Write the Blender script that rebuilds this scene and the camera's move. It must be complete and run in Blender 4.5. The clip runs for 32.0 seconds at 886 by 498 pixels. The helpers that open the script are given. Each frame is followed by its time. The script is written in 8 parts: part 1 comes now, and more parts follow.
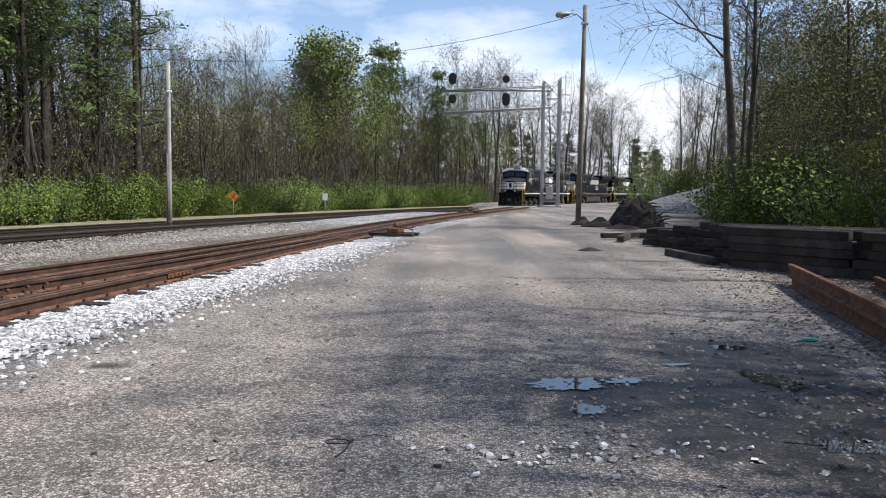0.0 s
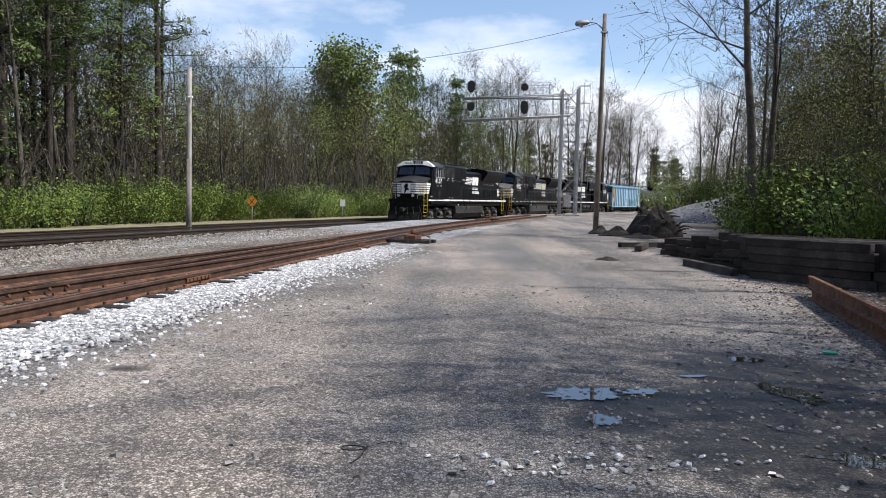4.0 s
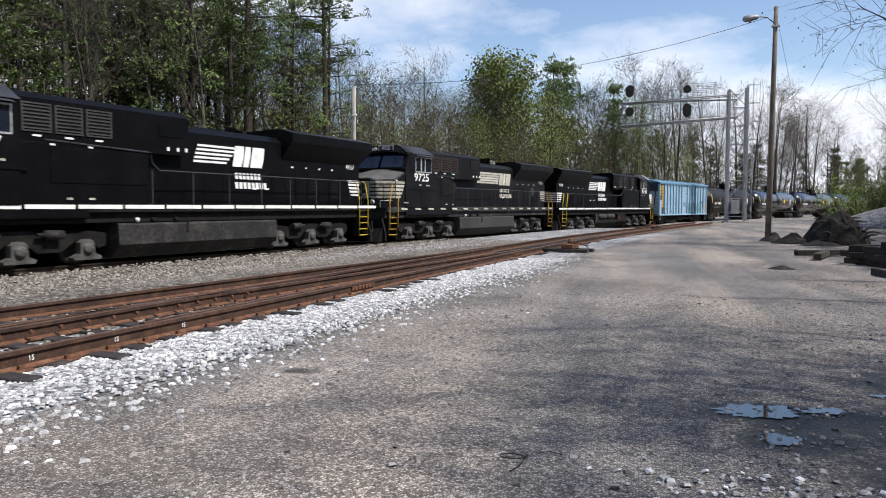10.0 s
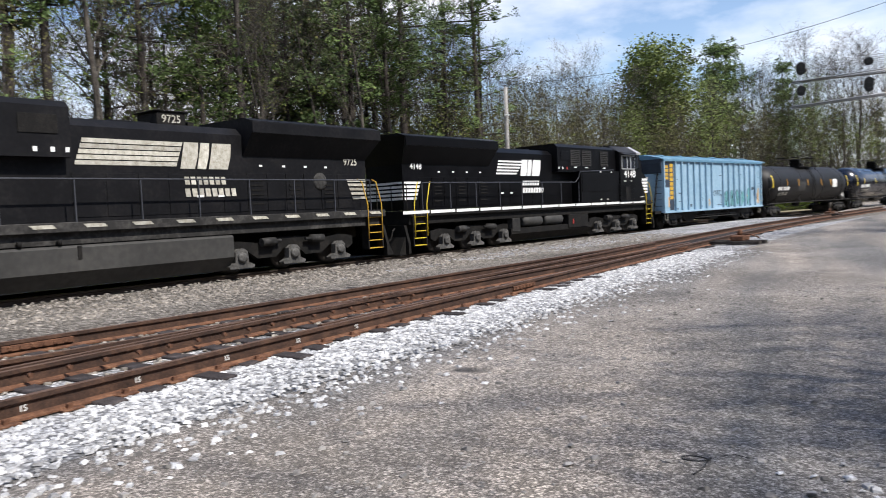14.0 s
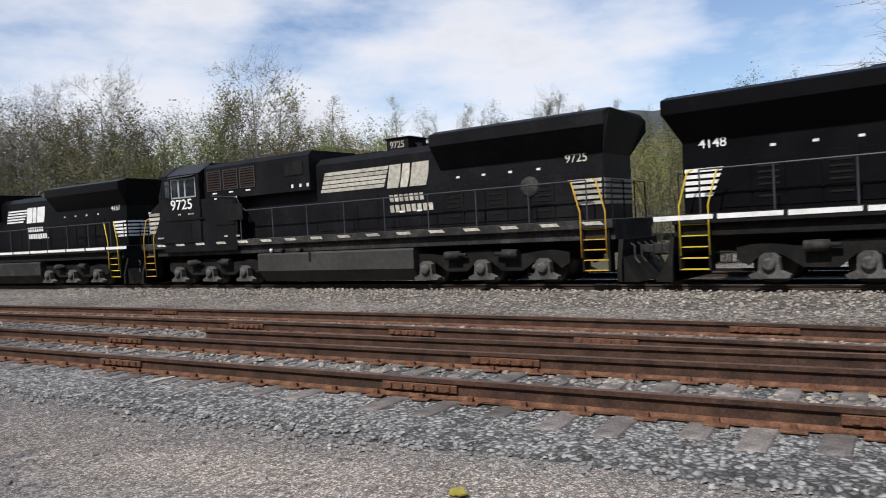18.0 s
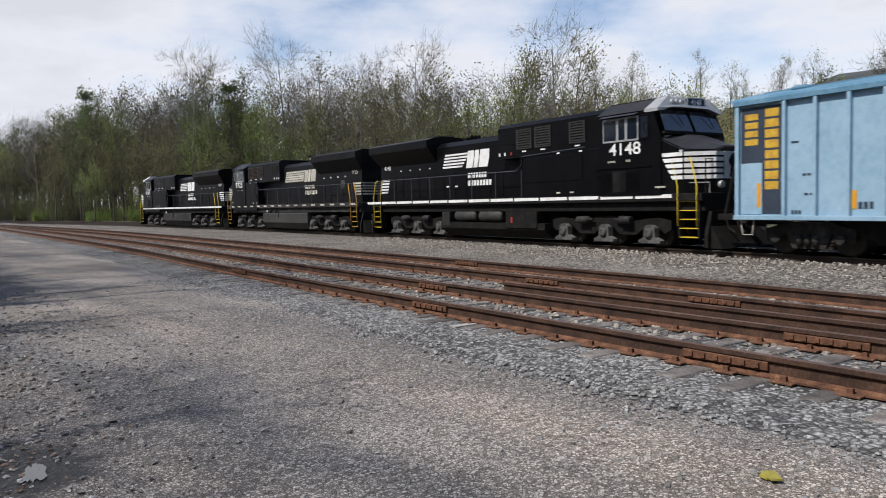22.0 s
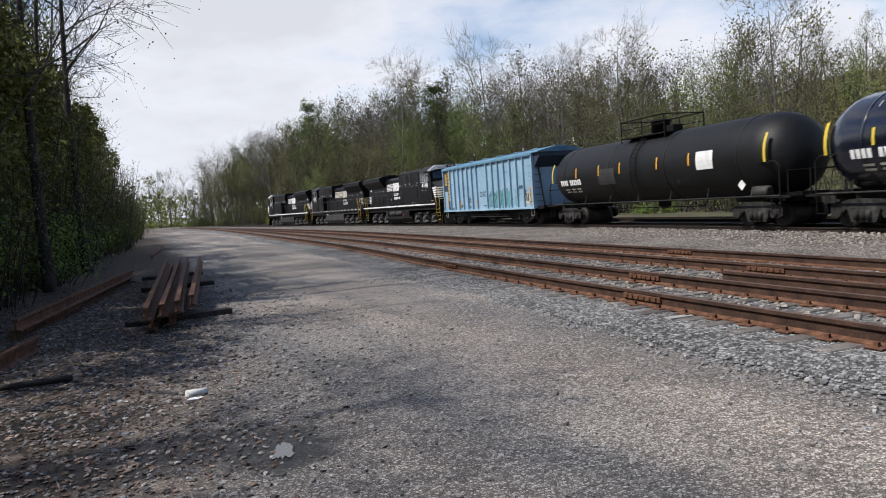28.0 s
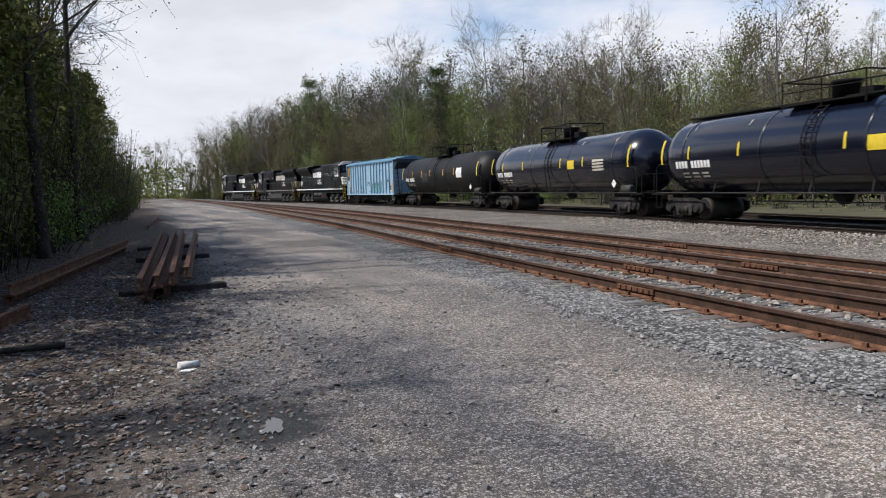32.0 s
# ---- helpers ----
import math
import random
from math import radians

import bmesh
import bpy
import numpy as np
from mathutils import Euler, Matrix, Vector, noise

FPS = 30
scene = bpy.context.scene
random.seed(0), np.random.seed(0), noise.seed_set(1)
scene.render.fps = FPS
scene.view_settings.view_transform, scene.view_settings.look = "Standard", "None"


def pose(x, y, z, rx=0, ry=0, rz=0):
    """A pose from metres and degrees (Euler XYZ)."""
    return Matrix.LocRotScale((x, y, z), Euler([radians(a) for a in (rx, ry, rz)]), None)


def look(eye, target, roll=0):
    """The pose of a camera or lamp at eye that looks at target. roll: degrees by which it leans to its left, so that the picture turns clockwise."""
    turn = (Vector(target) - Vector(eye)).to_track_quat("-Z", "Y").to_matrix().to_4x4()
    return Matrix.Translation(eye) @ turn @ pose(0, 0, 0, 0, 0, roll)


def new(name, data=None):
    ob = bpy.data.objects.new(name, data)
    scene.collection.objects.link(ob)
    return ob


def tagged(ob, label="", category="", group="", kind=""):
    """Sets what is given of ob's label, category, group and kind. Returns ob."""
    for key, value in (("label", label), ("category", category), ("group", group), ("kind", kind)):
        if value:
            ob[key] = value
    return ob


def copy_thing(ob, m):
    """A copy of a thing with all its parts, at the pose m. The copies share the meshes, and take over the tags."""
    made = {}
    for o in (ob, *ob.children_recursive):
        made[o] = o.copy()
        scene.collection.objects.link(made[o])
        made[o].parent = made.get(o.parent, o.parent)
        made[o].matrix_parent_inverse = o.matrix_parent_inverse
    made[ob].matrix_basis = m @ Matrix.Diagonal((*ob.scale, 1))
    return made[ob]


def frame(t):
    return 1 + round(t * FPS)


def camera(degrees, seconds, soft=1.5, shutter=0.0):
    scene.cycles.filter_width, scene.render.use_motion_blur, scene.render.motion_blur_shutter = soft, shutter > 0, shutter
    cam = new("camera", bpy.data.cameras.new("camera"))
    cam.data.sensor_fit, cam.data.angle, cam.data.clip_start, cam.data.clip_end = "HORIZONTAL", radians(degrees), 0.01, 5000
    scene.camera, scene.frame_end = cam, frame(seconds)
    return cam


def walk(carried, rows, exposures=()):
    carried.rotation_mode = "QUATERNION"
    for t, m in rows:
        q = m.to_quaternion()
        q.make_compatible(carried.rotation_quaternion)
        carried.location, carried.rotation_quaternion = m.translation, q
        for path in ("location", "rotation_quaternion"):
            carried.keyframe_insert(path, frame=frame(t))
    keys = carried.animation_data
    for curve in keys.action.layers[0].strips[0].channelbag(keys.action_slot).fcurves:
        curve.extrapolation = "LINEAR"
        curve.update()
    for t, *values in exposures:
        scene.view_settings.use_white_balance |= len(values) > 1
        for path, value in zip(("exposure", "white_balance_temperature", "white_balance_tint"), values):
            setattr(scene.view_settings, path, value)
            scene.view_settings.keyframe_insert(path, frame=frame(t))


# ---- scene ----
# The camera: held at eye height beside a siding, turning left after a passing train.
cam = camera(61.5, 32.0, soft=1.0, shutter=0.3)
PATH = [
    (0, (0.017, 0.019, 1.588), (0.0161, 2.0136, 1.4351), 0.45),
    (0.5, (0.018, 0.011, 1.591), (-0.0132, 2.0058, 1.4468), 0.59),
    (1, (0.014, 0.004, 1.593), (-0.0142, 1.9980, 1.4410), 0.72),
    (1.5, (0.018, 0.004, 1.590), (-0.0097, 1.9979, 1.4396), 0.78),
    (2, (0.017, 0.001, 1.595), (-0.0129, 1.9947, 1.4408), 0.74),
    (2.5, (0.019, 0.003, 1.595), (-0.0168, 1.9970, 1.4490), 0.59),
    (4.5, (0.012, 0.002, 1.597), (-0.0390, 1.9972, 1.4645), 1.22),
    (5, (0.011, 0.002, 1.595), (-0.0611, 1.9967, 1.4756), 1.24),
    (5.5, (0.001, 0.021, 1.598), (-0.1398, 2.0147, 1.5281), 0.98),
    (6, (-0.001, 0.018, 1.593), (-0.1829, 2.0094, 1.5636), 0.57),
    (6.5, (0.001, 0.004, 1.593), (-0.1988, 1.9937, 1.5599), 0.63),
    (7, (-0.009, 0.002, 1.583), (-0.2252, 1.9896, 1.5351), 0.93),
    (7.5, (0.010, 0.015, 1.596), (-0.2120, 2.0014, 1.5325), 0.38),
    (8, (-0.003, 0.015, 1.590), (-0.2597, 1.9974, 1.5267), -0.09),
    (8.5, (-0.010, 0.005, 1.589), (-0.3101, 1.9810, 1.5140), -0.03),
    (9, (-0.011, 0.002, 1.581), (-0.3495, 1.9715, 1.4926), 0.28),
    (9.5, (-0.012, 0.006, 1.588), (-0.4410, 1.9570, 1.4923), 0.03),
    (10, (0.001, 0.005, 1.583), (-0.4595, 1.9483, 1.4714), -0.02),
    (10.5, (-0.002, 0.011, 1.585), (-0.4836, 1.9490, 1.4701), 0.23),
    (11, (-0.017, 0.000, 1.585), (-0.5709, 1.9184, 1.4715), -0.05),
    (11.5, (-0.019, -0.005, 1.586), (-0.6259, 1.8964, 1.4587), 0.04),
    (12, (-0.012, 0.004, 1.583), (-0.6251, 1.9026, 1.4454), -0.41),
    (12.5, (-0.020, -0.001, 1.581), (-0.6538, 1.8892, 1.4191), -0.37),
    (13, (-0.012, 0.012, 1.583), (-0.6402, 1.9032, 1.4153), -0.59),
    (13.5, (-0.042, -0.005, 1.592), (-0.7123, 1.8745, 1.4574), -1.10),
    (14, (-0.068, -0.049, 1.591), (-0.9205, 1.7578, 1.4869), -2.62),
    (14.5, (-0.091, -0.050, 1.595), (-1.1675, 1.6319, 1.4954), -3.82),
    (15, (-0.148, -0.124, 1.608), (-1.4793, 1.3666, 1.5326), -5.85),
    (15.5, (-0.308, -0.210, 1.590), (-1.9358, 0.9489, 1.5044), -4.61),
    (17.5, (-0.302, -0.381, 1.612), (-2.1562, -1.1246, 1.5292), -2.46),
    (18, (-0.274, -0.414, 1.626), (-2.0678, -1.2972, 1.5772), -3.03),
    (18.5, (-0.260, -0.455, 1.605), (-1.9466, -1.5275, 1.5413), -2.50),
    (19, (-0.220, -0.516, 1.619), (-1.7465, -1.8043, 1.5158), -1.76),
    (19.5, (-0.238, -0.522, 1.613), (-1.5845, -1.9988, 1.5273), -2.70),
    (20, (-0.252, -0.535, 1.607), (-1.5669, -2.0380, 1.4987), -2.64),
    (20.5, (-0.258, -0.529, 1.609), (-1.5738, -2.0303, 1.4900), -1.27),
    (21, (-0.258, -0.533, 1.606), (-1.5733, -2.0357, 1.4975), -1.31),
    (21.5, (-0.261, -0.533, 1.608), (-1.5863, -2.0264, 1.4958), -1.45),
    (22, (-0.256, -0.540, 1.604), (-1.5815, -2.0330, 1.4786), -1.31),
    (22.5, (-0.269, -0.543, 1.611), (-1.5706, -2.0541, 1.4687), -1.48),
    (23, (-0.259, -0.544, 1.605), (-1.5604, -2.0573, 1.4752), -1.43),
    (23.5, (-0.247, -0.556, 1.600), (-1.5275, -2.0881, 1.4812), -1.33),
    (24, (-0.229, -0.556, 1.597), (-1.4377, -2.1452, 1.4799), -1.78),
    (24.5, (-0.200, -0.595, 1.605), (-1.3369, -2.2328, 1.4483), -1.42),
    (25, (-0.199, -0.572, 1.610), (-1.1763, -2.3110, 1.4642), -3.00),
    (25.5, (-0.201, -0.561, 1.605), (-1.0943, -2.3447, 1.4654), -3.67),
    (27.5, (-0.204, -0.546, 1.612), (-1.0584, -2.3494, 1.4837), -5.42),
    (28, (-0.209, -0.549, 1.613), (-1.0807, -2.3450, 1.4911), -4.00),
    (28.5, (-0.188, -0.544, 1.609), (-1.0687, -2.3354, 1.4956), -2.74),
    (29, (-0.193, -0.552, 1.608), (-1.0720, -2.3441, 1.4875), -2.31),
    (29.5, (-0.205, -0.561, 1.606), (-1.0865, -2.3528, 1.4880), -2.25),
    (30, (-0.197, -0.547, 1.609), (-1.0949, -2.3307, 1.4987), -1.57),
    (30.5, (-0.187, -0.548, 1.620), (-1.1008, -2.3229, 1.5032), -1.14),
    (31, (-0.178, -0.543, 1.606), (-1.0310, -2.3479, 1.4797), -1.83),
    (31.5, (-0.199, -0.549, 1.613), (-1.0612, -2.3479, 1.4666), -2.26),
    (32, (-0.196, -0.538, 1.619), (-1.0748, -2.3271, 1.4508), -1.54),
]
EXPOSURES = [(0.0, 0.36), (4.5, 0.32), (7.0, 0.15), (9.5, 0.18), (12.0, 0.36), (13.0, 0.36), (14.0, 0.36), (15.0, 0.5), (15.6, 0.48), (17.5, 0.0), (20.0, -0.04), (24.0, -0.06), (28.0, 0.0), (32.0, 0.0)]
walk(cam, [(t, look(eye, target, roll)) for t, eye, target, roll in PATH], EXPOSURES)

# ---- light ----
SUN_AZ, SUN_EL = radians(100), radians(52)
world = bpy.data.worlds.new("sky")
scene.world = world
world.use_nodes = True
wn, wl = world.node_tree.nodes, world.node_tree.links
wn.clear()
w_out, w_bg = wn.new("ShaderNodeOutputWorld"), wn.new("ShaderNodeBackground")
sky = wn.new("ShaderNodeTexSky")
sky.sky_type, sky.sun_disc, sky.sun_elevation, sky.sun_rotation = "NISHITA", False, SUN_EL, SUN_AZ
sky.air_density, sky.dust_density, sky.ozone_density = 1.0, 0.6, 1.0
coord, squash = wn.new("ShaderNodeTexCoord"), wn.new("ShaderNodeMapping")
squash.inputs["Scale"].default_value = (1.0, 1.0, 2.6)
squash.inputs["Location"].default_value = (0.35, 0.2, 0.0)
wl.new(coord.outputs["Generated"], squash.inputs["Vector"])
clouds = wn.new("ShaderNodeTexNoise")
clouds.inputs["Scale"].default_value, clouds.inputs["Detail"].default_value, clouds.inputs["Roughness"].default_value = 2.1, 7.0, 0.55
wl.new(squash.outputs["Vector"], clouds.inputs["Vector"])
# more cloud towards -y, where the train leaves
side = wn.new("ShaderNodeSeparateXYZ")
wl.new(coord.outputs["Generated"], side.inputs["Vector"])
lean = wn.new("ShaderNodeMath")
lean.operation = "MULTIPLY_ADD"
wl.new(side.outputs["Y"], lean.inputs[0])
lean.inputs[1].default_value = -0.05
wl.new(clouds.outputs["Fac"], lean.inputs[2])
lift = wn.new("ShaderNodeMath")
lift.operation = "MULTIPLY_ADD"
wl.new(side.outputs["Z"], lift.inputs[0])
lift.inputs[1].default_value = -0.33
wl.new(lean.outputs[0], lift.inputs[2])
cover = wn.new("ShaderNodeMapRange")
cover.inputs["From Min"].default_value, cover.inputs["From Max"].default_value = 0.34, 0.50
wl.new(lift.outputs[0], cover.inputs["Value"])
shade = wn.new("ShaderNodeMapRange")
shade.inputs["From Min"].default_value, shade.inputs["From Max"].default_value = 0.42, 0.66
shade.inputs["To Min"].default_value, shade.inputs["To Max"].default_value = 1.0, 0.72
wl.new(lean.outputs[0], shade.inputs["Value"])
white = wn.new("ShaderNodeVectorMath")
white.operation = "SCALE"
white.inputs[0].default_value = (10.3, 10.6, 11.6)
wl.new(shade.outputs["Result"], white.inputs["Scale"])
blend = wn.new("ShaderNodeMix")
blend.data_type = "RGBA"
wl.new(cover.outputs["Result"], blend.inputs["Factor"])
blue = wn.new("ShaderNodeVectorMath")
blue.operation = "MULTIPLY"
blue.inputs[1].default_value = (1.38, 1.38, 1.46)
wl.new(sky.outputs["Color"], blue.inputs[0])
wl.new(blue.outputs["Vector"], blend.inputs["A"])
wl.new(white.outputs["Vector"], blend.inputs["B"])
wl.new(blend.outputs["Result"], w_bg.inputs["Color"])
w_bg.inputs["Strength"].default_value = 0.098
wl.new(w_bg.outputs["Background"], w_out.inputs["Surface"])

sun = new("sun", bpy.data.lights.new("sun", "SUN"))
sun.data.energy, sun.data.angle, sun.data.color = 5.0, radians(0.7), (1.0, 0.95, 0.885)
SUN_DIR = Vector((math.sin(SUN_AZ) * math.cos(SUN_EL), math.cos(SUN_AZ) * math.cos(SUN_EL), math.sin(SUN_EL)))
sun.matrix_world = look(SUN_DIR * 60, (0, 0, 0))

# ---- materials ----
def material(name, colours, scale=4.0, rough=0.85, metal=0.0, bump=0.0, bump_scale=None, fine=None, vary=0.0, spec=0.4, coat=0.0, island=False):
    """Procedural surface: colours blended by noise at two scales, with relief. vary: how far single objects differ in brightness."""
    m = bpy.data.materials.new(name)
    m.use_nodes = True
    n, l = m.node_tree.nodes, m.node_tree.links
    b = n["Principled BSDF"]
    b.inputs["Roughness"].default_value, b.inputs["Metallic"].default_value = rough, metal
    b.inputs["Specular IOR Level"].default_value = spec
    b.inputs["Coat Weight"].default_value = coat
    tc = n.new("ShaderNodeTexCoord")
    big, small = n.new("ShaderNodeTexNoise"), n.new("ShaderNodeTexNoise")
    big.inputs["Scale"].default_value, big.inputs["Detail"].default_value = scale, 5.0
    small.inputs["Scale"].default_value, small.inputs["Detail"].default_value = fine or scale * 9, 4.0
    for x in (big, small):
        l.new(tc.outputs["Object"], x.inputs["Vector"])
    mix = n.new("ShaderNodeMath")
    mix.operation = "MULTIPLY_ADD"
    l.new(small.outputs["Fac"], mix.inputs[0])
    mix.inputs[1].default_value = 0.45
    half = n.new("ShaderNodeMath")
    half.operation = "MULTIPLY"
    l.new(big.outputs["Fac"], half.inputs[0])
    half.inputs[1].default_value = 0.6
    l.new(half.outputs[0], mix.inputs[2])
    ramp = n.new("ShaderNodeValToRGB")
    e = ramp.color_ramp.elements
    while len(e) < len(colours):
        e.new(0.5)
    for k, c in enumerate(colours):
        e[k].position = 0.34 + 0.36 * k / max(1, len(colours) - 1)
        e[k].color = (*c, 1)
    l.new(mix.outputs[0], ramp.inputs["Fac"])
    out = ramp.outputs["Color"]
    if vary:
        if island:
            info = n.new("ShaderNodeNewGeometry")
            rnd = info.outputs["Random Per Island"]
        else:
            info = n.new("ShaderNodeObjectInfo")
            rnd = info.outputs["Random"]
        amount = n.new("ShaderNodeMapRange")
        amount.inputs["To Min"].default_value, amount.inputs["To Max"].default_value = 1 - vary, 1 + vary
        l.new(rnd, amount.inputs["Value"])
        by = n.new("ShaderNodeVectorMath")
        by.operation = "SCALE"
        l.new(out, by.inputs[0])
        l.new(amount.outputs["Result"], by.inputs["Scale"])
        out = by.outputs["Vector"]
    l.new(out, b.inputs["Base Color"])
    if bump:
        bp = n.new("ShaderNodeBump")
        bp.inputs["Strength"].default_value = bump
        bp.inputs["Distance"].default_value = 0.02
        if bump_scale:
            bn = n.new("ShaderNodeTexNoise")
            bn.inputs["Scale"].default_value, bn.inputs["Detail"].default_value = bump_scale, 4.0
            l.new(tc.outputs["Object"], bn.inputs["Vector"])
            l.new(bn.outputs["Fac"], bp.inputs["Height"])
        else:
            l.new(small.outputs["Fac"], bp.inputs["Height"])
        l.new(bp.outputs["Normal"], b.inputs["Normal"])
    return m


def stones(name, colours, size, rough=0.9, gap=0.32, depth=0.9, tint=None):
    """Crushed stone or gravel: cells of single stones, each with its own tone, joints dark between them."""
    m = bpy.data.materials.new(name)
    m.use_nodes = True
    n, l = m.node_tree.nodes, m.node_tree.links
    b = n["Principled BSDF"]
    b.inputs["Roughness"].default_value, b.inputs["Specular IOR Level"].default_value = rough, 0.3
    tc = n.new("ShaderNodeTexCoord")
    warp = n.new("ShaderNodeTexNoise")
    warp.inputs["Scale"].default_value, warp.inputs["Detail"].default_value = 0.35, 6.0
    l.new(tc.outputs["Object"], warp.inputs["Vector"])
    cell = n.new("ShaderNodeTexVoronoi")
    cell.inputs["Scale"].default_value = 1 / size
    edge = n.new("ShaderNodeTexVoronoi")
    edge.feature = "DISTANCE_TO_EDGE"
    edge.inputs["Scale"].default_value = 1 / size
    for x in (cell, edge):
        l.new(tc.outputs["Object"], x.inputs["Vector"])
    tone = n.new("ShaderNodeSeparateColor")
    l.new(cell.outputs["Color"], tone.inputs["Color"])
    add = n.new("ShaderNodeMath")
    add.operation = "MULTIPLY_ADD"
    l.new(warp.outputs["Fac"], add.inputs[0])
    add.inputs[1].default_value = 1.1
    part_ = n.new("ShaderNodeMath")
    part_.operation = "MULTIPLY_ADD"
    l.new(tone.outputs["Red"], part_.inputs[0])
    part_.inputs[1].default_value, part_.inputs[2].default_value = 0.85, -0.47
    l.new(part_.outputs[0], add.inputs[2])
    ramp = n.new("ShaderNodeValToRGB")
    e = ramp.color_ramp.elements
    while len(e) < len(colours):
        e.new(0.5)
    for k, c in enumerate(colours):
        e[k].position = 0.2 + 0.62 * k / max(1, len(colours) - 1)
        e[k].color = (*c, 1)
    l.new(add.outputs[0], ramp.inputs["Fac"])
    dark = n.new("ShaderNodeMapRange")
    dark.inputs["From Max"].default_value = gap
    dark.inputs["To Min"].default_value = 0.22
    l.new(edge.outputs["Distance"], dark.inputs["Value"])
    by = n.new("ShaderNodeVectorMath")
    by.operation = "SCALE"
    l.new(ramp.outputs["Color"], by.inputs[0])
    l.new(dark.outputs["Result"], by.inputs["Scale"])
    l.new(by.outputs["Vector"], b.inputs["Base Color"])
    bp = n.new("ShaderNodeBump")
    bp.inputs["Strength"].default_value, bp.inputs["Distance"].default_value = depth, size * 0.5
    l.new(edge.outputs["Distance"], bp.inputs["Height"])
    l.new(bp.outputs["Normal"], b.inputs["Normal"])
    return m


M_BALLAST = stones("main_ballast", [(0.095, 0.08, 0.066), (0.24, 0.215, 0.184), (0.41, 0.372, 0.326)], 0.06)
# ballast darkened by colour for the shade under and behind the train
M_DARKBALLAST = stones("shaded_ballast", [(0.025, 0.022, 0.02), (0.06, 0.054, 0.048), (0.14, 0.128, 0.115)], 0.07)
M_WHITE = stones("white_stone", [(0.2, 0.2, 0.205), (0.46, 0.46, 0.47), (0.74, 0.74, 0.75)], 0.075)
M_GREYSTONE = stones("grey_stone", [(0.10, 0.098, 0.094), (0.21, 0.206, 0.2), (0.4, 0.395, 0.385)], 0.06)
M_RUST = material("rusty_steel", [(0.036, 0.018, 0.011), (0.12, 0.054, 0.03), (0.235, 0.12, 0.066)], 7.0, 0.85, 0.1, 0.3, 60)
# same rust, darkened by colour for the shade beneath a rail head
M_RUSTSHADE = material("shaded_rusty_steel", [(0.016, 0.009, 0.007), (0.05, 0.026, 0.017), (0.10, 0.052, 0.032)], 4.0, 0.85, 0.0, 0.3, 60)
M_RAILTOP = material("worn_rail_head", [(0.10, 0.055, 0.036), (0.20, 0.125, 0.09)], 2.0, 0.6, 0.5)
M_MAINRAIL = material("main_rail_steel", [(0.035, 0.026, 0.02), (0.07, 0.05, 0.04)], 2.0, 0.55, 0.5)
M_SHINE = material("polished_rail_head", [(0.35, 0.35, 0.36), (0.5, 0.5, 0.52)], 2.0, 0.25, 1.0)
M_TIE = material("weathered_tie", [(0.05, 0.043, 0.039), (0.13, 0.115, 0.105), (0.25, 0.23, 0.215)], 5.0, 0.9, 0, 0.5, 40, vary=0.35)
M_DARKTIE = material("dark_tie", [(0.014, 0.011, 0.011), (0.032, 0.026, 0.026), (0.07, 0.058, 0.056)], 5.0, 0.9, 0, 0.5, 40, vary=0.35)
M_BARK = material("bark", [(0.023, 0.0195, 0.016), (0.055, 0.047, 0.039), (0.125, 0.11, 0.092)], 2.0, 0.95, 0, 0.6, 14, vary=0.3)
M_DARKBARK = material("dark_pine_bark", [(0.014, 0.011, 0.009), (0.034, 0.027, 0.022), (0.075, 0.062, 0.052)], 2.0, 0.95, 0, 0.6, 12, vary=0.25)
M_PALE = material("pale_bark", [(0.09, 0.08, 0.065), (0.19, 0.175, 0.15)], 2.0, 0.95, 0, 0.5, 14, vary=0.2)
M_LEAF = material("spring_leaf", [(0.078, 0.115, 0.02), (0.135, 0.178, 0.033), (0.21, 0.24, 0.055)], 0.6, 0.7, vary=0.35)
M_BUD = material("bud_leaf", [(0.072, 0.063, 0.024), (0.12, 0.112, 0.038), (0.18, 0.174, 0.053)], 0.6, 0.8, vary=0.35)
M_BUSH = material("bush_leaf", [(0.045, 0.082, 0.011), (0.1, 0.152, 0.018), (0.175, 0.222, 0.034)], 0.8, 0.7, vary=0.3)
M_PINE = material("pine_needles", [(0.034, 0.062, 0.016), (0.076, 0.116, 0.03), (0.13, 0.175, 0.05)], 0.8, 0.8, vary=0.3)
M_GRASS = material("verge_grass", [(0.03, 0.034, 0.014), (0.06, 0.058, 0.027), (0.11, 0.095, 0.055)], 0.5, 0.95, 0, 0.5, 30)
M_THICK = material("thicket_leaf", [(0.06, 0.072, 0.014), (0.105, 0.122, 0.024), (0.17, 0.182, 0.042)], 0.5, 0.8, vary=0.3)
M_EDGE = material("edge_leaf", [(0.066, 0.08, 0.016), (0.12, 0.132, 0.026), (0.2, 0.2, 0.046)], 0.7, 0.8, vary=0.3)
M_VERGE = material("dry_verge_grass", [(0.09, 0.085, 0.045), (0.19, 0.17, 0.1), (0.32, 0.285, 0.19)], 0.9, 0.95, 0, 0.6, 30)
M_RIDGE = material("distant_woods", [(0.03, 0.04, 0.045), (0.05, 0.058, 0.06), (0.07, 0.07, 0.066)], 0.05, 0.95)

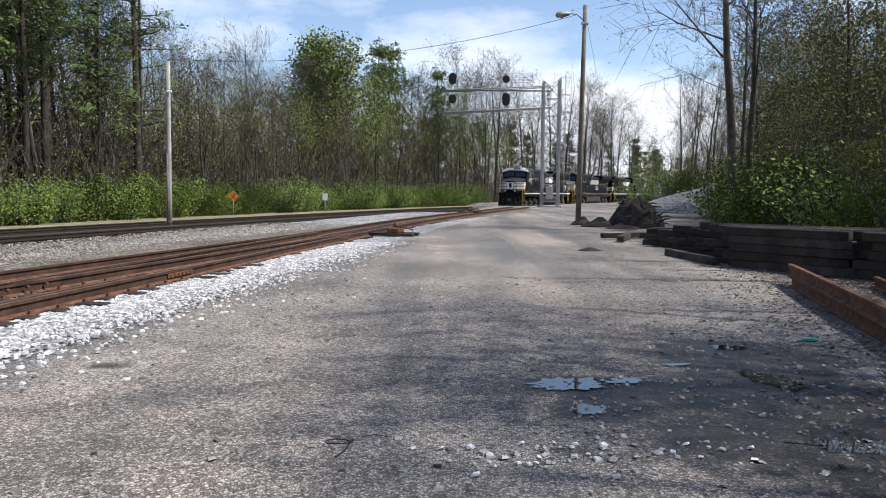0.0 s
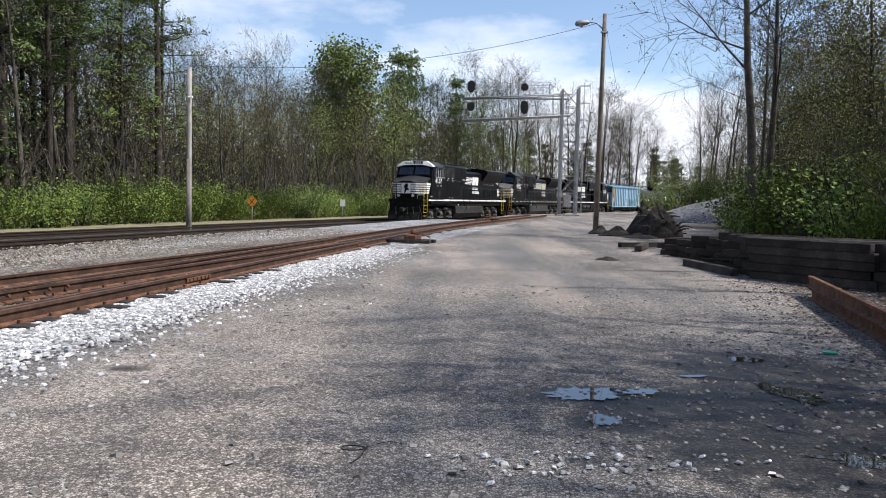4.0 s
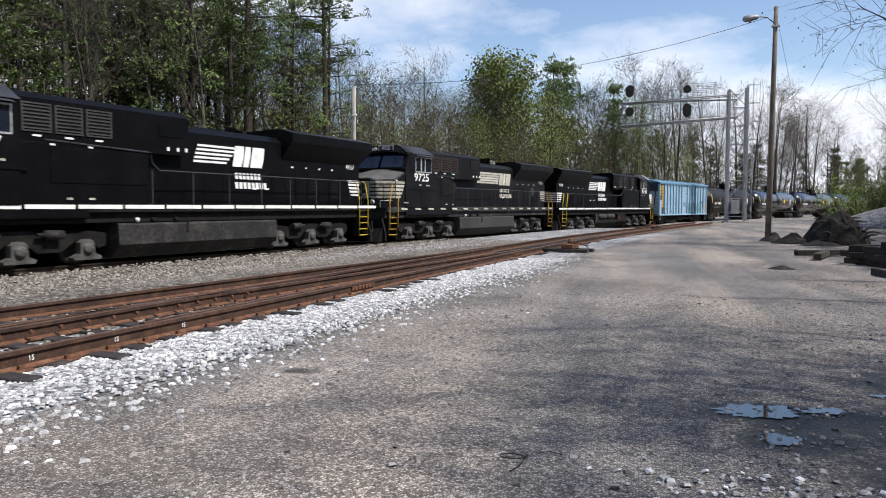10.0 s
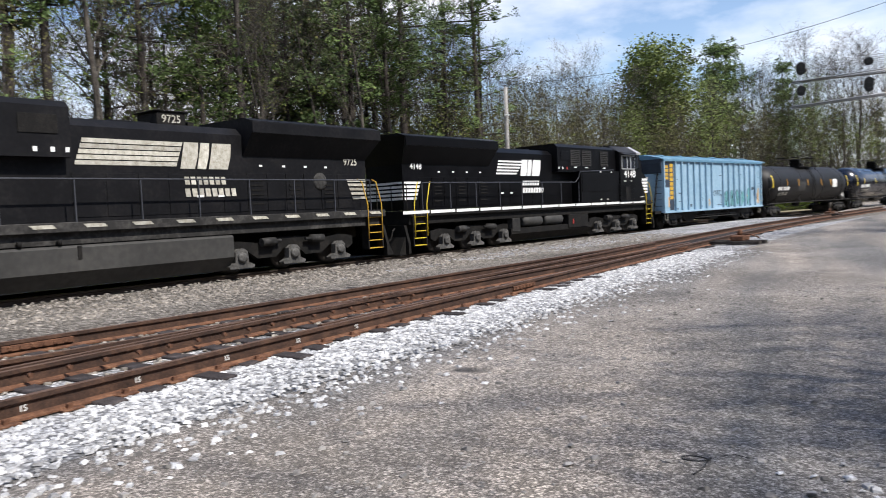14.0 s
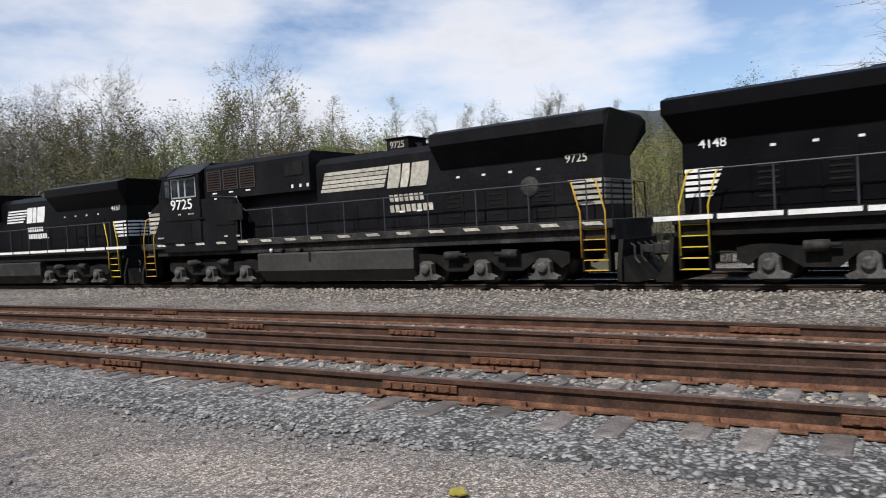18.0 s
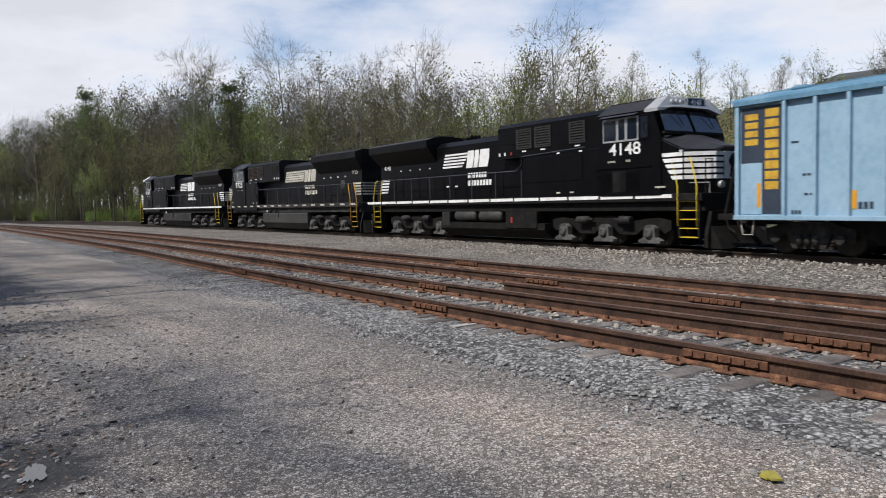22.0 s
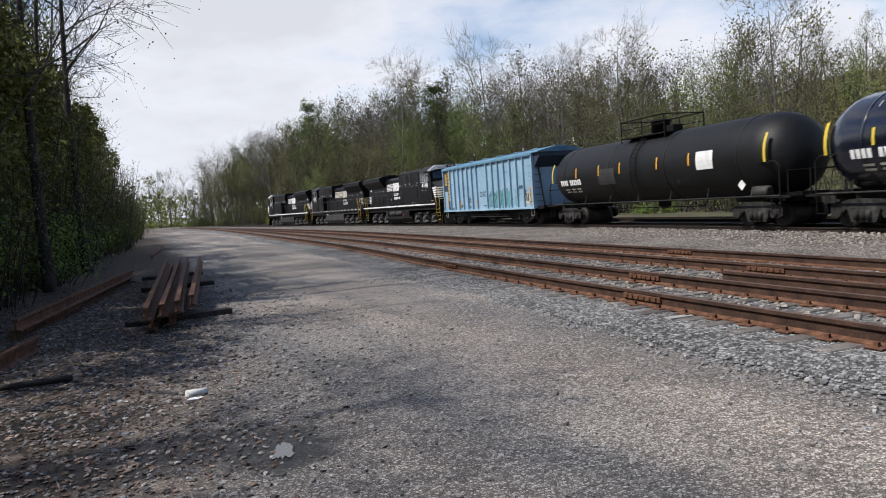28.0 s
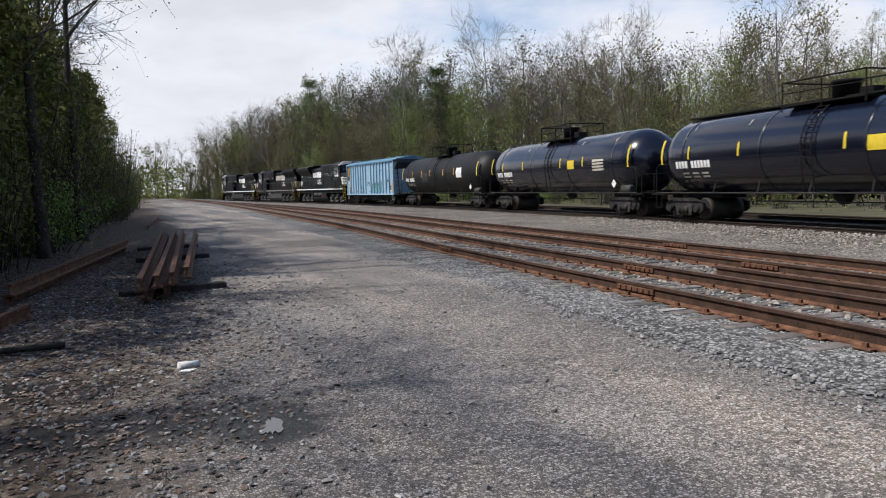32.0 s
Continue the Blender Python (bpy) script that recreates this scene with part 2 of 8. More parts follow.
# ---- building helpers ----
def mesh_ob(name, verts, faces, mat, parent=None, label="", smooth=False, slots=None):
    """One mesh object from lists; mat may be a list, with slots as each face's index into it."""
    me = bpy.data.meshes.new(name)
    me.from_pydata([tuple(v) for v in verts], [], faces)
    for m in mat if isinstance(mat, (list, tuple)) else [mat]:
        me.materials.append(m)
    if slots is not None:
        me.polygons.foreach_set("material_index", slots)
    if smooth:
        me.polygons.foreach_set("use_smooth", [True] * len(me.polygons))
    me.update()
    ob = new(name, me)
    if parent:
        ob.parent = parent
    if label:
        ob["label"] = label
    return ob


def part(name, bm, mat, parent=None, label="", smooth=False):
    me = bpy.data.meshes.new(name)
    bm.normal_update()
    bm.to_mesh(me)
    bm.free()
    for m in mat if isinstance(mat, (list, tuple)) else [mat]:
        me.materials.append(m)
    if smooth:
        me.polygons.foreach_set("use_smooth", [True] * len(me.polygons))
    ob = new(name, me)
    if parent:
        ob.parent = parent
    if label:
        ob["label"] = label
    return ob


def box(bm, lo, hi, bevel=0.0, mat=0):
    """Adds a box, with bevelled edges if asked."""
    vs = [bm.verts.new((x, y, z)) for x in (lo[0], hi[0]) for y in (lo[1], hi[1]) for z in (lo[2], hi[2])]
    fs = [bm.faces.new([vs[i] for i in f]) for f in ((0, 1, 3, 2), (4, 6, 7, 5), (0, 4, 5, 1), (2, 3, 7, 6), (0, 2, 6, 4), (1, 5, 7, 3))]
    for f in fs:
        f.material_index = mat
    if bevel:
        bmesh.ops.bevel(bm, geom=list({e for f in fs for e in f.edges}), offset=bevel, segments=1, affect="EDGES", material=mat)
    return fs


def boxes(*items, bevel=0.0):
    bm = bmesh.new()
    for lo, hi in items:
        box(bm, lo, hi, bevel)
    return bm


def prism(bm, outline, a, b, axis=1, mat=0):
    """Adds a solid: an outline of (u, v) drawn out from a to b along the axis (0: yz outline, 1: xz outline, 2: xy outline)."""
    def at(u, v, w):
        return [(w, u, v), (u, w, v), (u, v, w)][axis]
    lo, hi = [bm.verts.new(at(u, v, a)) for u, v in outline], [bm.verts.new(at(u, v, b)) for u, v in outline]
    n = len(outline)
    fs = [bm.faces.new(lo), bm.faces.new(hi[::-1])] + [bm.faces.new((lo[i], hi[i], hi[(i + 1) % n], lo[(i + 1) % n])) for i in range(n)]
    for f in fs:
        f.material_index = mat
    bmesh.ops.recalc_face_normals(bm, faces=fs)
    return fs


def tube(bm, points, radius, sides=6, mat=0):
    """Adds a round bar along points; radius may be one number or one for each point."""
    pts = [Vector(p) for p in points]
    radii = [radius] * len(pts) if isinstance(radius, (int, float)) else radius
    rings = []
    side = None
    for i, p in enumerate(pts):
        way = (pts[min(i + 1, len(pts) - 1)] - pts[max(i - 1, 0)]).normalized()
        if side is None:
            side = way.orthogonal().normalized()
        side = (side - way * side.dot(way)).normalized()
        up = way.cross(side)
        rings.append([bm.verts.new(p + (side * math.cos(k * 2 * math.pi / sides) + up * math.sin(k * 2 * math.pi / sides)) * radii[i]) for k in range(sides)])
    for a, b in zip(rings, rings[1:]):
        for k in range(sides):
            f = bm.faces.new((a[k], a[(k + 1) % sides], b[(k + 1) % sides], b[k]))
            f.material_index, f.smooth = mat, sides > 5
    for ring in (rings[0][::-1], rings[-1]):
        bm.faces.new(ring).material_index = mat
    return bm


def lathe(bm, profile, axis_from, axis_to, sides=24, mat=0):
    """Adds a turned body: profile of (share along the axis, radius)."""
    a, b = Vector(axis_from), Vector(axis_to)
    way = (b - a).normalized()
    s = way.orthogonal().normalized()
    u = way.cross(s)
    rings = [[bm.verts.new(a + (b - a) * t + (s * math.cos(k * 2 * math.pi / sides) + u * math.sin(k * 2 * math.pi / sides)) * r) for k in range(sides)] for t, r in profile]
    for p, q in zip(rings, rings[1:]):
        for k in range(sides):
            f = bm.faces.new((p[k], p[(k + 1) % sides], q[(k + 1) % sides], q[k]))
            f.smooth, f.material_index = True, mat
    for ring in (rings[0][::-1], rings[-1]):
        bm.faces.new(ring).material_index = mat
    return bm


def thing(name, at=(0, 0, 0), turn=0.0, label="", category="", group="", kind=""):
    ob = new(name)
    ob.empty_display_size = 0.3
    ob.matrix_basis = Matrix.Translation(at) @ Matrix.Rotation(turn, 4, "Z")
    return tagged(ob, label, category, group, kind)


# ---- the plan of the tracks ----
# The main line bends gently round the camera; s runs along it towards +y.
A0, K0, DK = 0.1924, 0.002229, 2.47e-6
_s = np.arange(-420.0, 421.0, 1.0)
_ang = A0 + K0 * _s + DK * _s * _s / 2
_ang = np.where(_s > 150, _ang[570] + (_s - 150) * 0.0012, _ang)
_ang = np.where(_s < -150, _ang[270] + (_s + 150) * 0.0006, _ang)
_mx = np.concatenate([[0], np.cumsum((np.sin(_ang[1:]) + np.sin(_ang[:-1])) / 2)])
_my = np.concatenate([[0], np.cumsum((np.cos(_ang[1:]) + np.cos(_ang[:-1])) / 2)])
_mx, _my = _mx - _mx[420] - 19.77, _my - _my[420]
_mx = _mx - np.interp(_s, (-420, -200, -120, -88, -70, -50, -38, -20, 18, 33, 46, 60, 78, 100, 420), (1.8, 1.6, 1.0, 0.72, 0.5, 0.32, 0.16, 0, 0, 0.2, 0.25, 0.2, 0, 0, 0))


def main_z(s):
    """Height of the main line's rail heads: it falls a little towards +y."""
    return float(np.interp(s, (15, 40, 60, 420), (-0.03, -0.12, -0.18, -0.2)))


def main_at(s, side=0.0):
    """A place beside the main line: x, y and its heading right of +y. side: metres towards the camera."""
    a = float(np.interp(s, _s, _ang))
    return float(np.interp(s, _s, _mx)) + side * math.cos(a), float(np.interp(s, _s, _my)) - side * math.sin(a), a


def spline(points):
    """A smooth curve through (y, x) pairs in rising y."""
    ys, xs = np.array([p[0] for p in points], float), np.array([p[1] for p in points], float)
    m = np.gradient(xs, ys)

    def f(y):
        i = int(np.clip(np.searchsorted(ys, y) - 1, 0, len(ys) - 2))
        h = ys[i + 1] - ys[i]
        t = (y - ys[i]) / h
        return ((1 + 2 * t) * (1 - t) ** 2 * xs[i] + t * (1 - t) ** 2 * h * m[i] + t * t * (3 - 2 * t) * xs[i + 1] + t * t * (t - 1) * h * m[i + 1])
    return f


near_rail = spline([(-228, -24.7), (-92, -16.4), (-48, -12.1), (-31, -10.3), (-16, -8.25), (-5, -6.98), (5, -6.0), (14.5, -4.65), (25, -3.05), (38, -0.85), (59, 4.2), (80, 9.8)])
far_rail = spline([(-228, -26.3), (-130, -20.6), (-92, -19.4), (-48, -16.9), (-26, -14.4), (-14, -13.0), (-5, -11.8), (1, -10.7), (8, -8.75), (15, -7.15), (25, -4.85), (38, -2.5), (59, 2.6), (80, 8.2)])

# ---- ground, tracks ----
def ground_z(x, y):
    """Height of the yard's ground: level, a little uneven, falling to the ditch beyond the main line and rising into the woods."""
    far = min(1.0, max(0.0, (near_rail(min(78.0, max(-220.0, y))) - 4.5 - x) / 2.5))
    if far > 0.99 and x < -60:
        far = 0.5
    dip = min(1.0, max(0.0, (near_rail(min(78.0, max(-220.0, y))) + 2.0 - x) / 1.2)) if -210 < y < 75 else 0.0
    return -0.45 * far - 0.085 * dip + 0.05 * noise.noise((x * 0.12, y * 0.12, 3)) + 0.018 * noise.noise((x * 0.6, y * 0.6, 7)) - 0.03


WET = ((2.5, 5.9, 1.0, 0.5), (3.3, 7.2, 0.9, 0.45), (2.3, 4.9, 0.8, 0.3), (1.2, 6.1, 0.75, 0.3), (1.15, 5.4, 0.35, 0.25), (2.85, 6.4, 0.7, 0.8), (2.9, 7.7, 0.8, 0.4), (2.7, 4.6, 1.2, 0.5), (-1.36, -5.75, 0.35, 0.45), (-3.1, 6.86, 0.25, 0.14), (3.4, 3.4, 1.5, 1.3), (3.3, 5.4, 0.9, 0.7), (-0.2, -6.2, 1.2, 0.5), (0.2, -7.6, 0.9, 0.5))


def wet_at(x, y):
    """How wet the yard is at a place, from 0 to 1."""
    return min(1.0, sum(math.exp(-(((x - a) / p) ** 2 + ((y - b) / q) ** 2)) for a, b, p, q in WET if abs(x - a) < 3 * p and abs(y - b) < 3 * q))


def litter_x(y):
    """Where the swept gravel ends and the dark soil and litter before the woods begin."""
    return float(np.interp(y, (-300, -92, -37, -20, -12, -8, -5, -3, 0, 4, 10, 15, 25, 41, 50, 70, 140), (-30, -9, -5.0, -3.3, -2.3, -1.7, -0.9, 0.6, 2.6, 3.3, 4.7, 6.0, 8.5, 13, 15, 24, 56)))


def litter_at(x, y):
    """How much broken stone, bark and leaf litter covers the ground: all of it near the woods' edge."""
    return min(1.0, max(0.0, (x - litter_x(y) + 0.9 * noise.noise((x * 0.5, y * 0.5, 11)) + 0.3 * noise.noise((x * 2, y * 2, 4))) / 1.3))


def yard_ground():
    """Gravel of the yard: pale worn wheel tracks, dark wet hollows, and brown litter towards the woods."""
    m = stones("gravel_road", [(0.13, 0.124, 0.116), (0.205, 0.196, 0.185), (0.3, 0.289, 0.275), (0.41, 0.396, 0.378)], 0.021, 0.9, 0.24, 0.7)
    n, l = m.node_tree.nodes, m.node_tree.links
    b = n["Principled BSDF"]
    base = b.inputs["Base Color"].links[0].from_socket
    tc = n["Texture Coordinate"]
    wear = n.new("ShaderNodeMapping")
    wear.inputs["Rotation"].default_value = (0, 0, radians(-8))
    wear.inputs["Scale"].default_value = (0.55, 0.07, 1)
    l.new(tc.outputs["Object"], wear.inputs["Vector"])
    track = n.new("ShaderNodeTexNoise")
    track.inputs["Scale"].default_value, track.inputs["Detail"].default_value = 1.0, 4.0
    l.new(wear.outputs["Vector"], track.inputs["Vector"])
    dust = n.new("ShaderNodeValToRGB")
    dust.color_ramp.elements[0].position, dust.color_ramp.elements[0].color = 0.38, (0.78, 0.78, 0.8, 1)
    dust.color_ramp.elements[1].position, dust.color_ramp.elements[1].color = 0.62, (1.6, 1.46, 1.34, 1)
    l.new(track.outputs["Fac"], dust.inputs["Fac"])
    mul = n.new("ShaderNodeMix")
    mul.data_type, mul.blend_type = "RGBA", "MULTIPLY"
    mul.inputs["Factor"].default_value = 1.0
    l.new(base, mul.inputs["A"])
    l.new(dust.outputs["Color"], mul.inputs["B"])
    brown = n.new("ShaderNodeTexNoise")
    brown.inputs["Scale"].default_value, brown.inputs["Detail"].default_value = 9.0, 6.0
    l.new(tc.outputs["Object"], brown.inputs["Vector"])
    lr = n.new("ShaderNodeValToRGB")
    for k, (p, c) in enumerate(((0.32, (0.022, 0.017, 0.013)), (0.5, (0.07, 0.052, 0.038)), (0.72, (0.2, 0.165, 0.135)))):
        e = lr.color_ramp.elements[k] if k < 2 else lr.color_ramp.elements.new(p)
        e.position, e.color = p, (*c, 1)
    l.new(brown.outputs["Fac"], lr.inputs["Fac"])
    zone = n.new("ShaderNodeAttribute")
    zone.attribute_name = "litter"
    both = n.new("ShaderNodeMix")
    both.data_type = "RGBA"
    l.new(zone.outputs["Fac"], both.inputs["Factor"])
    l.new(mul.outputs["Result"], both.inputs["A"])
    l.new(lr.outputs["Color"], both.inputs["B"])
    wet = n.new("ShaderNodeAttribute")
    wet.attribute_name = "wet"
    ragged = n.new("ShaderNodeTexNoise")
    ragged.inputs["Scale"].default_value, ragged.inputs["Detail"].default_value = 5.0, 8.0
    l.new(tc.outputs["Object"], ragged.inputs["Vector"])
    sumw = n.new("ShaderNodeMath")
    sumw.operation = "MULTIPLY_ADD"
    l.new(ragged.outputs["Fac"], sumw.inputs[0])
    sumw.inputs[1].default_value = 0.7
    l.new(wet.outputs["Fac"], sumw.inputs[2])
    damp = n.new("ShaderNodeMapRange")
    damp.inputs["From Min"].default_value, damp.inputs["From Max"].default_value = 0.6, 1.0
    l.new(sumw.outputs[0], damp.inputs["Value"])
    dark = n.new("ShaderNodeMapRange")
    dark.inputs["To Min"].default_value, dark.inputs["To Max"].default_value = 1.0, 0.22
    l.new(damp.outputs["Result"], dark.inputs["Value"])
    fin = n.new("ShaderNodeVectorMath")
    fin.operation = "SCALE"
    l.new(both.outputs["Result"], fin.inputs[0])
    l.new(dark.outputs["Result"], fin.inputs["Scale"])
    l.new(fin.outputs["Vector"], b.inputs["Base Color"])
    gloss = n.new("ShaderNodeMapRange")
    gloss.inputs["To Min"].default_value, gloss.inputs["To Max"].default_value = 0.92, 0.5
    l.new(damp.outputs["Result"], gloss.inputs["Value"])
    l.new(gloss.outputs["Result"], b.inputs["Roughness"])
    return m


M_ROAD = yard_ground()


def sheet(name, xs, ys, z, mat, label, category):
    verts = [(x, y, z(x, y)) for y in ys for x in xs]
    w = len(xs)
    faces = [(j * w + i, j * w + i + 1, (j + 1) * w + i + 1, (j + 1) * w + i) for j in range(len(ys) - 1) for i in range(w - 1)]
    return tagged(mesh_ob(name, verts, faces, mat, smooth=True), label, category, kind="structure")


def steps(*spans):
    out = []
    for a, b, d in spans:
        out += list(np.arange(a, b, d))
    return out + [spans[-1][1]]


yard = sheet("ground", steps((-900, -60, 60), (-60, -12, 3), (-12, -6, 0.4), (-6, 6, 0.15), (6, 14, 0.4), (14, 60, 3), (60, 900, 60)), steps((-900, -80, 60), (-80, -24, 3), (-24, -10, 0.4), (-10, 10, 0.15), (10, 24, 0.4), (24, 120, 3), (120, 900, 60)), ground_z, M_ROAD, "pale grey gravel yard with wet patches", "ground")
for key, f in (("wet", wet_at), ("litter", litter_at)):
    at = yard.data.attributes.new(key, "FLOAT", "POINT")
    at.data.foreach_set("value", [f(v.co.x, v.co.y) for v in yard.data.vertices])


def strip(name, line, offsets, heights, mat, label, category, ys, kind="structure", drop=None):
    """A bank of ballast: a cross-section of offsets and heights drawn along line(y) -> x, y, heading."""
    verts, faces = [], []
    n = len(offsets)
    for y in ys:
        x0, y0, a = line(y)
        for o, h in zip(offsets, heights):
            j = 0.05 * noise.noise((y * 0.7, o, 5))
            low = drop(y) * min(1.0, max(0.0, (5.5 - o) / 2)) if drop else 0.0
            verts.append((x0 + (o + j) * math.cos(a), y0 - (o + j) * math.sin(a), h + low + 0.02 * noise.noise((y, o * 2, 1))))
    for k in range(len(ys) - 1):
        for i in range(n - 1):
            faces.append((k * n + i, k * n + i + 1, (k + 1) * n + i + 1, (k + 1) * n + i))
    return tagged(mesh_ob(name, verts, faces, mat, smooth=True), label, category, kind=kind)


def siding_line(y):
    a = math.atan((near_rail(y + 0.5) - near_rail(y - 0.5)))
    return near_rail(y), y, a


strip("main_ballast", lambda s: main_at(s), [1.0, 2.0, 3.4, 7.5, 9.5], [-0.19, -0.19, -0.08, -0.02, -0.05], M_BALLAST, "tan crushed stone ballast beside the main line", "ballast", list(np.arange(-400, 401, 2.0)), drop=lambda s: main_z(s) + 0.03)
# this strip carries the train's shade in its colour
strip("main_ballast", lambda s: main_at(s), [-7.6, -6.9, -6.2, -2, 1.0], [-0.4, -0.26, -0.19, -0.19, -0.19], M_DARKBALLAST, "ballast under the main tracks, coloured dark for the train's shade", "ballast", list(np.arange(-400, 401, 2.0)), drop=lambda s: main_z(s) + 0.03)
SIDE_X, SIDE_Z = [-7.6, -6.2, -0.5, 0.5, 1.2, 2.0], [-0.12, -0.06, -0.055, -0.05, -0.055, -0.16]
strip("siding_ballast", siding_line, SIDE_X, SIDE_Z, M_WHITE, "white crushed stone along the rusty siding", "ballast", list(np.arange(1, 60, 1.0)))
strip("siding_ballast", siding_line, SIDE_X, SIDE_Z, M_GREYSTONE, "grey crushed stone along the rusty siding", "ballast", list(np.arange(-200, 2, 1.0)))


def rail_mesh(name, line, ys, top, mats, label, parent=None):
    """One flat-bottomed rail drawn along line(y) -> x, y, heading. top: height of its head."""
    sec = [(-0.04, 0), (0.04, 0), (0.04, -0.042), (0.011, -0.062), (0.011, -0.155), (0.078, -0.178), (0.078, -0.196), (-0.078, -0.196), (-0.078, -0.178), (-0.011, -0.155), (-0.011, -0.062), (-0.04, -0.042)]
    n = len(sec)
    verts, faces, slots = [], [], []
    for y in ys:
        x0, y0, a = line(y)
        z0 = top(y) if callable(top) else top
        verts += [(x0 + o * math.cos(a), y0 - o * math.sin(a), z0 + h) for o, h in sec]
    for k in range(len(ys) - 1):
        for i in range(n):
            faces.append((k * n + i, k * n + (i + 1) % n, (k + 1) * n + (i + 1) % n, (k + 1) * n + i))
            # third slot: head sides and web, with the overhang's shade put into the colour
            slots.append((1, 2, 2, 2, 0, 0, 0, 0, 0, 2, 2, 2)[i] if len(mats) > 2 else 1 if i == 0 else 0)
    faces += [tuple(range(n))[::-1], tuple((len(ys) - 1) * n + i for i in range(n))]
    slots += [0, 0]
    return mesh_ob(name, verts, faces, mats, parent, label, slots=slots)


def offset_line(f, o):
    def line(y):
        a = math.atan((f(y + 0.5) - f(y - 0.5)))
        return f(y) + o * math.cos(a), y - o * math.sin(a), a
    return line


RAIL_Z = 0.16
siding = thing("siding_track", label="rusty siding track with a turnout on weathered ties", category="railway track", kind="structure")
ys_all = list(np.arange(-200, -24, 4.0)) + list(np.arange(-24, 40, 1.0)) + list(np.arange(40, 79, 3.0))
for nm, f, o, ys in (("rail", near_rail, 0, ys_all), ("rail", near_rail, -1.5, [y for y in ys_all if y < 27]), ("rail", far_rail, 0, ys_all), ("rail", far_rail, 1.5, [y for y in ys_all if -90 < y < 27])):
    rail_mesh(nm, offset_line(f, o), ys, RAIL_Z, [M_RUST, M_RAILTOP, M_RUSTSHADE], "rusty steel rail", siding)
tracks = []
for side, label in ((0.0, "dark main line track that the train runs on"), (-4.3, "dark second main line track behind the train")):
    tr = thing("main_track", label=label, category="railway track", group="main line tracks", kind="structure")
    tracks.append(tr)
    for o in (-0.75, 0.75):
        rail_mesh("rail", lambda s, o=o, side=side: main_at(s, side + o), list(np.arange(-400, 401, 4.0)), main_z, [M_MAINRAIL, M_SHINE], "", tr)

# rough grass beyond the main line
for s0, s1, word, grass in ((-420, -8, "where the train leaves", M_GRASS), (6, 420, "where the train comes from", M_VERGE)):
    strip("verge", lambda s: main_at(s), [-60, -40, -24, -14, -11, -8.5, -7.0], [-0.3, -0.34, -0.36, -0.36, -0.34, -0.26, -0.26], grass, "rough grass beyond the line " + word, "verge", list(np.arange(s0, s1, 3.0)))

# ---- trees ----
def branch_tree(rnd, height, girth, first=0.35, levels=3, spread=0.9, lean=0.05, fork=0.0, kids=(13, 6, 4), up=0.35, leaf_per=3, leaf_size=0.14, leaf_jit=0.35, twig=1.0):
    """Arrays of a bare-limbed tree: tapered trunk, limbs and twigs, and small leaf cards hung on the twigs."""
    bv, bf, lv, lf = [], [], [], []

    def limb(p, d, length, r0, level):
        segs = (7, 4, 2, 1)[level]
        sides = (7, 4, 3, 2)[level]
        pts, d = [Vector(p)], Vector(d).normalized()
        for i in range(segs):
            wob = (0.05, 0.16, 0.25, 0.3)[level]
            d = (d + Vector((rnd.uniform(-wob, wob), rnd.uniform(-wob, wob), rnd.uniform(-wob, wob) + (up * 0.25 if level else 0)))).normalized()
            pts.append(pts[-1] + d * (length / segs))
        base = len(bv)
        tip = (0.12, 0.2, 0.35, 0.5)[level]
        for i, q in enumerate(pts):
            way = (pts[min(i + 1, segs)] - pts[max(i - 1, 0)]).normalized()
            s = way.orthogonal().normalized()
            u = way.cross(s)
            r = r0 * (1 - (1 - tip) * i / segs) * (1.25 if level == 0 and i == 0 else 1)
            for k in range(sides):
                c = 2 * math.pi * k / sides
                bv.append(q + (s * math.cos(c) + u * math.sin(c)) * r)
        for i in range(segs):
            for k in range(sides if sides > 2 else 1):
                a, b = base + i * sides + k, base + i * sides + (k + 1) % sides
                bf.append((a, b, b + sides, a + sides))
        if level >= 2 or (level == 1 and levels == 1):
            for _ in range(leaf_per):
                i = rnd.randrange(1, segs + 1)
                c = pts[i] + Vector((rnd.gauss(0, leaf_jit), rnd.gauss(0, leaf_jit), rnd.gauss(0, leaf_jit)))
                e = Vector((rnd.uniform(-1, 1), rnd.uniform(-1, 1), rnd.uniform(-1, 1))).normalized() * leaf_size * rnd.uniform(0.5, 1.3)
                g = e.orthogonal().normalized() * e.length * rnd.uniform(0.5, 0.9)
                n = len(lv)
                lv.extend([c - e, c + g, c + e, c - g])
                lf.append((n, n + 1, n + 2, n + 3))
        if level < levels:
            count = kids[level]
            for j in range(count):
                share = (first + (1 - first) * (j + rnd.random()) / count) if level == 0 else rnd.uniform(0.25, 1.0)
                i = min(segs - 1, int(share * segs))
                q = pts[i].lerp(pts[i + 1], share * segs - i)
                way = (pts[i + 1] - pts[i]).normalized()
                turn = rnd.uniform(0, 2 * math.pi)
                s = way.orthogonal().normalized()
                out = s * math.cos(turn) + way.cross(s) * math.sin(turn)
                steep = rnd.uniform(0.6, 1.1) * spread
                nd = (way * math.cos(steep) + out * math.sin(steep) + Vector((0, 0, up))).normalized()
                ratio = (0.34, 0.5, 0.55)[level] * rnd.uniform(0.7, 1.2) * (1.15 - 0.55 * share if level == 0 else 1)
                limb(q, nd, length * ratio, max(r0 * (1 - (1 - tip) * share) * (0.42, 0.5, 0.55)[level], 0.012 * twig), level + 1)
    limb((0, 0, -0.3), (rnd.uniform(-lean, lean), rnd.uniform(-lean, lean), 1), height + 0.3, girth, 0)
    return bv, bf, lv, lf


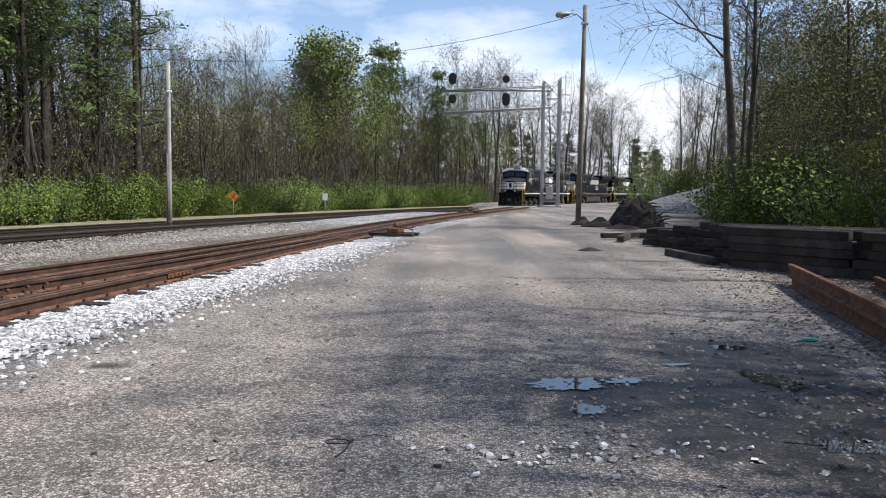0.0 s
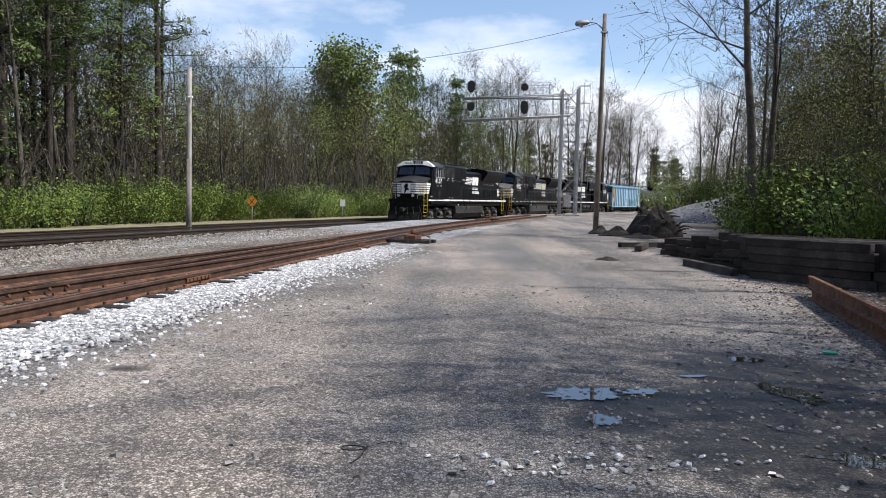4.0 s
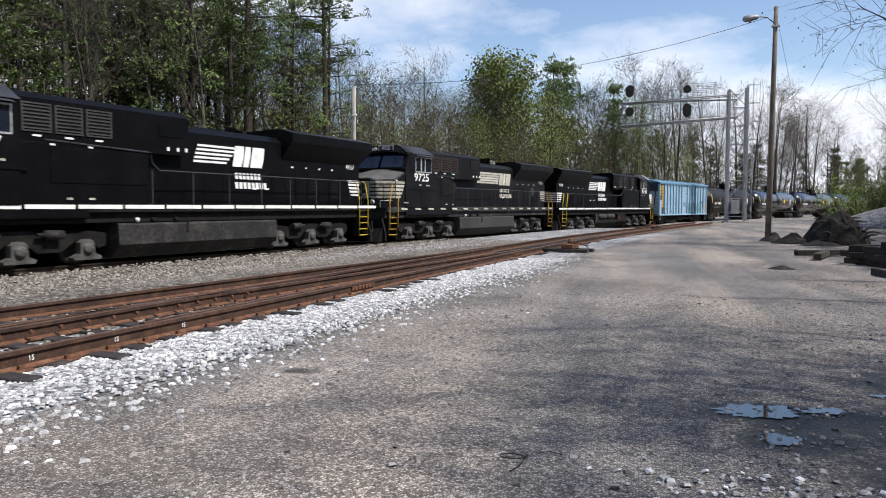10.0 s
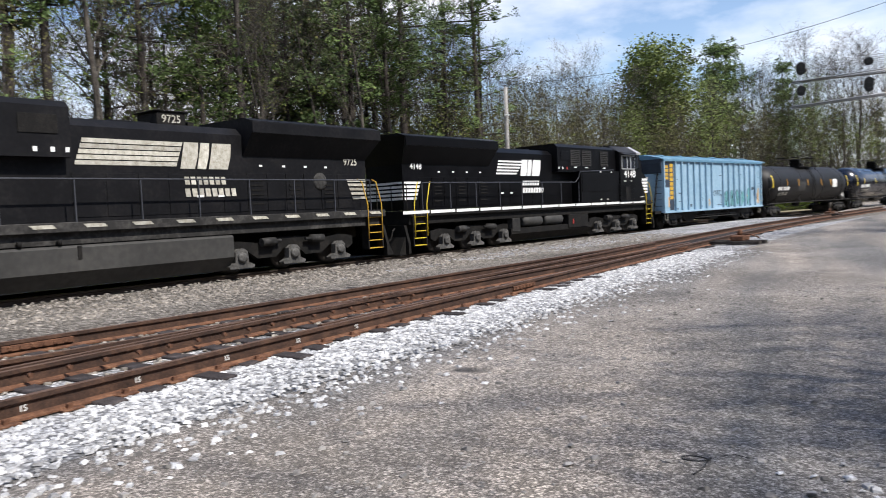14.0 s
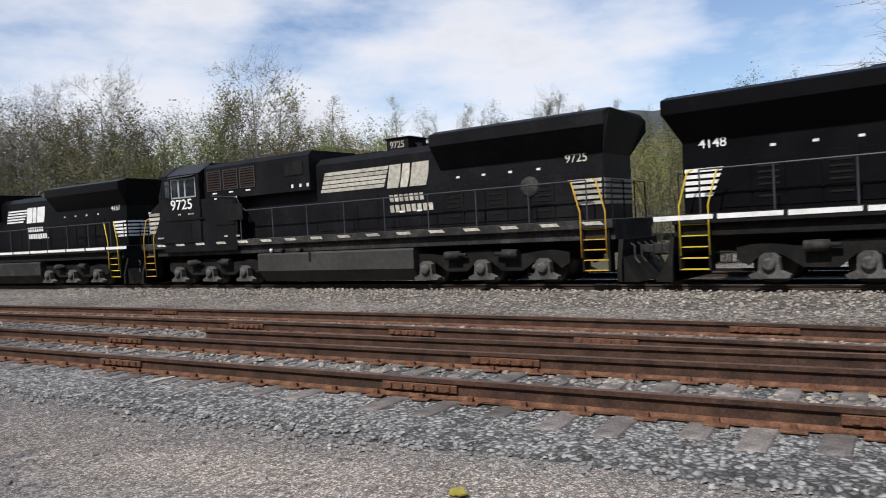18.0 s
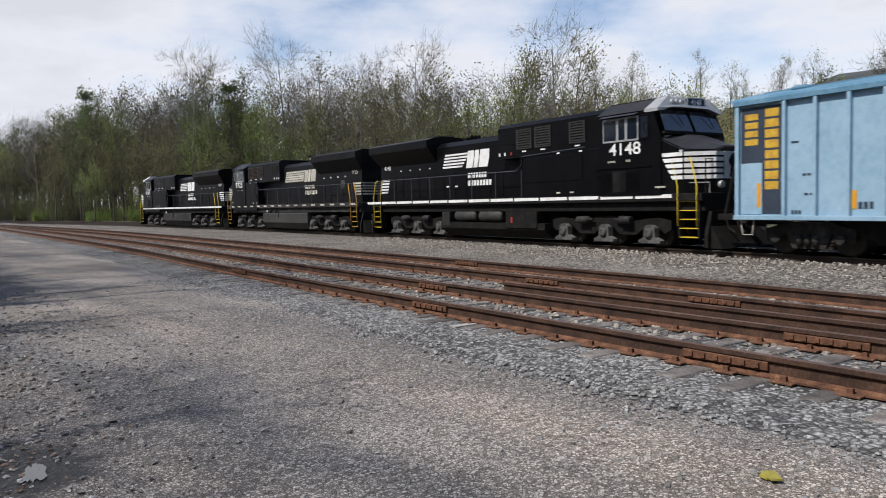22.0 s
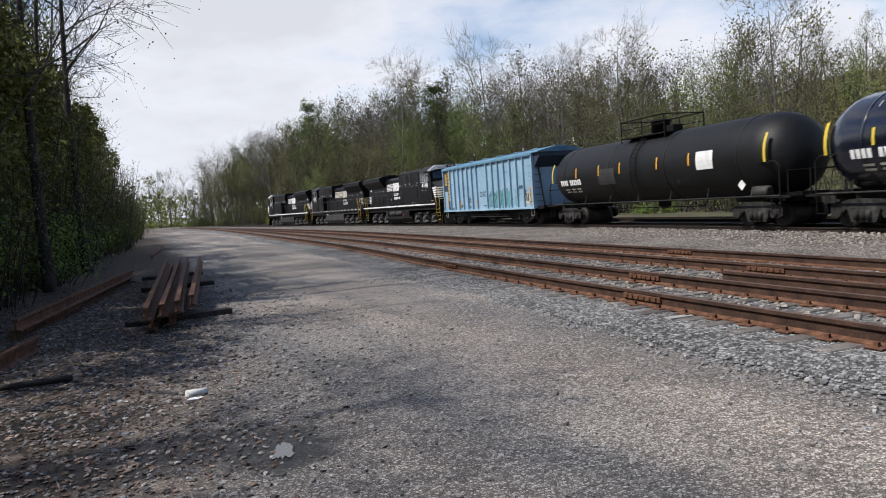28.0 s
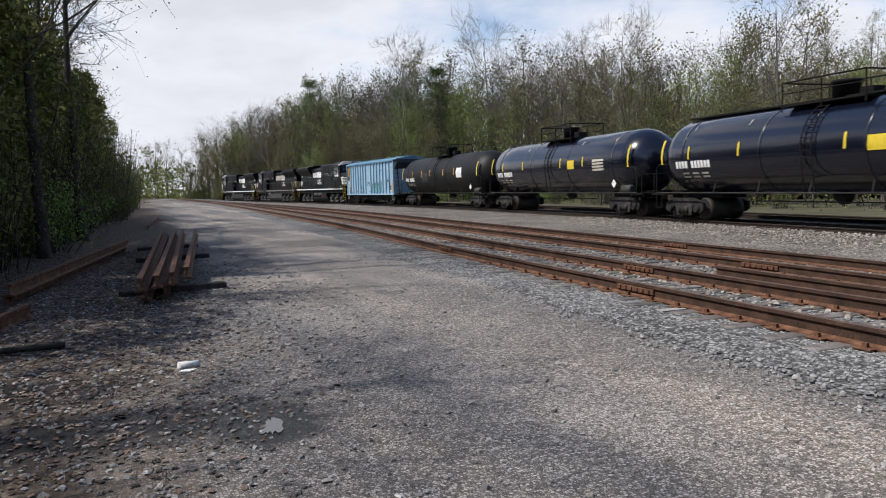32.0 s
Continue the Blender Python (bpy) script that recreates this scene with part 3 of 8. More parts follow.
def pine_tree(rnd, height, girth, first=0.45, layers=13, reach=3.4, dead=5, dense=1):
    """A tall pine: straight dark trunk, a few dead limbs, uneven crooked limbs ending in tufts of needles."""
    bv, bf, lv, lf = [], [], [], []
    lean = rnd.uniform(-0.25, 0.25)

    def at(z):
        return Vector((lean * math.sin(z * 0.16) + 0.02 * z * lean, 0.2 * math.sin(z * 0.11 + 1), z))

    def bar(pts, radii, sides):
        m = len(bv)
        for q, r in zip(pts, radii):
            for k in range(sides):
                c = 2 * math.pi * k / sides
                flat = abs(pts[-1].z - pts[0].z) < 3
                bv.append(q + (Vector((0.3 * r * math.cos(c), r * math.cos(c), r * math.sin(c))) if flat else Vector((r * math.cos(c), r * math.sin(c), 0))))
        for i in range(len(pts) - 1):
            for k in range(sides):
                a, b = m + i * sides + k, m + i * sides + (k + 1) % sides
                bf.append((a, b, b + sides, a + sides))
    zs = [height * i / 8 - (0.3 if i == 0 else 0) for i in range(9)]
    bar([at(z) for z in zs], [girth * (1.2 if i == 0 else 1 - 0.1 * i) for i in range(9)], 8)
    for _ in range(dead):
        z, c = height * rnd.uniform(0.15, first + 0.1), rnd.uniform(0, 6.28)
        r = rnd.uniform(0.8, 2.2)
        bar([at(z), at(z) + Vector((r * math.cos(c), r * math.sin(c), rnd.uniform(-0.3, 0.4)))], [0.035, 0.008], 3)
    for n in range(layers):
        share = first + (1 - first) * (n + rnd.random()) / layers
        for k in range(rnd.randrange(2, 5)):
            c = rnd.uniform(0, 2 * math.pi)
            top = (share - first) / (1 - first)
            r = reach * (1 - top ** 2.2) * rnd.uniform(0.35, 1.1) * (0.55 + 0.45 * min(1, top * 4)) + 0.5
            a = at(height * share)
            way = Vector((math.cos(c), math.sin(c), 0))
            pts = [a, a + way * r * 0.45 + Vector((0, 0, rnd.uniform(0, 0.4))), a + way * r + Vector((rnd.gauss(0, 0.2), rnd.gauss(0, 0.2), rnd.uniform(0.0, 1.0)))]
            bar(pts, [0.06, 0.04, 0.012], 3)
            for _ in range(rnd.randrange(4, 8) * dense):
                t = rnd.uniform(0.45 / dense, 1.0)
                hub = pts[1].lerp(pts[2], max(0, t * 2 - 1)) if t > 0.5 else pts[0].lerp(pts[1], t * 2)
                wide = 0.28 if dense == 1 else 0.5
                hub = hub + Vector((rnd.gauss(0, wide), rnd.gauss(0, wide), rnd.gauss(0.08, 0.14 * dense)))
                for _ in range(15):
                    e = Vector((rnd.gauss(0, 1), rnd.gauss(0, 1), rnd.gauss(0.35, 0.8))).normalized() * rnd.uniform(0.16, 0.34)
                    g = e.orthogonal().normalized() * rnd.uniform(0.035, 0.06)
                    q = hub + Vector((rnd.gauss(0, 0.12), rnd.gauss(0, 0.12), rnd.gauss(0, 0.08)))
                    m2 = len(lv)
                    lv.extend([q, q + e * 0.6 + g, q + e, q + e * 0.6 - g])
                    lf.append((m2, m2 + 1, m2 + 2, m2 + 3))
    return bv, bf, lv, lf


def bush(rnd, w, h, stems=26, leaves=1100, size=0.09):
    bv, bf, lv, lf = [], [], [], []
    for _ in range(stems):
        c, r = rnd.uniform(0, 2 * math.pi), rnd.uniform(0, 0.35) * w
        a = Vector((r * math.cos(c), r * math.sin(c), -0.1))
        b = a + Vector((math.cos(c) * w * rnd.uniform(0.05, 0.45), math.sin(c) * w * rnd.uniform(0.05, 0.45), h * rnd.uniform(0.55, 1.05)))
        mid = a.lerp(b, 0.5) + Vector((rnd.gauss(0, 0.1), rnd.gauss(0, 0.1), 0.15))
        m = len(bv)
        for p, s in ((a, 0.022), (mid, 0.014), (b, 0.006)):
            bv.extend([p + Vector((s, 0, 0)), p + Vector((-s * 0.5, s, 0)), p + Vector((-s * 0.5, -s, 0))])
        for i in (0, 3):
            bf.extend([(m + i, m + i + 1, m + i + 4, m + i + 3), (m + i + 1, m + i + 2, m + i + 5, m + i + 4), (m + i + 2, m + i, m + i + 3, m + i + 5)])
        for _ in range(leaves // stems):
            t = rnd.uniform(0.2, 1.0)
            q = a.lerp(mid, t * 2) if t < 0.5 else mid.lerp(b, t * 2 - 1)
            q = q + Vector((rnd.gauss(0, 0.2), rnd.gauss(0, 0.2), rnd.gauss(0, 0.16)))
            e = Vector((rnd.uniform(-1, 1), rnd.uniform(-1, 1), rnd.uniform(-1, 1))).normalized() * size * rnd.uniform(0.5, 1.3)
            g = e.orthogonal().normalized() * e.length * 0.6
            m2 = len(lv)
            lv.extend([q - e, q + g, q + e, q - g])
            lf.append((m2, m2 + 1, m2 + 2, m2 + 3))
    return bv, bf, lv, lf


def plant(name, arrays, bark, leaf, label, category, crown="crown", trunk="trunk"):
    """A tree of two parts, kept far below the ground as the pattern for its copies' meshes."""
    bv, bf, lv, lf = arrays
    root = thing(name, label=label, category=category)
    mesh_ob(trunk, bv, bf, bark, root, smooth=True)
    if lv:
        mesh_ob(crown, lv, lf, leaf, root)
    return root


def leaf_cards(centres, size, rng, upright=0.0, slim=0.6):
    """Corners and faces of small leaf cards at the given places; upright 1 makes standing slivers."""
    n = len(centres)
    e = rng.normal(size=(n, 3))
    e[:, 2] += upright * 6 * np.sign(e[:, 2] + 1e-9)
    e /= np.linalg.norm(e, axis=1)[:, None]
    g = np.cross(e, rng.normal(size=(n, 3)))
    g /= np.linalg.norm(g, axis=1)[:, None]
    k = (size * rng.uniform(0.5, 1.3, n))[:, None]
    e, g = e * k, g * k * slim
    v = np.stack([centres - e, centres + g, centres + e, centres - g], 1).reshape(-1, 3)
    f = np.arange(4 * n).reshape(n, 4)
    return v, f


def cards_ob(name, centres, size, mat, label, category, rng, parent=None, **kw):
    v, f = leaf_cards(np.asarray(centres), size, rng, **kw)
    me = bpy.data.meshes.new(name)
    me.from_pydata(v.tolist(), [], f.tolist())
    me.materials.append(mat)
    ob = new(name, me)
    if parent:
        ob.parent = parent
        return ob
    return tagged(ob, label, category, kind="stuff")


rng = np.random.default_rng(5)
rnd = random.Random(11)
KINDS = {
    "bare": [plant("bare_tree", branch_tree(rnd, h, g, f, 3, leaf_per=lp, leaf_size=0.06, kids=(14, 9, 6), spread=1.0, up=0.2, twig=0.8, lean=0.09), M_BARK, M_BUD, "tall dark deciduous tree with bare spring twigs", "tree") for h, g, f, lp in ((17, 0.2, 0.35, 1), (19, 0.24, 0.42, 0), (15, 0.15, 0.28, 1), (18, 0.21, 0.3, 0), (16, 0.17, 0.24, 0))],
    "wide": [plant("spreading_bare_tree", branch_tree(rnd, 15, 0.19, 0.4, 3, leaf_per=1, leaf_size=0.05, kids=(13, 9, 6), spread=1.1, up=0.14, lean=0.03, twig=0.8), M_BARK, M_BUD, "dark bare tree with wide spreading limbs", "tree")],
    "slim": [plant("slender_bare_tree", branch_tree(rnd, h, 0.15, 0.3, 3, leaf_per=0, kids=(10, 4, 3), spread=1.0, up=0.3, twig=0.8), M_BARK, M_BUD, "slender bare tree with few limbs at the yard edge", "tree") for h in (17, 15, 18)],
    "pale": [plant("pale_bare_tree", branch_tree(rnd, h, 0.19, 0.3, 3, spread=1.0, up=0.2, leaf_per=0, kids=(15, 9, 7), twig=0.9), M_PALE, M_BUD, "pale grey bare tree with a fan of upright twigs", "tree") for h in (16, 14)],
    "bud": [plant("budding_tree", branch_tree(rnd, h, 0.14, 0.2, 3, leaf_per=4, leaf_size=0.07, leaf_jit=0.45, kids=(13, 7, 4)), M_BARK, M_BUD, "thin tree with olive-brown spring buds", "tree") for h in (12, 9, 11)],
    "green": [plant("leafing_tree", branch_tree(rnd, h, 0.15, 0.2, 3, leaf_per=5, leaf_size=0.08, leaf_jit=0.45, kids=(13, 7, 4)), M_BARK, M_LEAF, "young tree with fresh yellow-green leaves", "tree") for h in (13, 10)],
    "pine": [plant("pine_tree", pine_tree(rnd, h, g, f, n, dense=2 if n > 20 else 1), M_DARKBARK, M_PINE, "tall dark green pine tree", "tree") for h, g, f, n in ((19, 0.26, 0.42, 15), (16, 0.24, 0.14, 22), (21, 0.3, 0.52, 13), (18, 0.22, 0.33, 15))],
    "bush": [plant("bush", bush(rnd, w, h, 44, 3600, 0.058), M_BARK, M_BUSH, "bright green undergrowth bush", "bush", "foliage", "stem_clump") for w, h in ((2.6, 1.9), (3.2, 2.6))],
    "thicket": [plant("tall_shrub", bush(rnd, w, h, 60, 2600, 0.05), M_BARK, M_THICK, "tall olive-green shrub in new leaf", "bush", "foliage", "stem_clump") for w, h in ((3.4, 5.0), (3.8, 6.5))],
    "lush": [plant("leafing_tree", branch_tree(rnd, 14, 0.17, 0.16, 3, leaf_per=9, leaf_size=0.14, leaf_jit=0.5, kids=(13, 7, 4), spread=0.85, up=0.3), M_BARK, M_LEAF, "full tree in bright yellow-green spring leaf", "tree")],
    "far": [plant("distant_tree", branch_tree(rnd, h, 0.16, 0.25, 2, leaf_per=8, leaf_size=0.11, leaf_jit=0.42, kids=(13, 7), twig=2.0), M_BARK, m, "distant spring tree on the slope", "tree") for h, m in ((12, M_BUD), (10, M_LEAF), (13, M_BUD))],
}
used = {}


def grow(kind, x, y, scale=1.0, z=0.0, i=None, tilt=None):
    """Sets a tree of that kind at x, y: the first of a kind is the pattern itself, the rest are copies."""
    i = rnd.randrange(len(KINDS[kind])) if i is None else i
    ob = KINDS[kind][i]
    m = Matrix.Translation((x, y, z + ground_z(x, y))) @ Matrix.Rotation(rnd.uniform(0, 6.28), 4, "Z")
    k = scale * rnd.uniform(0.88, 1.12)
    if (kind, i) not in used:
        used[kind, i] = True
        ob.matrix_basis = m
    else:
        ob = copy_thing(ob, m)
    ob.scale = (k, k, k)
    if tilt:
        ob.rotation_euler = (tilt[0], tilt[1], rnd.uniform(0, 6.28))
    return ob


def edge_x(y):
    """Where the woods on the camera's side begin."""
    return float(np.interp(y, (-300, -92, -37, -20, -14, -9, -4, 0, 10, 15, 25, 41, 50, 70, 140), (-24, -6.0, -1.0, 1.0, 1.9, 4.5, 7.5, 8.5, 9.3, 10.3, 12.5, 16.5, 18.5, 27, 60)))


# woods beyond the main line where the train comes from
for s in np.arange(15, 130, 3.7):
    tall = float(np.interp(s, (15, 45, 62, 95, 130), (1.0, 1.0, 0.86, 0.95, 1.1)))
    for row, (d, kinds) in enumerate(((-16, ("bud", "bare", "bare", "bare")), (-19.5, ("pine", "pine", "bare", "bare")), (-24, ("bare", "pine", "bare")), (-30, ("bare", "bare", "pale")), (-38, ("bare", "pale", "bud")), (-47, ("bare", "pale")))):
        x, y, _ = main_at(s + rnd.uniform(-1.8, 1.8), d + rnd.uniform(-1.6, 1.6))
        kind = rnd.choice(kinds)
        if s > 46 and row < 3:
            kind = (("bud", "bud", "green"), ("bud", "bare", "bud"), ("bud", "bare"))[row][rnd.randrange(3) % (3 if row < 2 else 2)]
        if s < 46 and d < -28 and rnd.random() < 0.35:
            continue
        if kind == "pine" and (s > 46 or s < 33):
            kind = "bare" if s > 46 else rnd.choice(("pale", "green", "pine"))
        grow(kind, x, y, tall)
# low growth behind the middle of the line
for s in np.arange(-26, 13, 3.2):
    for d, kinds in ((-17, ("thicket", "bush")), (-24, ("bud", "thicket")), (-32, ("bud", "green"))):
        x, y, _ = main_at(s + rnd.uniform(-1.4, 1.4), d + rnd.uniform(-1.5, 1.5))
        grow(rnd.choice(kinds), x, y, 0.66 if d < -20 else 0.8)
# thin end of the tall woods: pines and pale trees with the sky between them
for s in np.arange(3.0, 15, 3.0):
    for d, kinds in ((-18.5, ("pine", "pale", "pale")), (-24, ("pale", "bare", "pale")), (-31, ("pine", "pale", "pale"))):
        x, y, _ = main_at(s + rnd.uniform(-1.0, 1.0), d + rnd.uniform(-1.6, 1.6))
        grow(rnd.choice(kinds), x, y, 0.92 if s > 3 else 0.8)
for x, y in ((0.6, -23), (-0.4, -31), (1.6, -18)):
    grow("wide", x, y, 0.85)
for s in np.arange(36, 54, 2.2):
    for d in (-17.5, -22.5):
        x, y, _ = main_at(s + rnd.uniform(-0.9, 0.9), d + rnd.uniform(-2, 2))
        grow("pine", x, y, 1.02, 0, rnd.choice((0, 2, 3)))
# two landmarks: a dark pine and a fresh green tree before it
grow("pine", -9.6, 112, 1.5, 0, 1), grow("pine", -8.3, 115, 1.45, 0, 1), grow("pine", -11.0, 114, 1.3, 0, 1), grow("pine", -1, 125, 1.25, 0, 1)
grow("lush", -15, 98, 1.3), grow("lush", -17.2, 100, 1.2), grow("lush", -13.2, 91, 1.15), grow("lush", -15.2, 92.5, 1.2)
for s in np.arange(148, 246, 7.0):
    x, y, _ = main_at(s, rnd.choice((-15, -19, -23)))
    grow("pine", x, y, 0.85, 0, 1)
for s in np.arange(12, 112, 2.0):
    x, y, _ = main_at(s + rnd.uniform(-0.8, 0.8), -12.6 + rnd.uniform(-0.8, 0.8))
    grow("bush", x, y, 1.2)
# far end of the line
for s in np.arange(118, 330, 6.5):
    for d in (-13, -18, -25, 14, 21) if s < 205 else (-16, 15):
        x, y, _ = main_at(s + rnd.uniform(-3, 3), d + rnd.uniform(-2, 2))
        grow(rnd.choice(("bare", "bare", "bare", "bud") if s < 205 else ("far",)), x, y, 1.2 if d < 0 else 0.68)
# woods on the camera's side
for y in np.arange(-100, 92, 3.3):
    for d, kinds in ((0.8, ("thicket", "bush", "thicket") if y < 12 else ("bush", "bush", "thicket")), (3.5, ("bud", "thicket", "bud", "green")), (7.5, ("bud", "bud", "slim", "green")), (12, ("slim", "bud", "far"))):
        if y > 25 and d < 2 and rnd.random() < 0.3:
            continue
        if -13 < y < 16 and d > 3:
            if rnd.random() < 0.5:
                grow("slim", edge_x(y) + d + rnd.uniform(-0.8, 0.8), y + rnd.uniform(-1.2, 1.2), 0.95)
            continue
        grow(rnd.choice(kinds), edge_x(y) + d + rnd.uniform(-0.8, 0.8), y + rnd.uniform(-1.2, 1.2), 0.85 if y < 30 else 0.95)
# deep woods past the stone heap
for y in np.arange(58, 126, 4.0):
    for d in (4, 9, 15, 22, 30):
        grow(rnd.choice(("bare", "bud", "pale", "bare")), edge_x(y) + d + rnd.uniform(-1.6, 1.6), y + rnd.uniform(-1.8, 1.8), 0.8 if d < 8 else 0.95)
for x, y, k in ((27.5, 80, 0.74), (29.0, 84, 0.82), (30.5, 79, 0.7), (31.5, 88, 0.84), (29.5, 92, 0.82), (33.0, 83, 0.8), (34.5, 90, 0.9), (32.0, 97, 0.86), (36.0, 84, 0.82), (28.6, 88, 0.72)):
    grow("bare", x, y, k)
for x, y in ((26.5, 79), (28.0, 82), (30.0, 77), (31.8, 81), (29.6, 86), (33.4, 79), (35.0, 83), (27.6, 88), (31.0, 92), (34.0, 95)):
    grow("thicket", x, y, 0.95)
# taller trees standing up out of the thicket
for y in np.arange(-44, -10, 4.5):
    grow("bud", edge_x(y) + 3.6 + rnd.uniform(-0.6, 2.4), y + rnd.uniform(-1, 1), rnd.uniform(0.75, 0.95))
# tall trees whose shadows lie over the yard
for y in np.arange(-46, -9, 4.2):
    grow("slim", edge_x(y) + 2.0 + rnd.uniform(-0.6, 2.2), y + rnd.uniform(-1, 1), 0.98)
for x, y in ((9.0, -0.9), (10.4, 1.8), (11.2, -2.6), (11.6, 5.2), (12.6, 9.6), (13.4, 13.0), (13.2, 16.5), (14.6, 20.0)):
    grow("slim", x, y, 0.98)
for x, y in ((9.4, -5.2), (10.6, -8.0), (8.9, 2.6)):
    grow("wide", x, y, 0.9)
for x, y, k in ((10.3, 2.6, 0.9), (10.6, 4.6, 0.92), (10.9, 6.6, 0.9), (10.2, -0.6, 0.8), (8.6, 7.4, 0.55)):
    grow("bud", x, y, k)
for x, y in ((10.8, 5.6), (9.2, 7.6)):
    grow("bare", x, y, 0.74)
for x, y in ((7.6, 1.6), (7.9, 3.5), (8.1, 5.4), (7.4, 0.0)):
    grow("thicket", x, y, 0.95, 0, 0)
# deeper rows added to keep the sun off the woods' edge
for y in np.arange(-70, 66, 4.2):
    for d in (16, 21, 27):
        grow(rnd.choice(("bud", "bud", "green", "bare")), edge_x(y) + d + rnd.uniform(-1.5, 1.5), y + rnd.uniform(-1.5, 1.5), 1.15)
for x, y, k in ((12.6, 31.0, 1.1), (13.6, 33.0, 1.4), (14.2, 30.2, 1.3), (15.2, 34.5, 1.6)):
    grow("bush", x, y, k)
for x, y in ((24, 75), (26.5, 77), (22.5, 79)):
    grow("bush", x, y, 1.9)
for x, y in ((13.6, 27.5), (14.6, 30.5), (15.6, 34.5), (13.2, 24.6), (16.4, 38.0)):
    grow("bush", x, y, 1.35)
grow("wide", 12.5, 31.6, 1.12, tilt=(0.0, -0.075)), grow("wide", 12.75, 31.75, 1.05, tilt=(0.02, 0.02)), grow("wide", 15.5, 39.0, 0.85), grow("wide", 17.5, 33.0, 0.95)
# trees behind the train where it leaves
for s in np.arange(-230, -26, 2.7):
    for d, kinds, k in ((-14.5, ("thicket", "bud", "thicket", "bush"), 0.8), (-19, ("bud", "green", "bud", "thicket"), 0.95), (-26, ("bud", "bare", "bud", "bare"), 1.05), (-33, ("far", "bud", "bare"), 1.1), (-41, ("far", "pale", "far"), 1.25), (-49, ("far", "far", "bare"), 1.4)):
        if s > -45 and d < -22:
            continue
        x, y, _ = main_at(s + rnd.uniform(-1.8, 1.8), d + rnd.uniform(-1.8, 1.8))
        kind = rnd.choice(kinds)
        grow(kind, x, y, k * float(np.interp(s, (-230, -140, -62, -61), (1.5, 1.4, 1.0, 0.72))) * (0.72 if kind in ("bare", "pale") else 1.0))
for x, y, h in ((-51.6, -118, 26), (-48, -113, 23), (-52.3, -90, 25), (-53, -83, 23), (-52, -74, 22.4), (-51.6, -63, 19.3), (-50, -42, 17.7), (-44, -190, 25), (-41, -175, 23), (-50, -138, 24), (-62, -20, 13), (-66, -26, 13)):
    grow("pale", x, y, h / 18.5, 0, 0)
for x, y, h in ((-47.7, -161, 23), (-54, -111, 20), (-53, -123.5, 20), (-51, -98, 17)):
    grow("pine", x, y, h / 16, 0, 1)
for x, y, h, i in ((-45.3, -99, 13, 0), (-44.6, -103, 12, 0), (-46.3, -85, 10.5, 1), (-39.6, -132.5, 7.5, 1), (-38.8, -136, 7, 1), (-39.4, -129, 6.5, 1)):
    grow("green", x, y, h / (13, 10)[i], 0, i)
for x, y in ((-43.3, -45.5), (-44.5, -49), (-43.8, -53), (-44, -41)):
    grow("thicket", x, y, 1.45, 0, 1)


# the wooded slope behind, rising to a ridge
def slope_z(x, y):
    far = math.hypot(x, y)
    az = math.degrees(math.atan2(-x, y))
    ridge = float(np.interp(az, (62, 74, 86, 96, 110, 125, 138, 146), (0, 0.3, 0.95, 0.9, 0.85, 1.0, 0.6, 0)))
    return ridge * 27 * min(1, max(0, (far - 62) / 150)) ** 1.2 * (1 + 0.14 * noise.noise((x * 0.02, y * 0.02, 0))) - 0.6


def polar_sheet(name, az0, az1, r0, r1, nr, zf, mat, label, category):
    azs, rs = np.radians(np.arange(az0, az1 + 0.1, 1.5)), np.linspace(r0, r1, nr)
    verts = [(-math.sin(a) * r, math.cos(a) * r, zf(-math.sin(a) * r, math.cos(a) * r)) for a in azs for r in rs]
    faces = [(i * nr + j, (i + 1) * nr + j, (i + 1) * nr + j + 1, i * nr + j + 1) for i in range(len(azs) - 1) for j in range(nr - 1)]
    return tagged(mesh_ob(name, verts, faces, mat, smooth=True), label, category, kind="structure")


polar_sheet("hillside", 62, 146, 72, 330, 20, slope_z, M_GRASS, "brushy hillside behind the railway", "hill")
for _ in range(120):
    az, r = math.radians(rnd.uniform(76, 142)), rnd.uniform(78, 225)
    x, y = -math.sin(az) * r, math.cos(az) * r
    if math.degrees(az) < 122 or r > 105:
        ob = grow("far", x, y, rnd.uniform(0.75, 1.05) if r > 110 else 0.62)
        ob.location.z = slope_z(x, y) - 0.2
pts = []
for _ in range(19000):
    az, r = math.radians(rnd.uniform(74, 144)), rnd.uniform(84, 235)
    x, y = -math.sin(az) * r, math.cos(az) * r
    pts.append((x, y, slope_z(x, y) + abs(rnd.gauss(0, 1)) * 2.6 * min(1.0, r / 130)))
pts = np.repeat(np.array(pts), 7, axis=0)
pts += rng.normal(size=pts.shape) * np.array((1.1, 1.1, 0.55))
cards_ob("hillside_brush", pts, 0.2, M_BUD, "budding brush covering the far slope", "brush", rng)
tagged(polar_sheet("far_ridge", 70, 124, 640, 900, 8, lambda x, y: (116 + 7 * noise.noise((x * 0.01, y * 0.01, 2)) + 3 * noise.noise((x * 0.06, y * 0.06, 2))) * min(1, max(0, (math.hypot(x, y) - 640) / 120)) * float(np.interp(math.degrees(math.atan2(-x, y)), (70, 84, 92, 104, 110, 117, 124), (0.2, 0.9, 1.0, 1.02, 0.97, 0.8, 0.4))) - 3, M_RIDGE, "", ""), "dark wooded ridge in the distance", "hill")


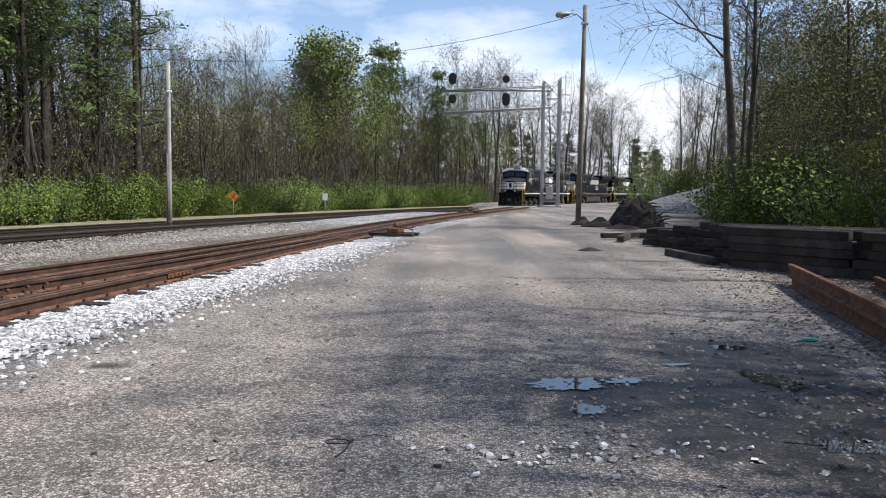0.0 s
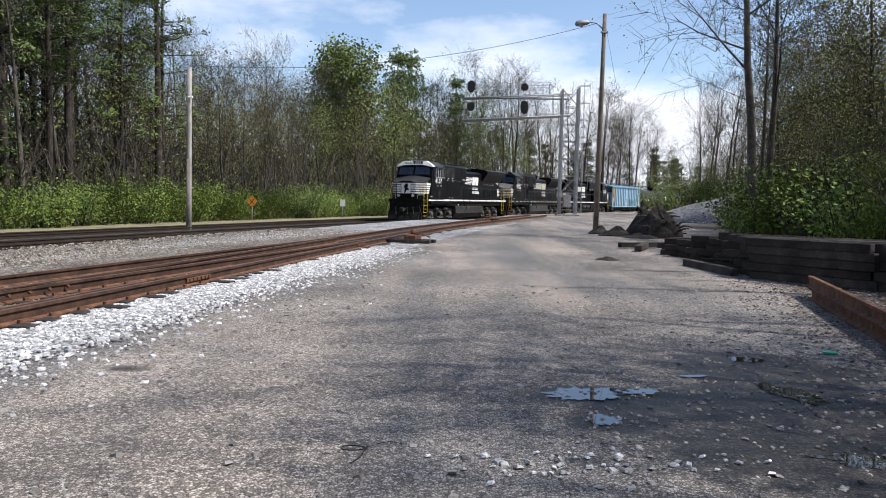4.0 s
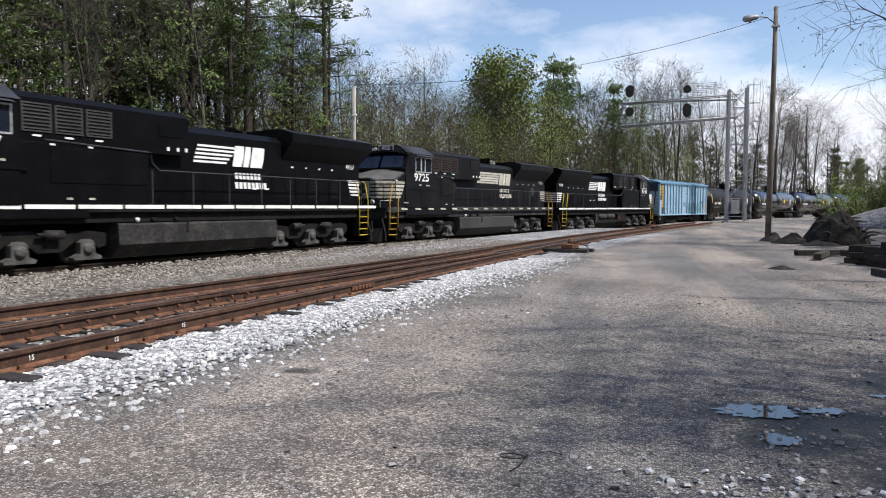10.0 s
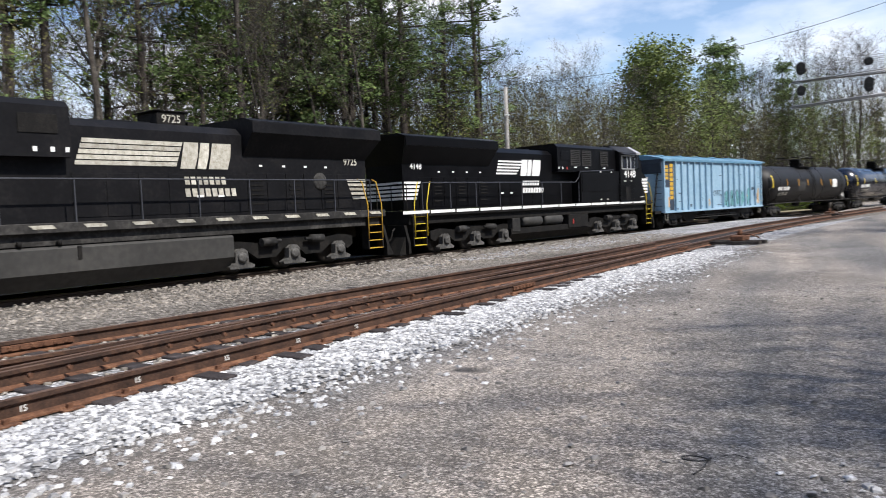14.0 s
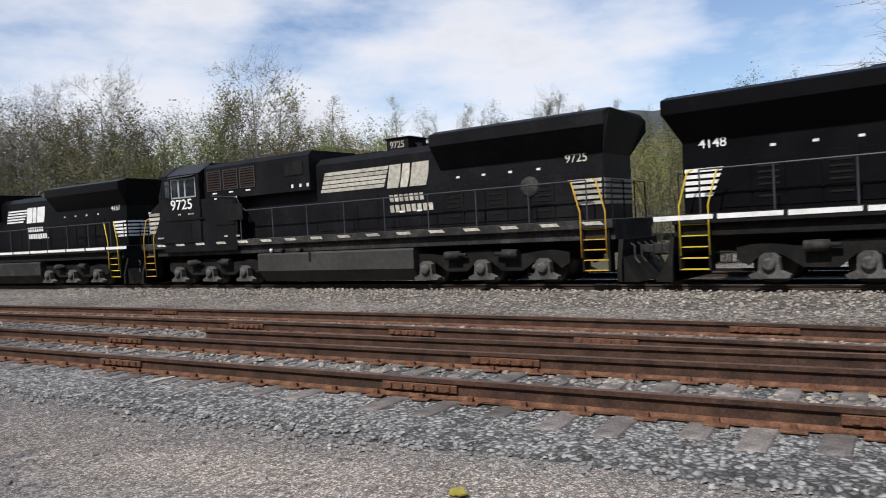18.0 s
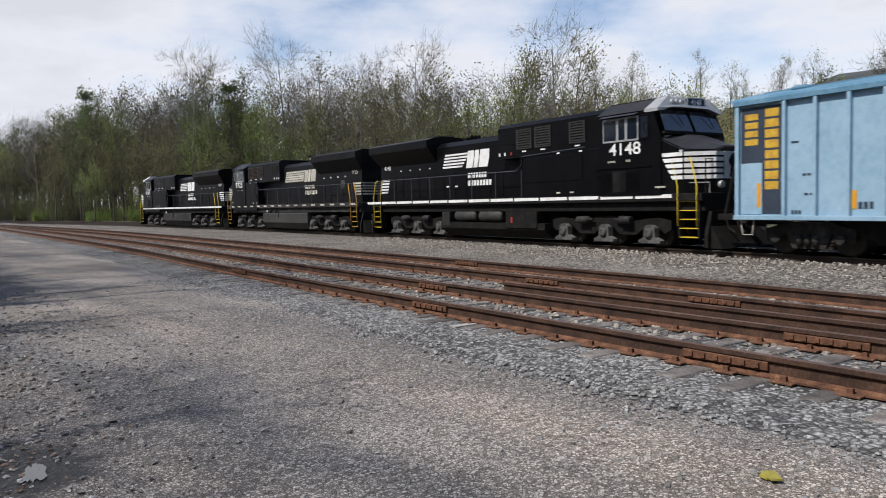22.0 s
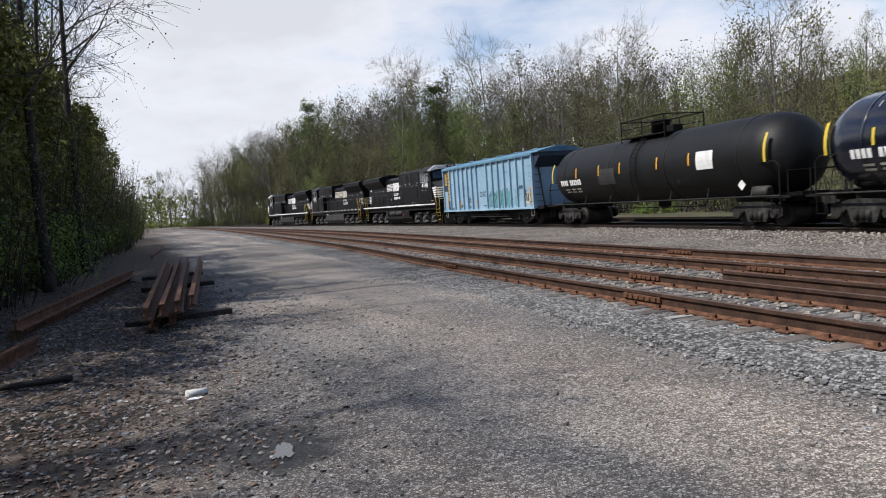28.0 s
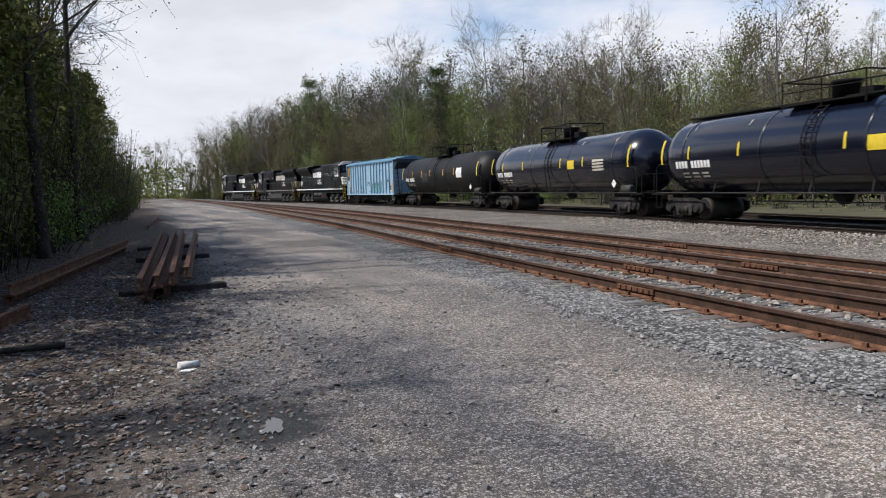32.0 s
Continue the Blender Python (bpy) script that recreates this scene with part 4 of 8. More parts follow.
# undergrowth: saplings and leaves filling the woods between the trees
def saplings(name, spots, heights, label):
    """Many thin crooked stems with long bent side branches, joined."""
    v, f = [], []

    def limb(a, way, length, r, joints):
        q, w = Vector(a), Vector(way).normalized()
        pts = [q.copy()]
        for k in range(joints + 1):
            n = len(v)
            rk = r * (1 - 0.8 * k / joints)
            v.extend([(q.x + rk, q.y, q.z), (q.x - rk * 0.5, q.y + rk * 0.87, q.z), (q.x - rk * 0.5, q.y - rk * 0.87, q.z)])
            if k:
                for c in range(3):
                    f.append((n - 3 + c, n - 3 + (c + 1) % 3, n + (c + 1) % 3, n + c))
            w = (w + Vector((rnd.gauss(0, 0.2), rnd.gauss(0, 0.2), 0.08))).normalized()
            q = q + w * length / joints
            pts.append(q.copy())
        return pts, w
    for (x, y), h in zip(spots, heights):
        pts, w = limb((x, y, ground_z(x, y) - 0.1), (rnd.gauss(0, 0.2), rnd.gauss(0, 0.2), 1), h, 0.012 + 0.007 * h, 4)
        for k in range(7):
            t = rnd.uniform(0.8, 3.6)
            a = pts[int(t)].lerp(pts[int(t) + 1], t % 1)
            c = rnd.uniform(0, 6.28)
            limb(a, (math.cos(c), math.sin(c), rnd.uniform(0.1, 1.0)), h * rnd.uniform(0.16, 0.4) * (1.15 - t / 5), 0.007 + 0.0028 * h, 2)
    return tagged(mesh_ob(name, v, f, M_BARK), label, "undergrowth", kind="stuff")


def band(s0, s1, d0, d1, n):
    out = []
    for _ in range(n):
        x, y, _a = main_at(rnd.uniform(s0, s1), rnd.uniform(d0, d1))
        out.append((x, y))
    return out


sp = band(13, 130, -34, -13.5, 3400)
saplings("woodland_saplings", sp, [rnd.uniform(2.5, 9.0) for _ in sp], "dense bare saplings between the trees")
sp = band(-230, -26, -36, -14, 1500)
saplings("woodland_saplings", sp, [rnd.uniform(1.5, 4.5) for _ in sp], "dense bare saplings behind the departing train")
sp = band(112, 330, -34, -11, 3000) + band(120, 330, 11, 34, 2000)
saplings("woodland_saplings", sp, [rnd.uniform(3.0, 9.5) for _ in sp], "bare saplings along the far curve")
sp = []
while len(sp) < 1700:
    y = rnd.uniform(-110, 100)
    sp.append((edge_x(y) + 0.3 + abs(rnd.gauss(0, 4.5)), y))
saplings("woodland_saplings", sp, [rnd.uniform(1.5, 6.0) for _ in sp], "bare saplings and briars beside the yard")
sp = [(edge_x(y) + rnd.uniform(1.0, 26.0), y) for y in (rnd.uniform(72, 150) for _ in range(1500))]
saplings("woodland_saplings", sp, [rnd.uniform(3.5, 9.0) for _ in sp], "dense bare saplings past the stone heap")
low = [(x, y, ground_z(x, y) + abs(rnd.gauss(0, 1)) * 1.15) for x, y in band(10, 118, -16, -11.5, 60000)]
cards_ob("green_undergrowth", low, 0.085, M_BUSH, "bright green spring undergrowth along the woods", "undergrowth", rng)
mid = [(x, y, ground_z(x, y) + rnd.uniform(0.5, 7.5) * rnd.random()) for x, y in band(13, 130, -32, -14, 12000)]
cards_ob("woodland_leaves", mid, 0.075, M_LEAF, "scattered young leaves in the woods", "undergrowth", rng)
mid = [(x, y, ground_z(x, y) + rnd.uniform(0.2, 6.0) * rnd.random()) for x, y in band(-230, -26, -32, -13.5, 24000)]
cards_ob("woodland_leaves", mid, 0.085, M_THICK, "olive young leaves behind the departing train", "undergrowth", rng)
near = []
for _ in range(290000):
    y = rnd.uniform(-62, 58) if rnd.random() < 0.6 else rnd.uniform(-45, -10)
    h = rnd.random() ** 1.05 * (6.9 if y < -9 else 5.0 if y < 5 else 3.4)
    x = edge_x(y) + 0.5 + abs(rnd.gauss(0, 1.7)) - (0.11 * h if y < -9 else 0)
    if noise.noise((x * 0.5, y * 0.5, h * 0.55)) > (0.02 if h > 4 else -0.25):
        near.append((x, y, ground_z(0, y) + h))
cards_ob("edge_leaves", [q for q in near if q[1] >= -9], 0.062, M_EDGE, "olive-green leaves of the tangled yard edge", "undergrowth", rng)
cards_ob("edge_leaves", [q for q in near if q[1] < -9], 0.098, M_EDGE, "olive-green leaves of the tall thicket by the yard", "undergrowth", rng)
vines = [(x, y, z) for x, y, z in near if rnd.random() < 0.12]
cards_ob("edge_twigs", [(x + rnd.gauss(0, 0.5), y + rnd.gauss(0, 0.5), z) for x, y, z in vines], 0.5, M_BARK, "tangle of thin briar twigs at the yard edge", "undergrowth", rng, slim=0.018)


# canopies: haze of twigs and young leaves between the crowns
def canopy(spots, z0, z1, size, mat, label, lean=1.0, bunch=12):
    """Young leaves in sprays: small bunches of leaf cards at random heights over the given spots."""
    c = np.array([(x, y, ground_z(x, y) + z0 + (z1 - z0) * rnd.random() ** lean) for x, y in spots[: len(spots) // bunch * 2]])
    c = np.repeat(c, bunch // 2, axis=0)
    c += rng.normal(size=c.shape) * np.array((0.42, 0.42, 0.2)) * (size / 0.07) ** 0.5
    cards_ob("canopy_leaves", c, size, mat, label, "foliage", rng)


def twigs(spots, z0, z1, size, label):
    c = [(x, y, ground_z(x, y) + rnd.uniform(z0, z1)) for x, y in spots]
    cards_ob("canopy_twigs", c, size, M_BARK, label, "twigs", rng, slim=0.016, upright=0.0)


for s in np.arange(14, 62, 2.6):
    x, y, _ = main_at(s + rnd.uniform(-1, 1), rnd.choice((-17, -21.5, -26)) + rnd.uniform(-1.5, 1.5))
    grow(rnd.choice(("bare", "bare", "pine")) if s < 46 else "bare", x, y, 1.05)
canopy(band(8, 44, -32, -15, 16000), 2, 14, 0.08, M_LEAF, "fresh green leaves in the tall woods", 1.1, 60)
canopy(band(44, 100, -34, -15, 34000), 2, 12, 0.085, M_THICK, "yellow-olive young leaves in the tall woods", 1.1, 48)
canopy(band(40, 75, -40, -16, 20000), 3, 15, 0.075, M_BUD, "olive haze of buds in the tall woods", 0.9, 40)
sp = band(32, 140, -64, -33, 3000)
saplings("woodland_saplings", sp, [rnd.uniform(5.0, 14.0) for _ in sp], "dense tall saplings deep in the woods")
for s, d in ((11, -17), (16, -18.5), (21, -17), (26, -18), (31, -18), (35, -21), (39, -17), (43, -20.5), (37, -25), (27, -24)):
    x, y, _ = main_at(s, d)
    grow("pine", x, y, 1.0, 0, rnd.choice((0, 2, 3)))
twigs(band(34, 140, -64, -34, 7000), 0.5, 9, 0.9, "tangle of twigs deep in the woods")
twigs(band(13, 130, -36, -14, 6000), 1, 7, 0.8, "fine bare twigs of the tall woods")
canopy(band(60, 190, -40, -13, 12000), 2, 12, 0.1, M_BUD, "budding crowns along the curve", 1.4, 36)
canopy(band(-140, -40, -30, -15, 34000), 0.5, 7, 0.08, M_LEAF, "fresh yellow-green crowns behind the departing train", 1.5)
sp = band(-170, -30, -56, -34, 700)
saplings("woodland_saplings", sp, [rnd.uniform(4.0, 9.0) for _ in sp], "dense tall saplings behind the departing train")
twigs(band(-170, -30, -58, -30, 8000), 0.5, 7, 0.8, "tangle of twigs behind the departing train")
canopy(band(-240, -58, -36, -15, 36000), 1, 9.0, 0.09, M_THICK, "olive crowns behind the departing train", 1.9)
canopy(band(-260, -110, -46, -16, 30000), 2, 12, 0.13, M_BARK, "grey-brown crowns along the far line", 1.1)
canopy(band(-240, -40, -48, -18, 60000), 1, 9.0, 0.085, M_BUD, "pale budding crowns behind the departing train", 1.3, 40)
right = []
while len(right) < 60000:
    y = rnd.uniform(16, 62)
    right.append((edge_x(y) + 0.8 + abs(rnd.gauss(0, 4.0)), y))
canopy(right, 2.0, 13.5, 0.06, M_BUD, "yellow-green young leaves beside the yard", 1.0, 72)
canopy([(x + 0.6, y) for x, y in right[:24000]], 0.3, 9.0, 0.065, M_LEAF, "fresh green leaves beside the yard", 1.5, 60)
twigs(right[:3500], 0.5, 6, 0.6, "fine bare twigs beside the yard")
# the far end, where the train goes
for s in np.arange(-244, -420, -13.0):
    for d in (-24, -14, 13, 22):
        x, y, _ = main_at(s + rnd.uniform(-4, 4), d + rnd.uniform(-2, 2))
        grow("far", x, y, 1.15)
canopy(band(-430, -235, -45, -10, 16000), 0, 11, 0.4, M_THICK, "distant olive woods along the line", 1.4)
canopy(band(-430, -150, 11, 40, 14000), 0, 10, 0.4, M_THICK, "distant olive woods beside the line", 1.4)

# patterns that nothing copied are taken away
for kind, obs in KINDS.items():
    for i, ob in enumerate(obs):
        if (kind, i) not in used:
            for child in list(ob.children):
                bpy.data.objects.remove(child)
            bpy.data.objects.remove(ob)

# ---- the train ----
M_BLACK = material("black_paint", [(0.002, 0.002, 0.0024), (0.0035, 0.0035, 0.0042), (0.006, 0.006, 0.007)], 1.3, 0.4, 0, 0.04, 25, spec=0.1)
M_WORN = material("faded_black_paint", [(0.0035, 0.0035, 0.0042), (0.0062, 0.0062, 0.0072), (0.014, 0.0132, 0.0136)], 1.1, 0.55, 0, 0.06, 25, spec=0.14)
M_GRIME = material("grimy_steel", [(0.007, 0.0068, 0.0065), (0.018, 0.017, 0.016), (0.06, 0.057, 0.053)], 1.6, 0.8, 0.1, 0.15, 30, fine=9)
M_DUST = material("dusty_casting", [(0.02, 0.0195, 0.0185), (0.055, 0.053, 0.05), (0.12, 0.116, 0.11)], 2.2, 0.85, 0.0, 0.1, 30, fine=12)
M_UNDER = material("dark_underframe", [(0.003, 0.003, 0.003), (0.007, 0.0065, 0.006), (0.018, 0.016, 0.014)], 3.0, 0.8, 0.0, 0.3, 30, spec=0.2)
M_TANKGREY = material("dusty_tank_steel", [(0.022, 0.0215, 0.02), (0.034, 0.033, 0.031), (0.052, 0.05, 0.046)], 0.6, 0.7, 0.1, 0.05, 20)
# black paint made lighter and bluish: sky sheen and sunlight as colour
M_LITBLACK = material("lit_black_paint", [(0.02, 0.022, 0.028), (0.034, 0.037, 0.046), (0.055, 0.058, 0.068)], 1.5, 0.6)
# black raised to a grey that stands for sky sheen on upward faces
M_SHEENTOP = material("sky_sheen_black", [(0.012, 0.012, 0.014), (0.022, 0.022, 0.025), (0.036, 0.036, 0.04)], 1.5, 0.6)
M_DUSTTOP = material("dusty_nose_top", [(0.05, 0.049, 0.047), (0.085, 0.083, 0.08), (0.13, 0.127, 0.122)], 1.5, 0.75)
M_TRIM = material("white_paint", [(0.55, 0.55, 0.53), (0.74, 0.74, 0.72), (0.82, 0.82, 0.81)], 3.0, 0.6)
M_DIRTYTRIM = material("dirty_reflector", [(0.2, 0.18, 0.13), (0.4, 0.38, 0.32), (0.58, 0.56, 0.5)], 6.0, 0.6, vary=0.25)
M_YELLOW = material("yellow_paint", [(0.5, 0.36, 0.02), (0.68, 0.52, 0.04)], 6.0, 0.55)
M_OLDYELLOW = material("rusty_yellow_paint", [(0.3, 0.13, 0.03), (0.5, 0.3, 0.03), (0.6, 0.42, 0.04)], 6.0, 0.7)
M_GLASS = material("cab_glass", [(0.006, 0.009, 0.016), (0.012, 0.017, 0.03)], 1.0, 0.05, 0.0, spec=1.0, coat=0.6)
M_FRAME = material("window_alloy", [(0.38, 0.38, 0.37), (0.55, 0.55, 0.54)], 4.0, 0.45, 0.5)
M_WHEEL = material("wheel_steel", [(0.02, 0.018, 0.016), (0.05, 0.043, 0.038)], 3.0, 0.6, 0.4)
M_REDBROWN = material("rust_red_louvre", [(0.022, 0.011, 0.009), (0.05, 0.024, 0.018)], 4.0, 0.8)
M_RED = material("red_paint", [(0.22, 0.02, 0.016), (0.32, 0.03, 0.025)], 4.0, 0.6)
M_BLUE = material("pale_blue_paint", [(0.19, 0.315, 0.42), (0.25, 0.385, 0.49), (0.31, 0.44, 0.55)], 0.7, 0.55, 0, 0.06, 10)
M_BLUEDARK = material("blue_roof_paint", [(0.05, 0.14, 0.21), (0.09, 0.2, 0.29), (0.16, 0.28, 0.37)], 1.2, 0.6)
M_NAVY = material("navy_panel", [(0.02, 0.03, 0.045), (0.035, 0.05, 0.075)], 2.0, 0.6)
M_AMBER = material("amber_reflector", [(0.5, 0.22, 0.02), (0.72, 0.38, 0.03)], 5.0, 0.4)
M_TEAL = material("teal_spray_paint", [(0.09, 0.26, 0.28), (0.14, 0.33, 0.35)], 3.0, 0.7)
M_INK = material("dark_spray_paint", [(0.015, 0.03, 0.05), (0.03, 0.05, 0.075)], 3.0, 0.7)



def lettering(name, text, height, mat, parent, at, facing=1, width=None):
    """Painted characters on a side (facing 1: towards +y, -1: towards -y, 0: towards +x), centred at a place."""
    cu = bpy.data.curves.new(name, "FONT")
    cu.body, cu.size, cu.align_x, cu.align_y, cu.extrude, cu.offset = text, height * 1.38, "CENTER", "CENTER", 0.003, 0.012 * height
    tmp = bpy.data.objects.new(name, cu)
    me = bpy.data.meshes.new_from_object(tmp)
    bpy.data.objects.remove(tmp)
    me.materials.append(mat)
    me.name = name
    ob = new(name, me)
    ob.parent = parent
    rz = {1: math.pi, -1: 0.0, 0: math.pi / 2}[facing]
    ob.matrix_basis = Matrix.Translation(at) @ Matrix.Rotation(rz, 4, "Z") @ Matrix.Rotation(math.pi / 2, 4, "X")
    if width:
        k = width / max(0.01, ob.dimensions.x)
        ob.scale = (k, 1, 1)
    return ob


def slab(parent, name, pts, y, mat, label="", depth=0.006):
    """A thin painted patch on the side at y: an outline of (x, z)."""
    bm = bmesh.new()
    prism(bm, pts, min(y, y + math.copysign(depth, y)), max(y, y + math.copysign(depth, y)), 1)
    return part(name, bm, mat, parent, label)


def bars(parent, x0, x1, z0, z1, y, mat, n, lean=0.0, name="letter_bar", label=""):
    """Unreadable or brand lettering as a row of plain bars."""
    w = (x1 - x0) / n
    for i in range(n):
        bm = bmesh.new()
        a, b = x0 + (i + 0.12) * w, x0 + (i + 0.84) * w
        prism(bm, [(a, z0), (b, z0), (b + lean, z1), (a + lean, z1)], min(y, y + math.copysign(0.005, y)), max(y, y + math.copysign(0.005, y)), 1)
        part(name, bm, mat, parent, label)


def wheel_mesh():
    bm = bmesh.new()
    lathe(bm, [(0, 0.44), (0.02, 0.5), (0.18, 0.5), (0.2, 0.46), (0.86, 0.46), (0.88, 0.5), (0.98, 0.5), (1.0, 0.44)], (0, -0.79, 0), (0, 0.79, 0), 20)
    return bm


def three_axle_truck(car, X, name="truck"):
    """A six-wheel locomotive truck with cast frames, axle boxes, springs and brake gear."""
    bm = bmesh.new()
    for s in (-1, 1):
        y0, y1 = s * 0.98, s * 1.16
        lo, hi = min(y0, y1), max(y0, y1)
        prism(bm, [(-2.75, 0.62), (-2.5, 0.48), (-2.2, 0.72), (-1.75, 0.72), (-1.3, 0.42), (-0.6, 0.42), (-0.25, 0.7), (0.25, 0.7), (0.6, 0.42), (1.3, 0.42), (1.75, 0.72), (2.2, 0.72), (2.5, 0.48), (2.75, 0.62), (2.75, 0.9), (2.2, 1.0), (1.2, 0.88), (0.4, 1.02), (-0.4, 1.02), (-1.2, 0.88), (-2.2, 1.0), (-2.75, 0.9)], lo, hi, 1)
    tr = part(name, bm, M_UNDER, car, "dark cast steel locomotive truck")
    tr.location = (X, 0, 0)
    for k in (-1, 0, 1):
        w = part("wheelset", wheel_mesh(), M_WHEEL, tr)
        w.location = (k * 2.0, 0, 0.51)
        for s in (-1, 1):
            bm = bmesh.new()
            y0, y1 = sorted((s * 1.12, s * 1.33))
            prism(bm, [(-0.42, 0.18), (0.42, 0.18), (0.46, 0.26), (0.24, 0.36), (0.22, 0.66), (0.1, 0.76), (-0.1, 0.76), (-0.22, 0.66), (-0.24, 0.36), (-0.46, 0.26)], y0, y1, 1)
            lathe(bm, [(0, 0.17), (0.8, 0.15), (1, 0.1)], (0, s * 1.3, 0.5), (0, s * 1.42, 0.5), 10)
            b = part("axle_box", bm, M_DUST, tr, "dusty grey axle box")
            b.location = (k * 2.0, 0, 0)
    for k in (-1, 1):
        for s in (-1, 1):
            bm = bmesh.new()
            lathe(bm, [(0, 0.05), (0.3, 0.06), (0.32, 0.13), (1, 0.13)], (k * 0.5, s * 1.3, 0.92), (k * 1.25, s * 1.3, 0.9), 10)
            part("brake_cylinder", bm, M_GRIME, tr)
    return tr


def steps_at(car, u_dir, X0, side, rail_mat, tread_mat):
    """A corner stairway: stringers, treads with painted edges, and two bent grab rails. u_dir: +1 at the front end."""
    y = side * 1.45
    bm = bmesh.new()
    for dx in (0.0, 0.72):
        x = X0 - u_dir * dx
        prism(bm, [(x - 0.03, 0.38), (x + 0.03, 0.38), (x + 0.03, 1.7), (x - 0.03, 1.7)], min(y, y - side * 0.3), max(y, y - side * 0.3), 1)
    st = part("stairs", bm, M_UNDER, car)
    for i in range(5):
        z = 0.4 + i * 0.27
        part("tread", boxes(((min(X0, X0 - u_dir * 0.7), min(y, y - side * 0.3), z), (max(X0, X0 - u_dir * 0.7), max(y, y - side * 0.3), z + 0.022))), tread_mat, st)
    for dx, lean in ((0.04, 0.22), (0.74, 0.22)):
        bm = bmesh.new()
        x = X0 - u_dir * dx
        yy = y + side * 0.04
        tube(bm, [(x, yy, 0.75), (x, yy, 1.95), (x - u_dir * lean, yy - side * 0.02, 2.72), (x - u_dir * (lean + 0.12), yy - side * 0.1, 2.8)], 0.022, 6)
        part("grab_rail", bm, rail_mat, car, "bent yellow grab rail")


def locomotive(number, style, label):
    """A six-axle wide-cab freight locomotive, front towards +x, rail head at z 0. u runs from the front coupler back."""
    car = thing("locomotive", label=label, category="locomotive", group="train of locomotives and cars")
    old, third = style == "old", style == "third"
    stretch = 1.0
    X = lambda u: (11.15 - u) * stretch  # noqa: E731
    # where the upper hood ends and the radiator section begins and ends
    HOOD, R0, RE = (10.6, 15.85, 21.1) if old else (10.8, 15.9, 21.35)
    PAINT = M_WORN if old else M_BLACK
    TRIM = M_DIRTYTRIM if old else M_TRIM
    RAILY = M_OLDYELLOW if old else M_YELLOW
    part("underframe", boxes(((X(21.5), -1.35, 1.2), (X(0.8), 1.35, 1.72)), ((X(21.5), -1.5, 1.5), (X(0.8), 1.5, 1.74)), ((X(14.9), -0.9, 0.5), (X(7.6), 0.9, 1.25)), bevel=0.015), M_UNDER if not old else M_GRIME, car)
    if old or not third:
        for y0, y1 in ((1.36, 1.505), (-1.505, -1.36)):
            part("side_skirt", boxes(((X(6.9), y0, 1.36), (X(2.4), y1, 1.74))), PAINT, car)
    # painted edge of the walkway
    u = 1.9
    k = 0
    while u < 21.0:
        w = 0.62 if old else 1.45
        for s in (-1, 1):
            y = s * 1.507
            if old:
                slab(car, "sill_stripe", [(X(u + w), 1.6), (X(u + 0.1), 1.6), (X(u), 1.69), (X(u + w - 0.1), 1.69)], y, TRIM)
            else:
                slab(car, "sill_stripe", [(X(u + w), 1.6), (X(u), 1.61), (X(u), 1.72), (X(u + w), 1.72)], y, TRIM)
        u += 1.25 if old else 1.55
        k += 1
    # plough, coupler, hoses at both ends
    for d, x in ((1, X(0.75)), (-1, X(21.55))):
        bm = bmesh.new()
        prism(bm, [(-1.45, 0.12), (1.45, 0.12), (1.45, 0.5), (1.25, 1.2), (-1.25, 1.2), (-1.45, 0.5)], min(x, x + d * 0.12), max(x, x + d * 0.12), 0)
        prism(bm, [(x, 0.1), (x + d * 0.5, 0.1), (x + d * 0.15, 0.75), (x, 0.75)], -1.3, 1.3, 1)
        part("snow_plough", bm, M_UNDER, car)
        bm = bmesh.new()
        box(bm, (min(x, x + d * 0.62), -0.1, 0.78), (max(x, x + d * 0.62), 0.1, 1.0), 0.02)
        box(bm, (min(x + d * 0.5, x + d * 0.76), -0.17, 0.72), (max(x + d * 0.5, x + d * 0.76), 0.17, 1.04), 0.04)
        part("coupler", bm, M_GRIME, car)
        for k in range(4):
            y = -0.75 + k * 0.5
            bm = bmesh.new()
            tube(bm, [(x, y, 1.15), (x + d * 0.22, y, 1.0), (x + d * 0.26, y + 0.08, 0.7), (x + d * 0.4, y + 0.16, 0.55)], 0.03, 5)
            part("air_hose", bm, M_GRIME, car)
    for s in (-1, 1):
        steps_at(car, 1, X(0.95), s, RAILY, RAILY if not old else M_OLDYELLOW)
        steps_at(car, -1, X(21.35), s, RAILY, RAILY if not old else M_OLDYELLOW)
    # end rails across the platforms
    for d, x in ((1, X(0.9)), (-1, X(21.4))):
        for y0, y1 in ((-1.2, -0.4), (0.4, 1.2)):
            bm = bmesh.new()
            tube(bm, [(x, y0, 1.72), (x, y0, 2.75), (x, y1, 2.75), (x, y1, 1.72)], 0.02, 5)
            part("end_railing", bm, M_UNDER, car)
    C = lambda u: X(u - 0.25)  # noqa: E731
    # nose: flat face, slanting cheeks, a top that falls forwards and to both sides
    F = C(1.1)
    bm = bmesh.new()
    sec = [(F, 0.78, 1.7, 3.02, 3.14), (C(1.72), 1.46, 1.7, 3.06, 3.3), (C(2.75), 1.52, 1.7, 3.52, 3.7)]
    rows = []
    for x, hw, z0, z1, z2 in sec:
        rows.append([bm.verts.new(v) for v in ((x, -hw, z0), (x, -hw, z1), (x, -0.35, z2), (x, 0.35, z2), (x, hw, z1), (x, hw, z0))])
    for a, b in zip(rows, rows[1:]):
        for i in range(6):
            bm.faces.new((a[i], b[i], b[(i + 1) % 6], a[(i + 1) % 6]))
    bm.faces.new(rows[0]), bm.faces.new(rows[-1][::-1])
    bmesh.ops.recalc_face_normals(bm, faces=bm.faces[:])
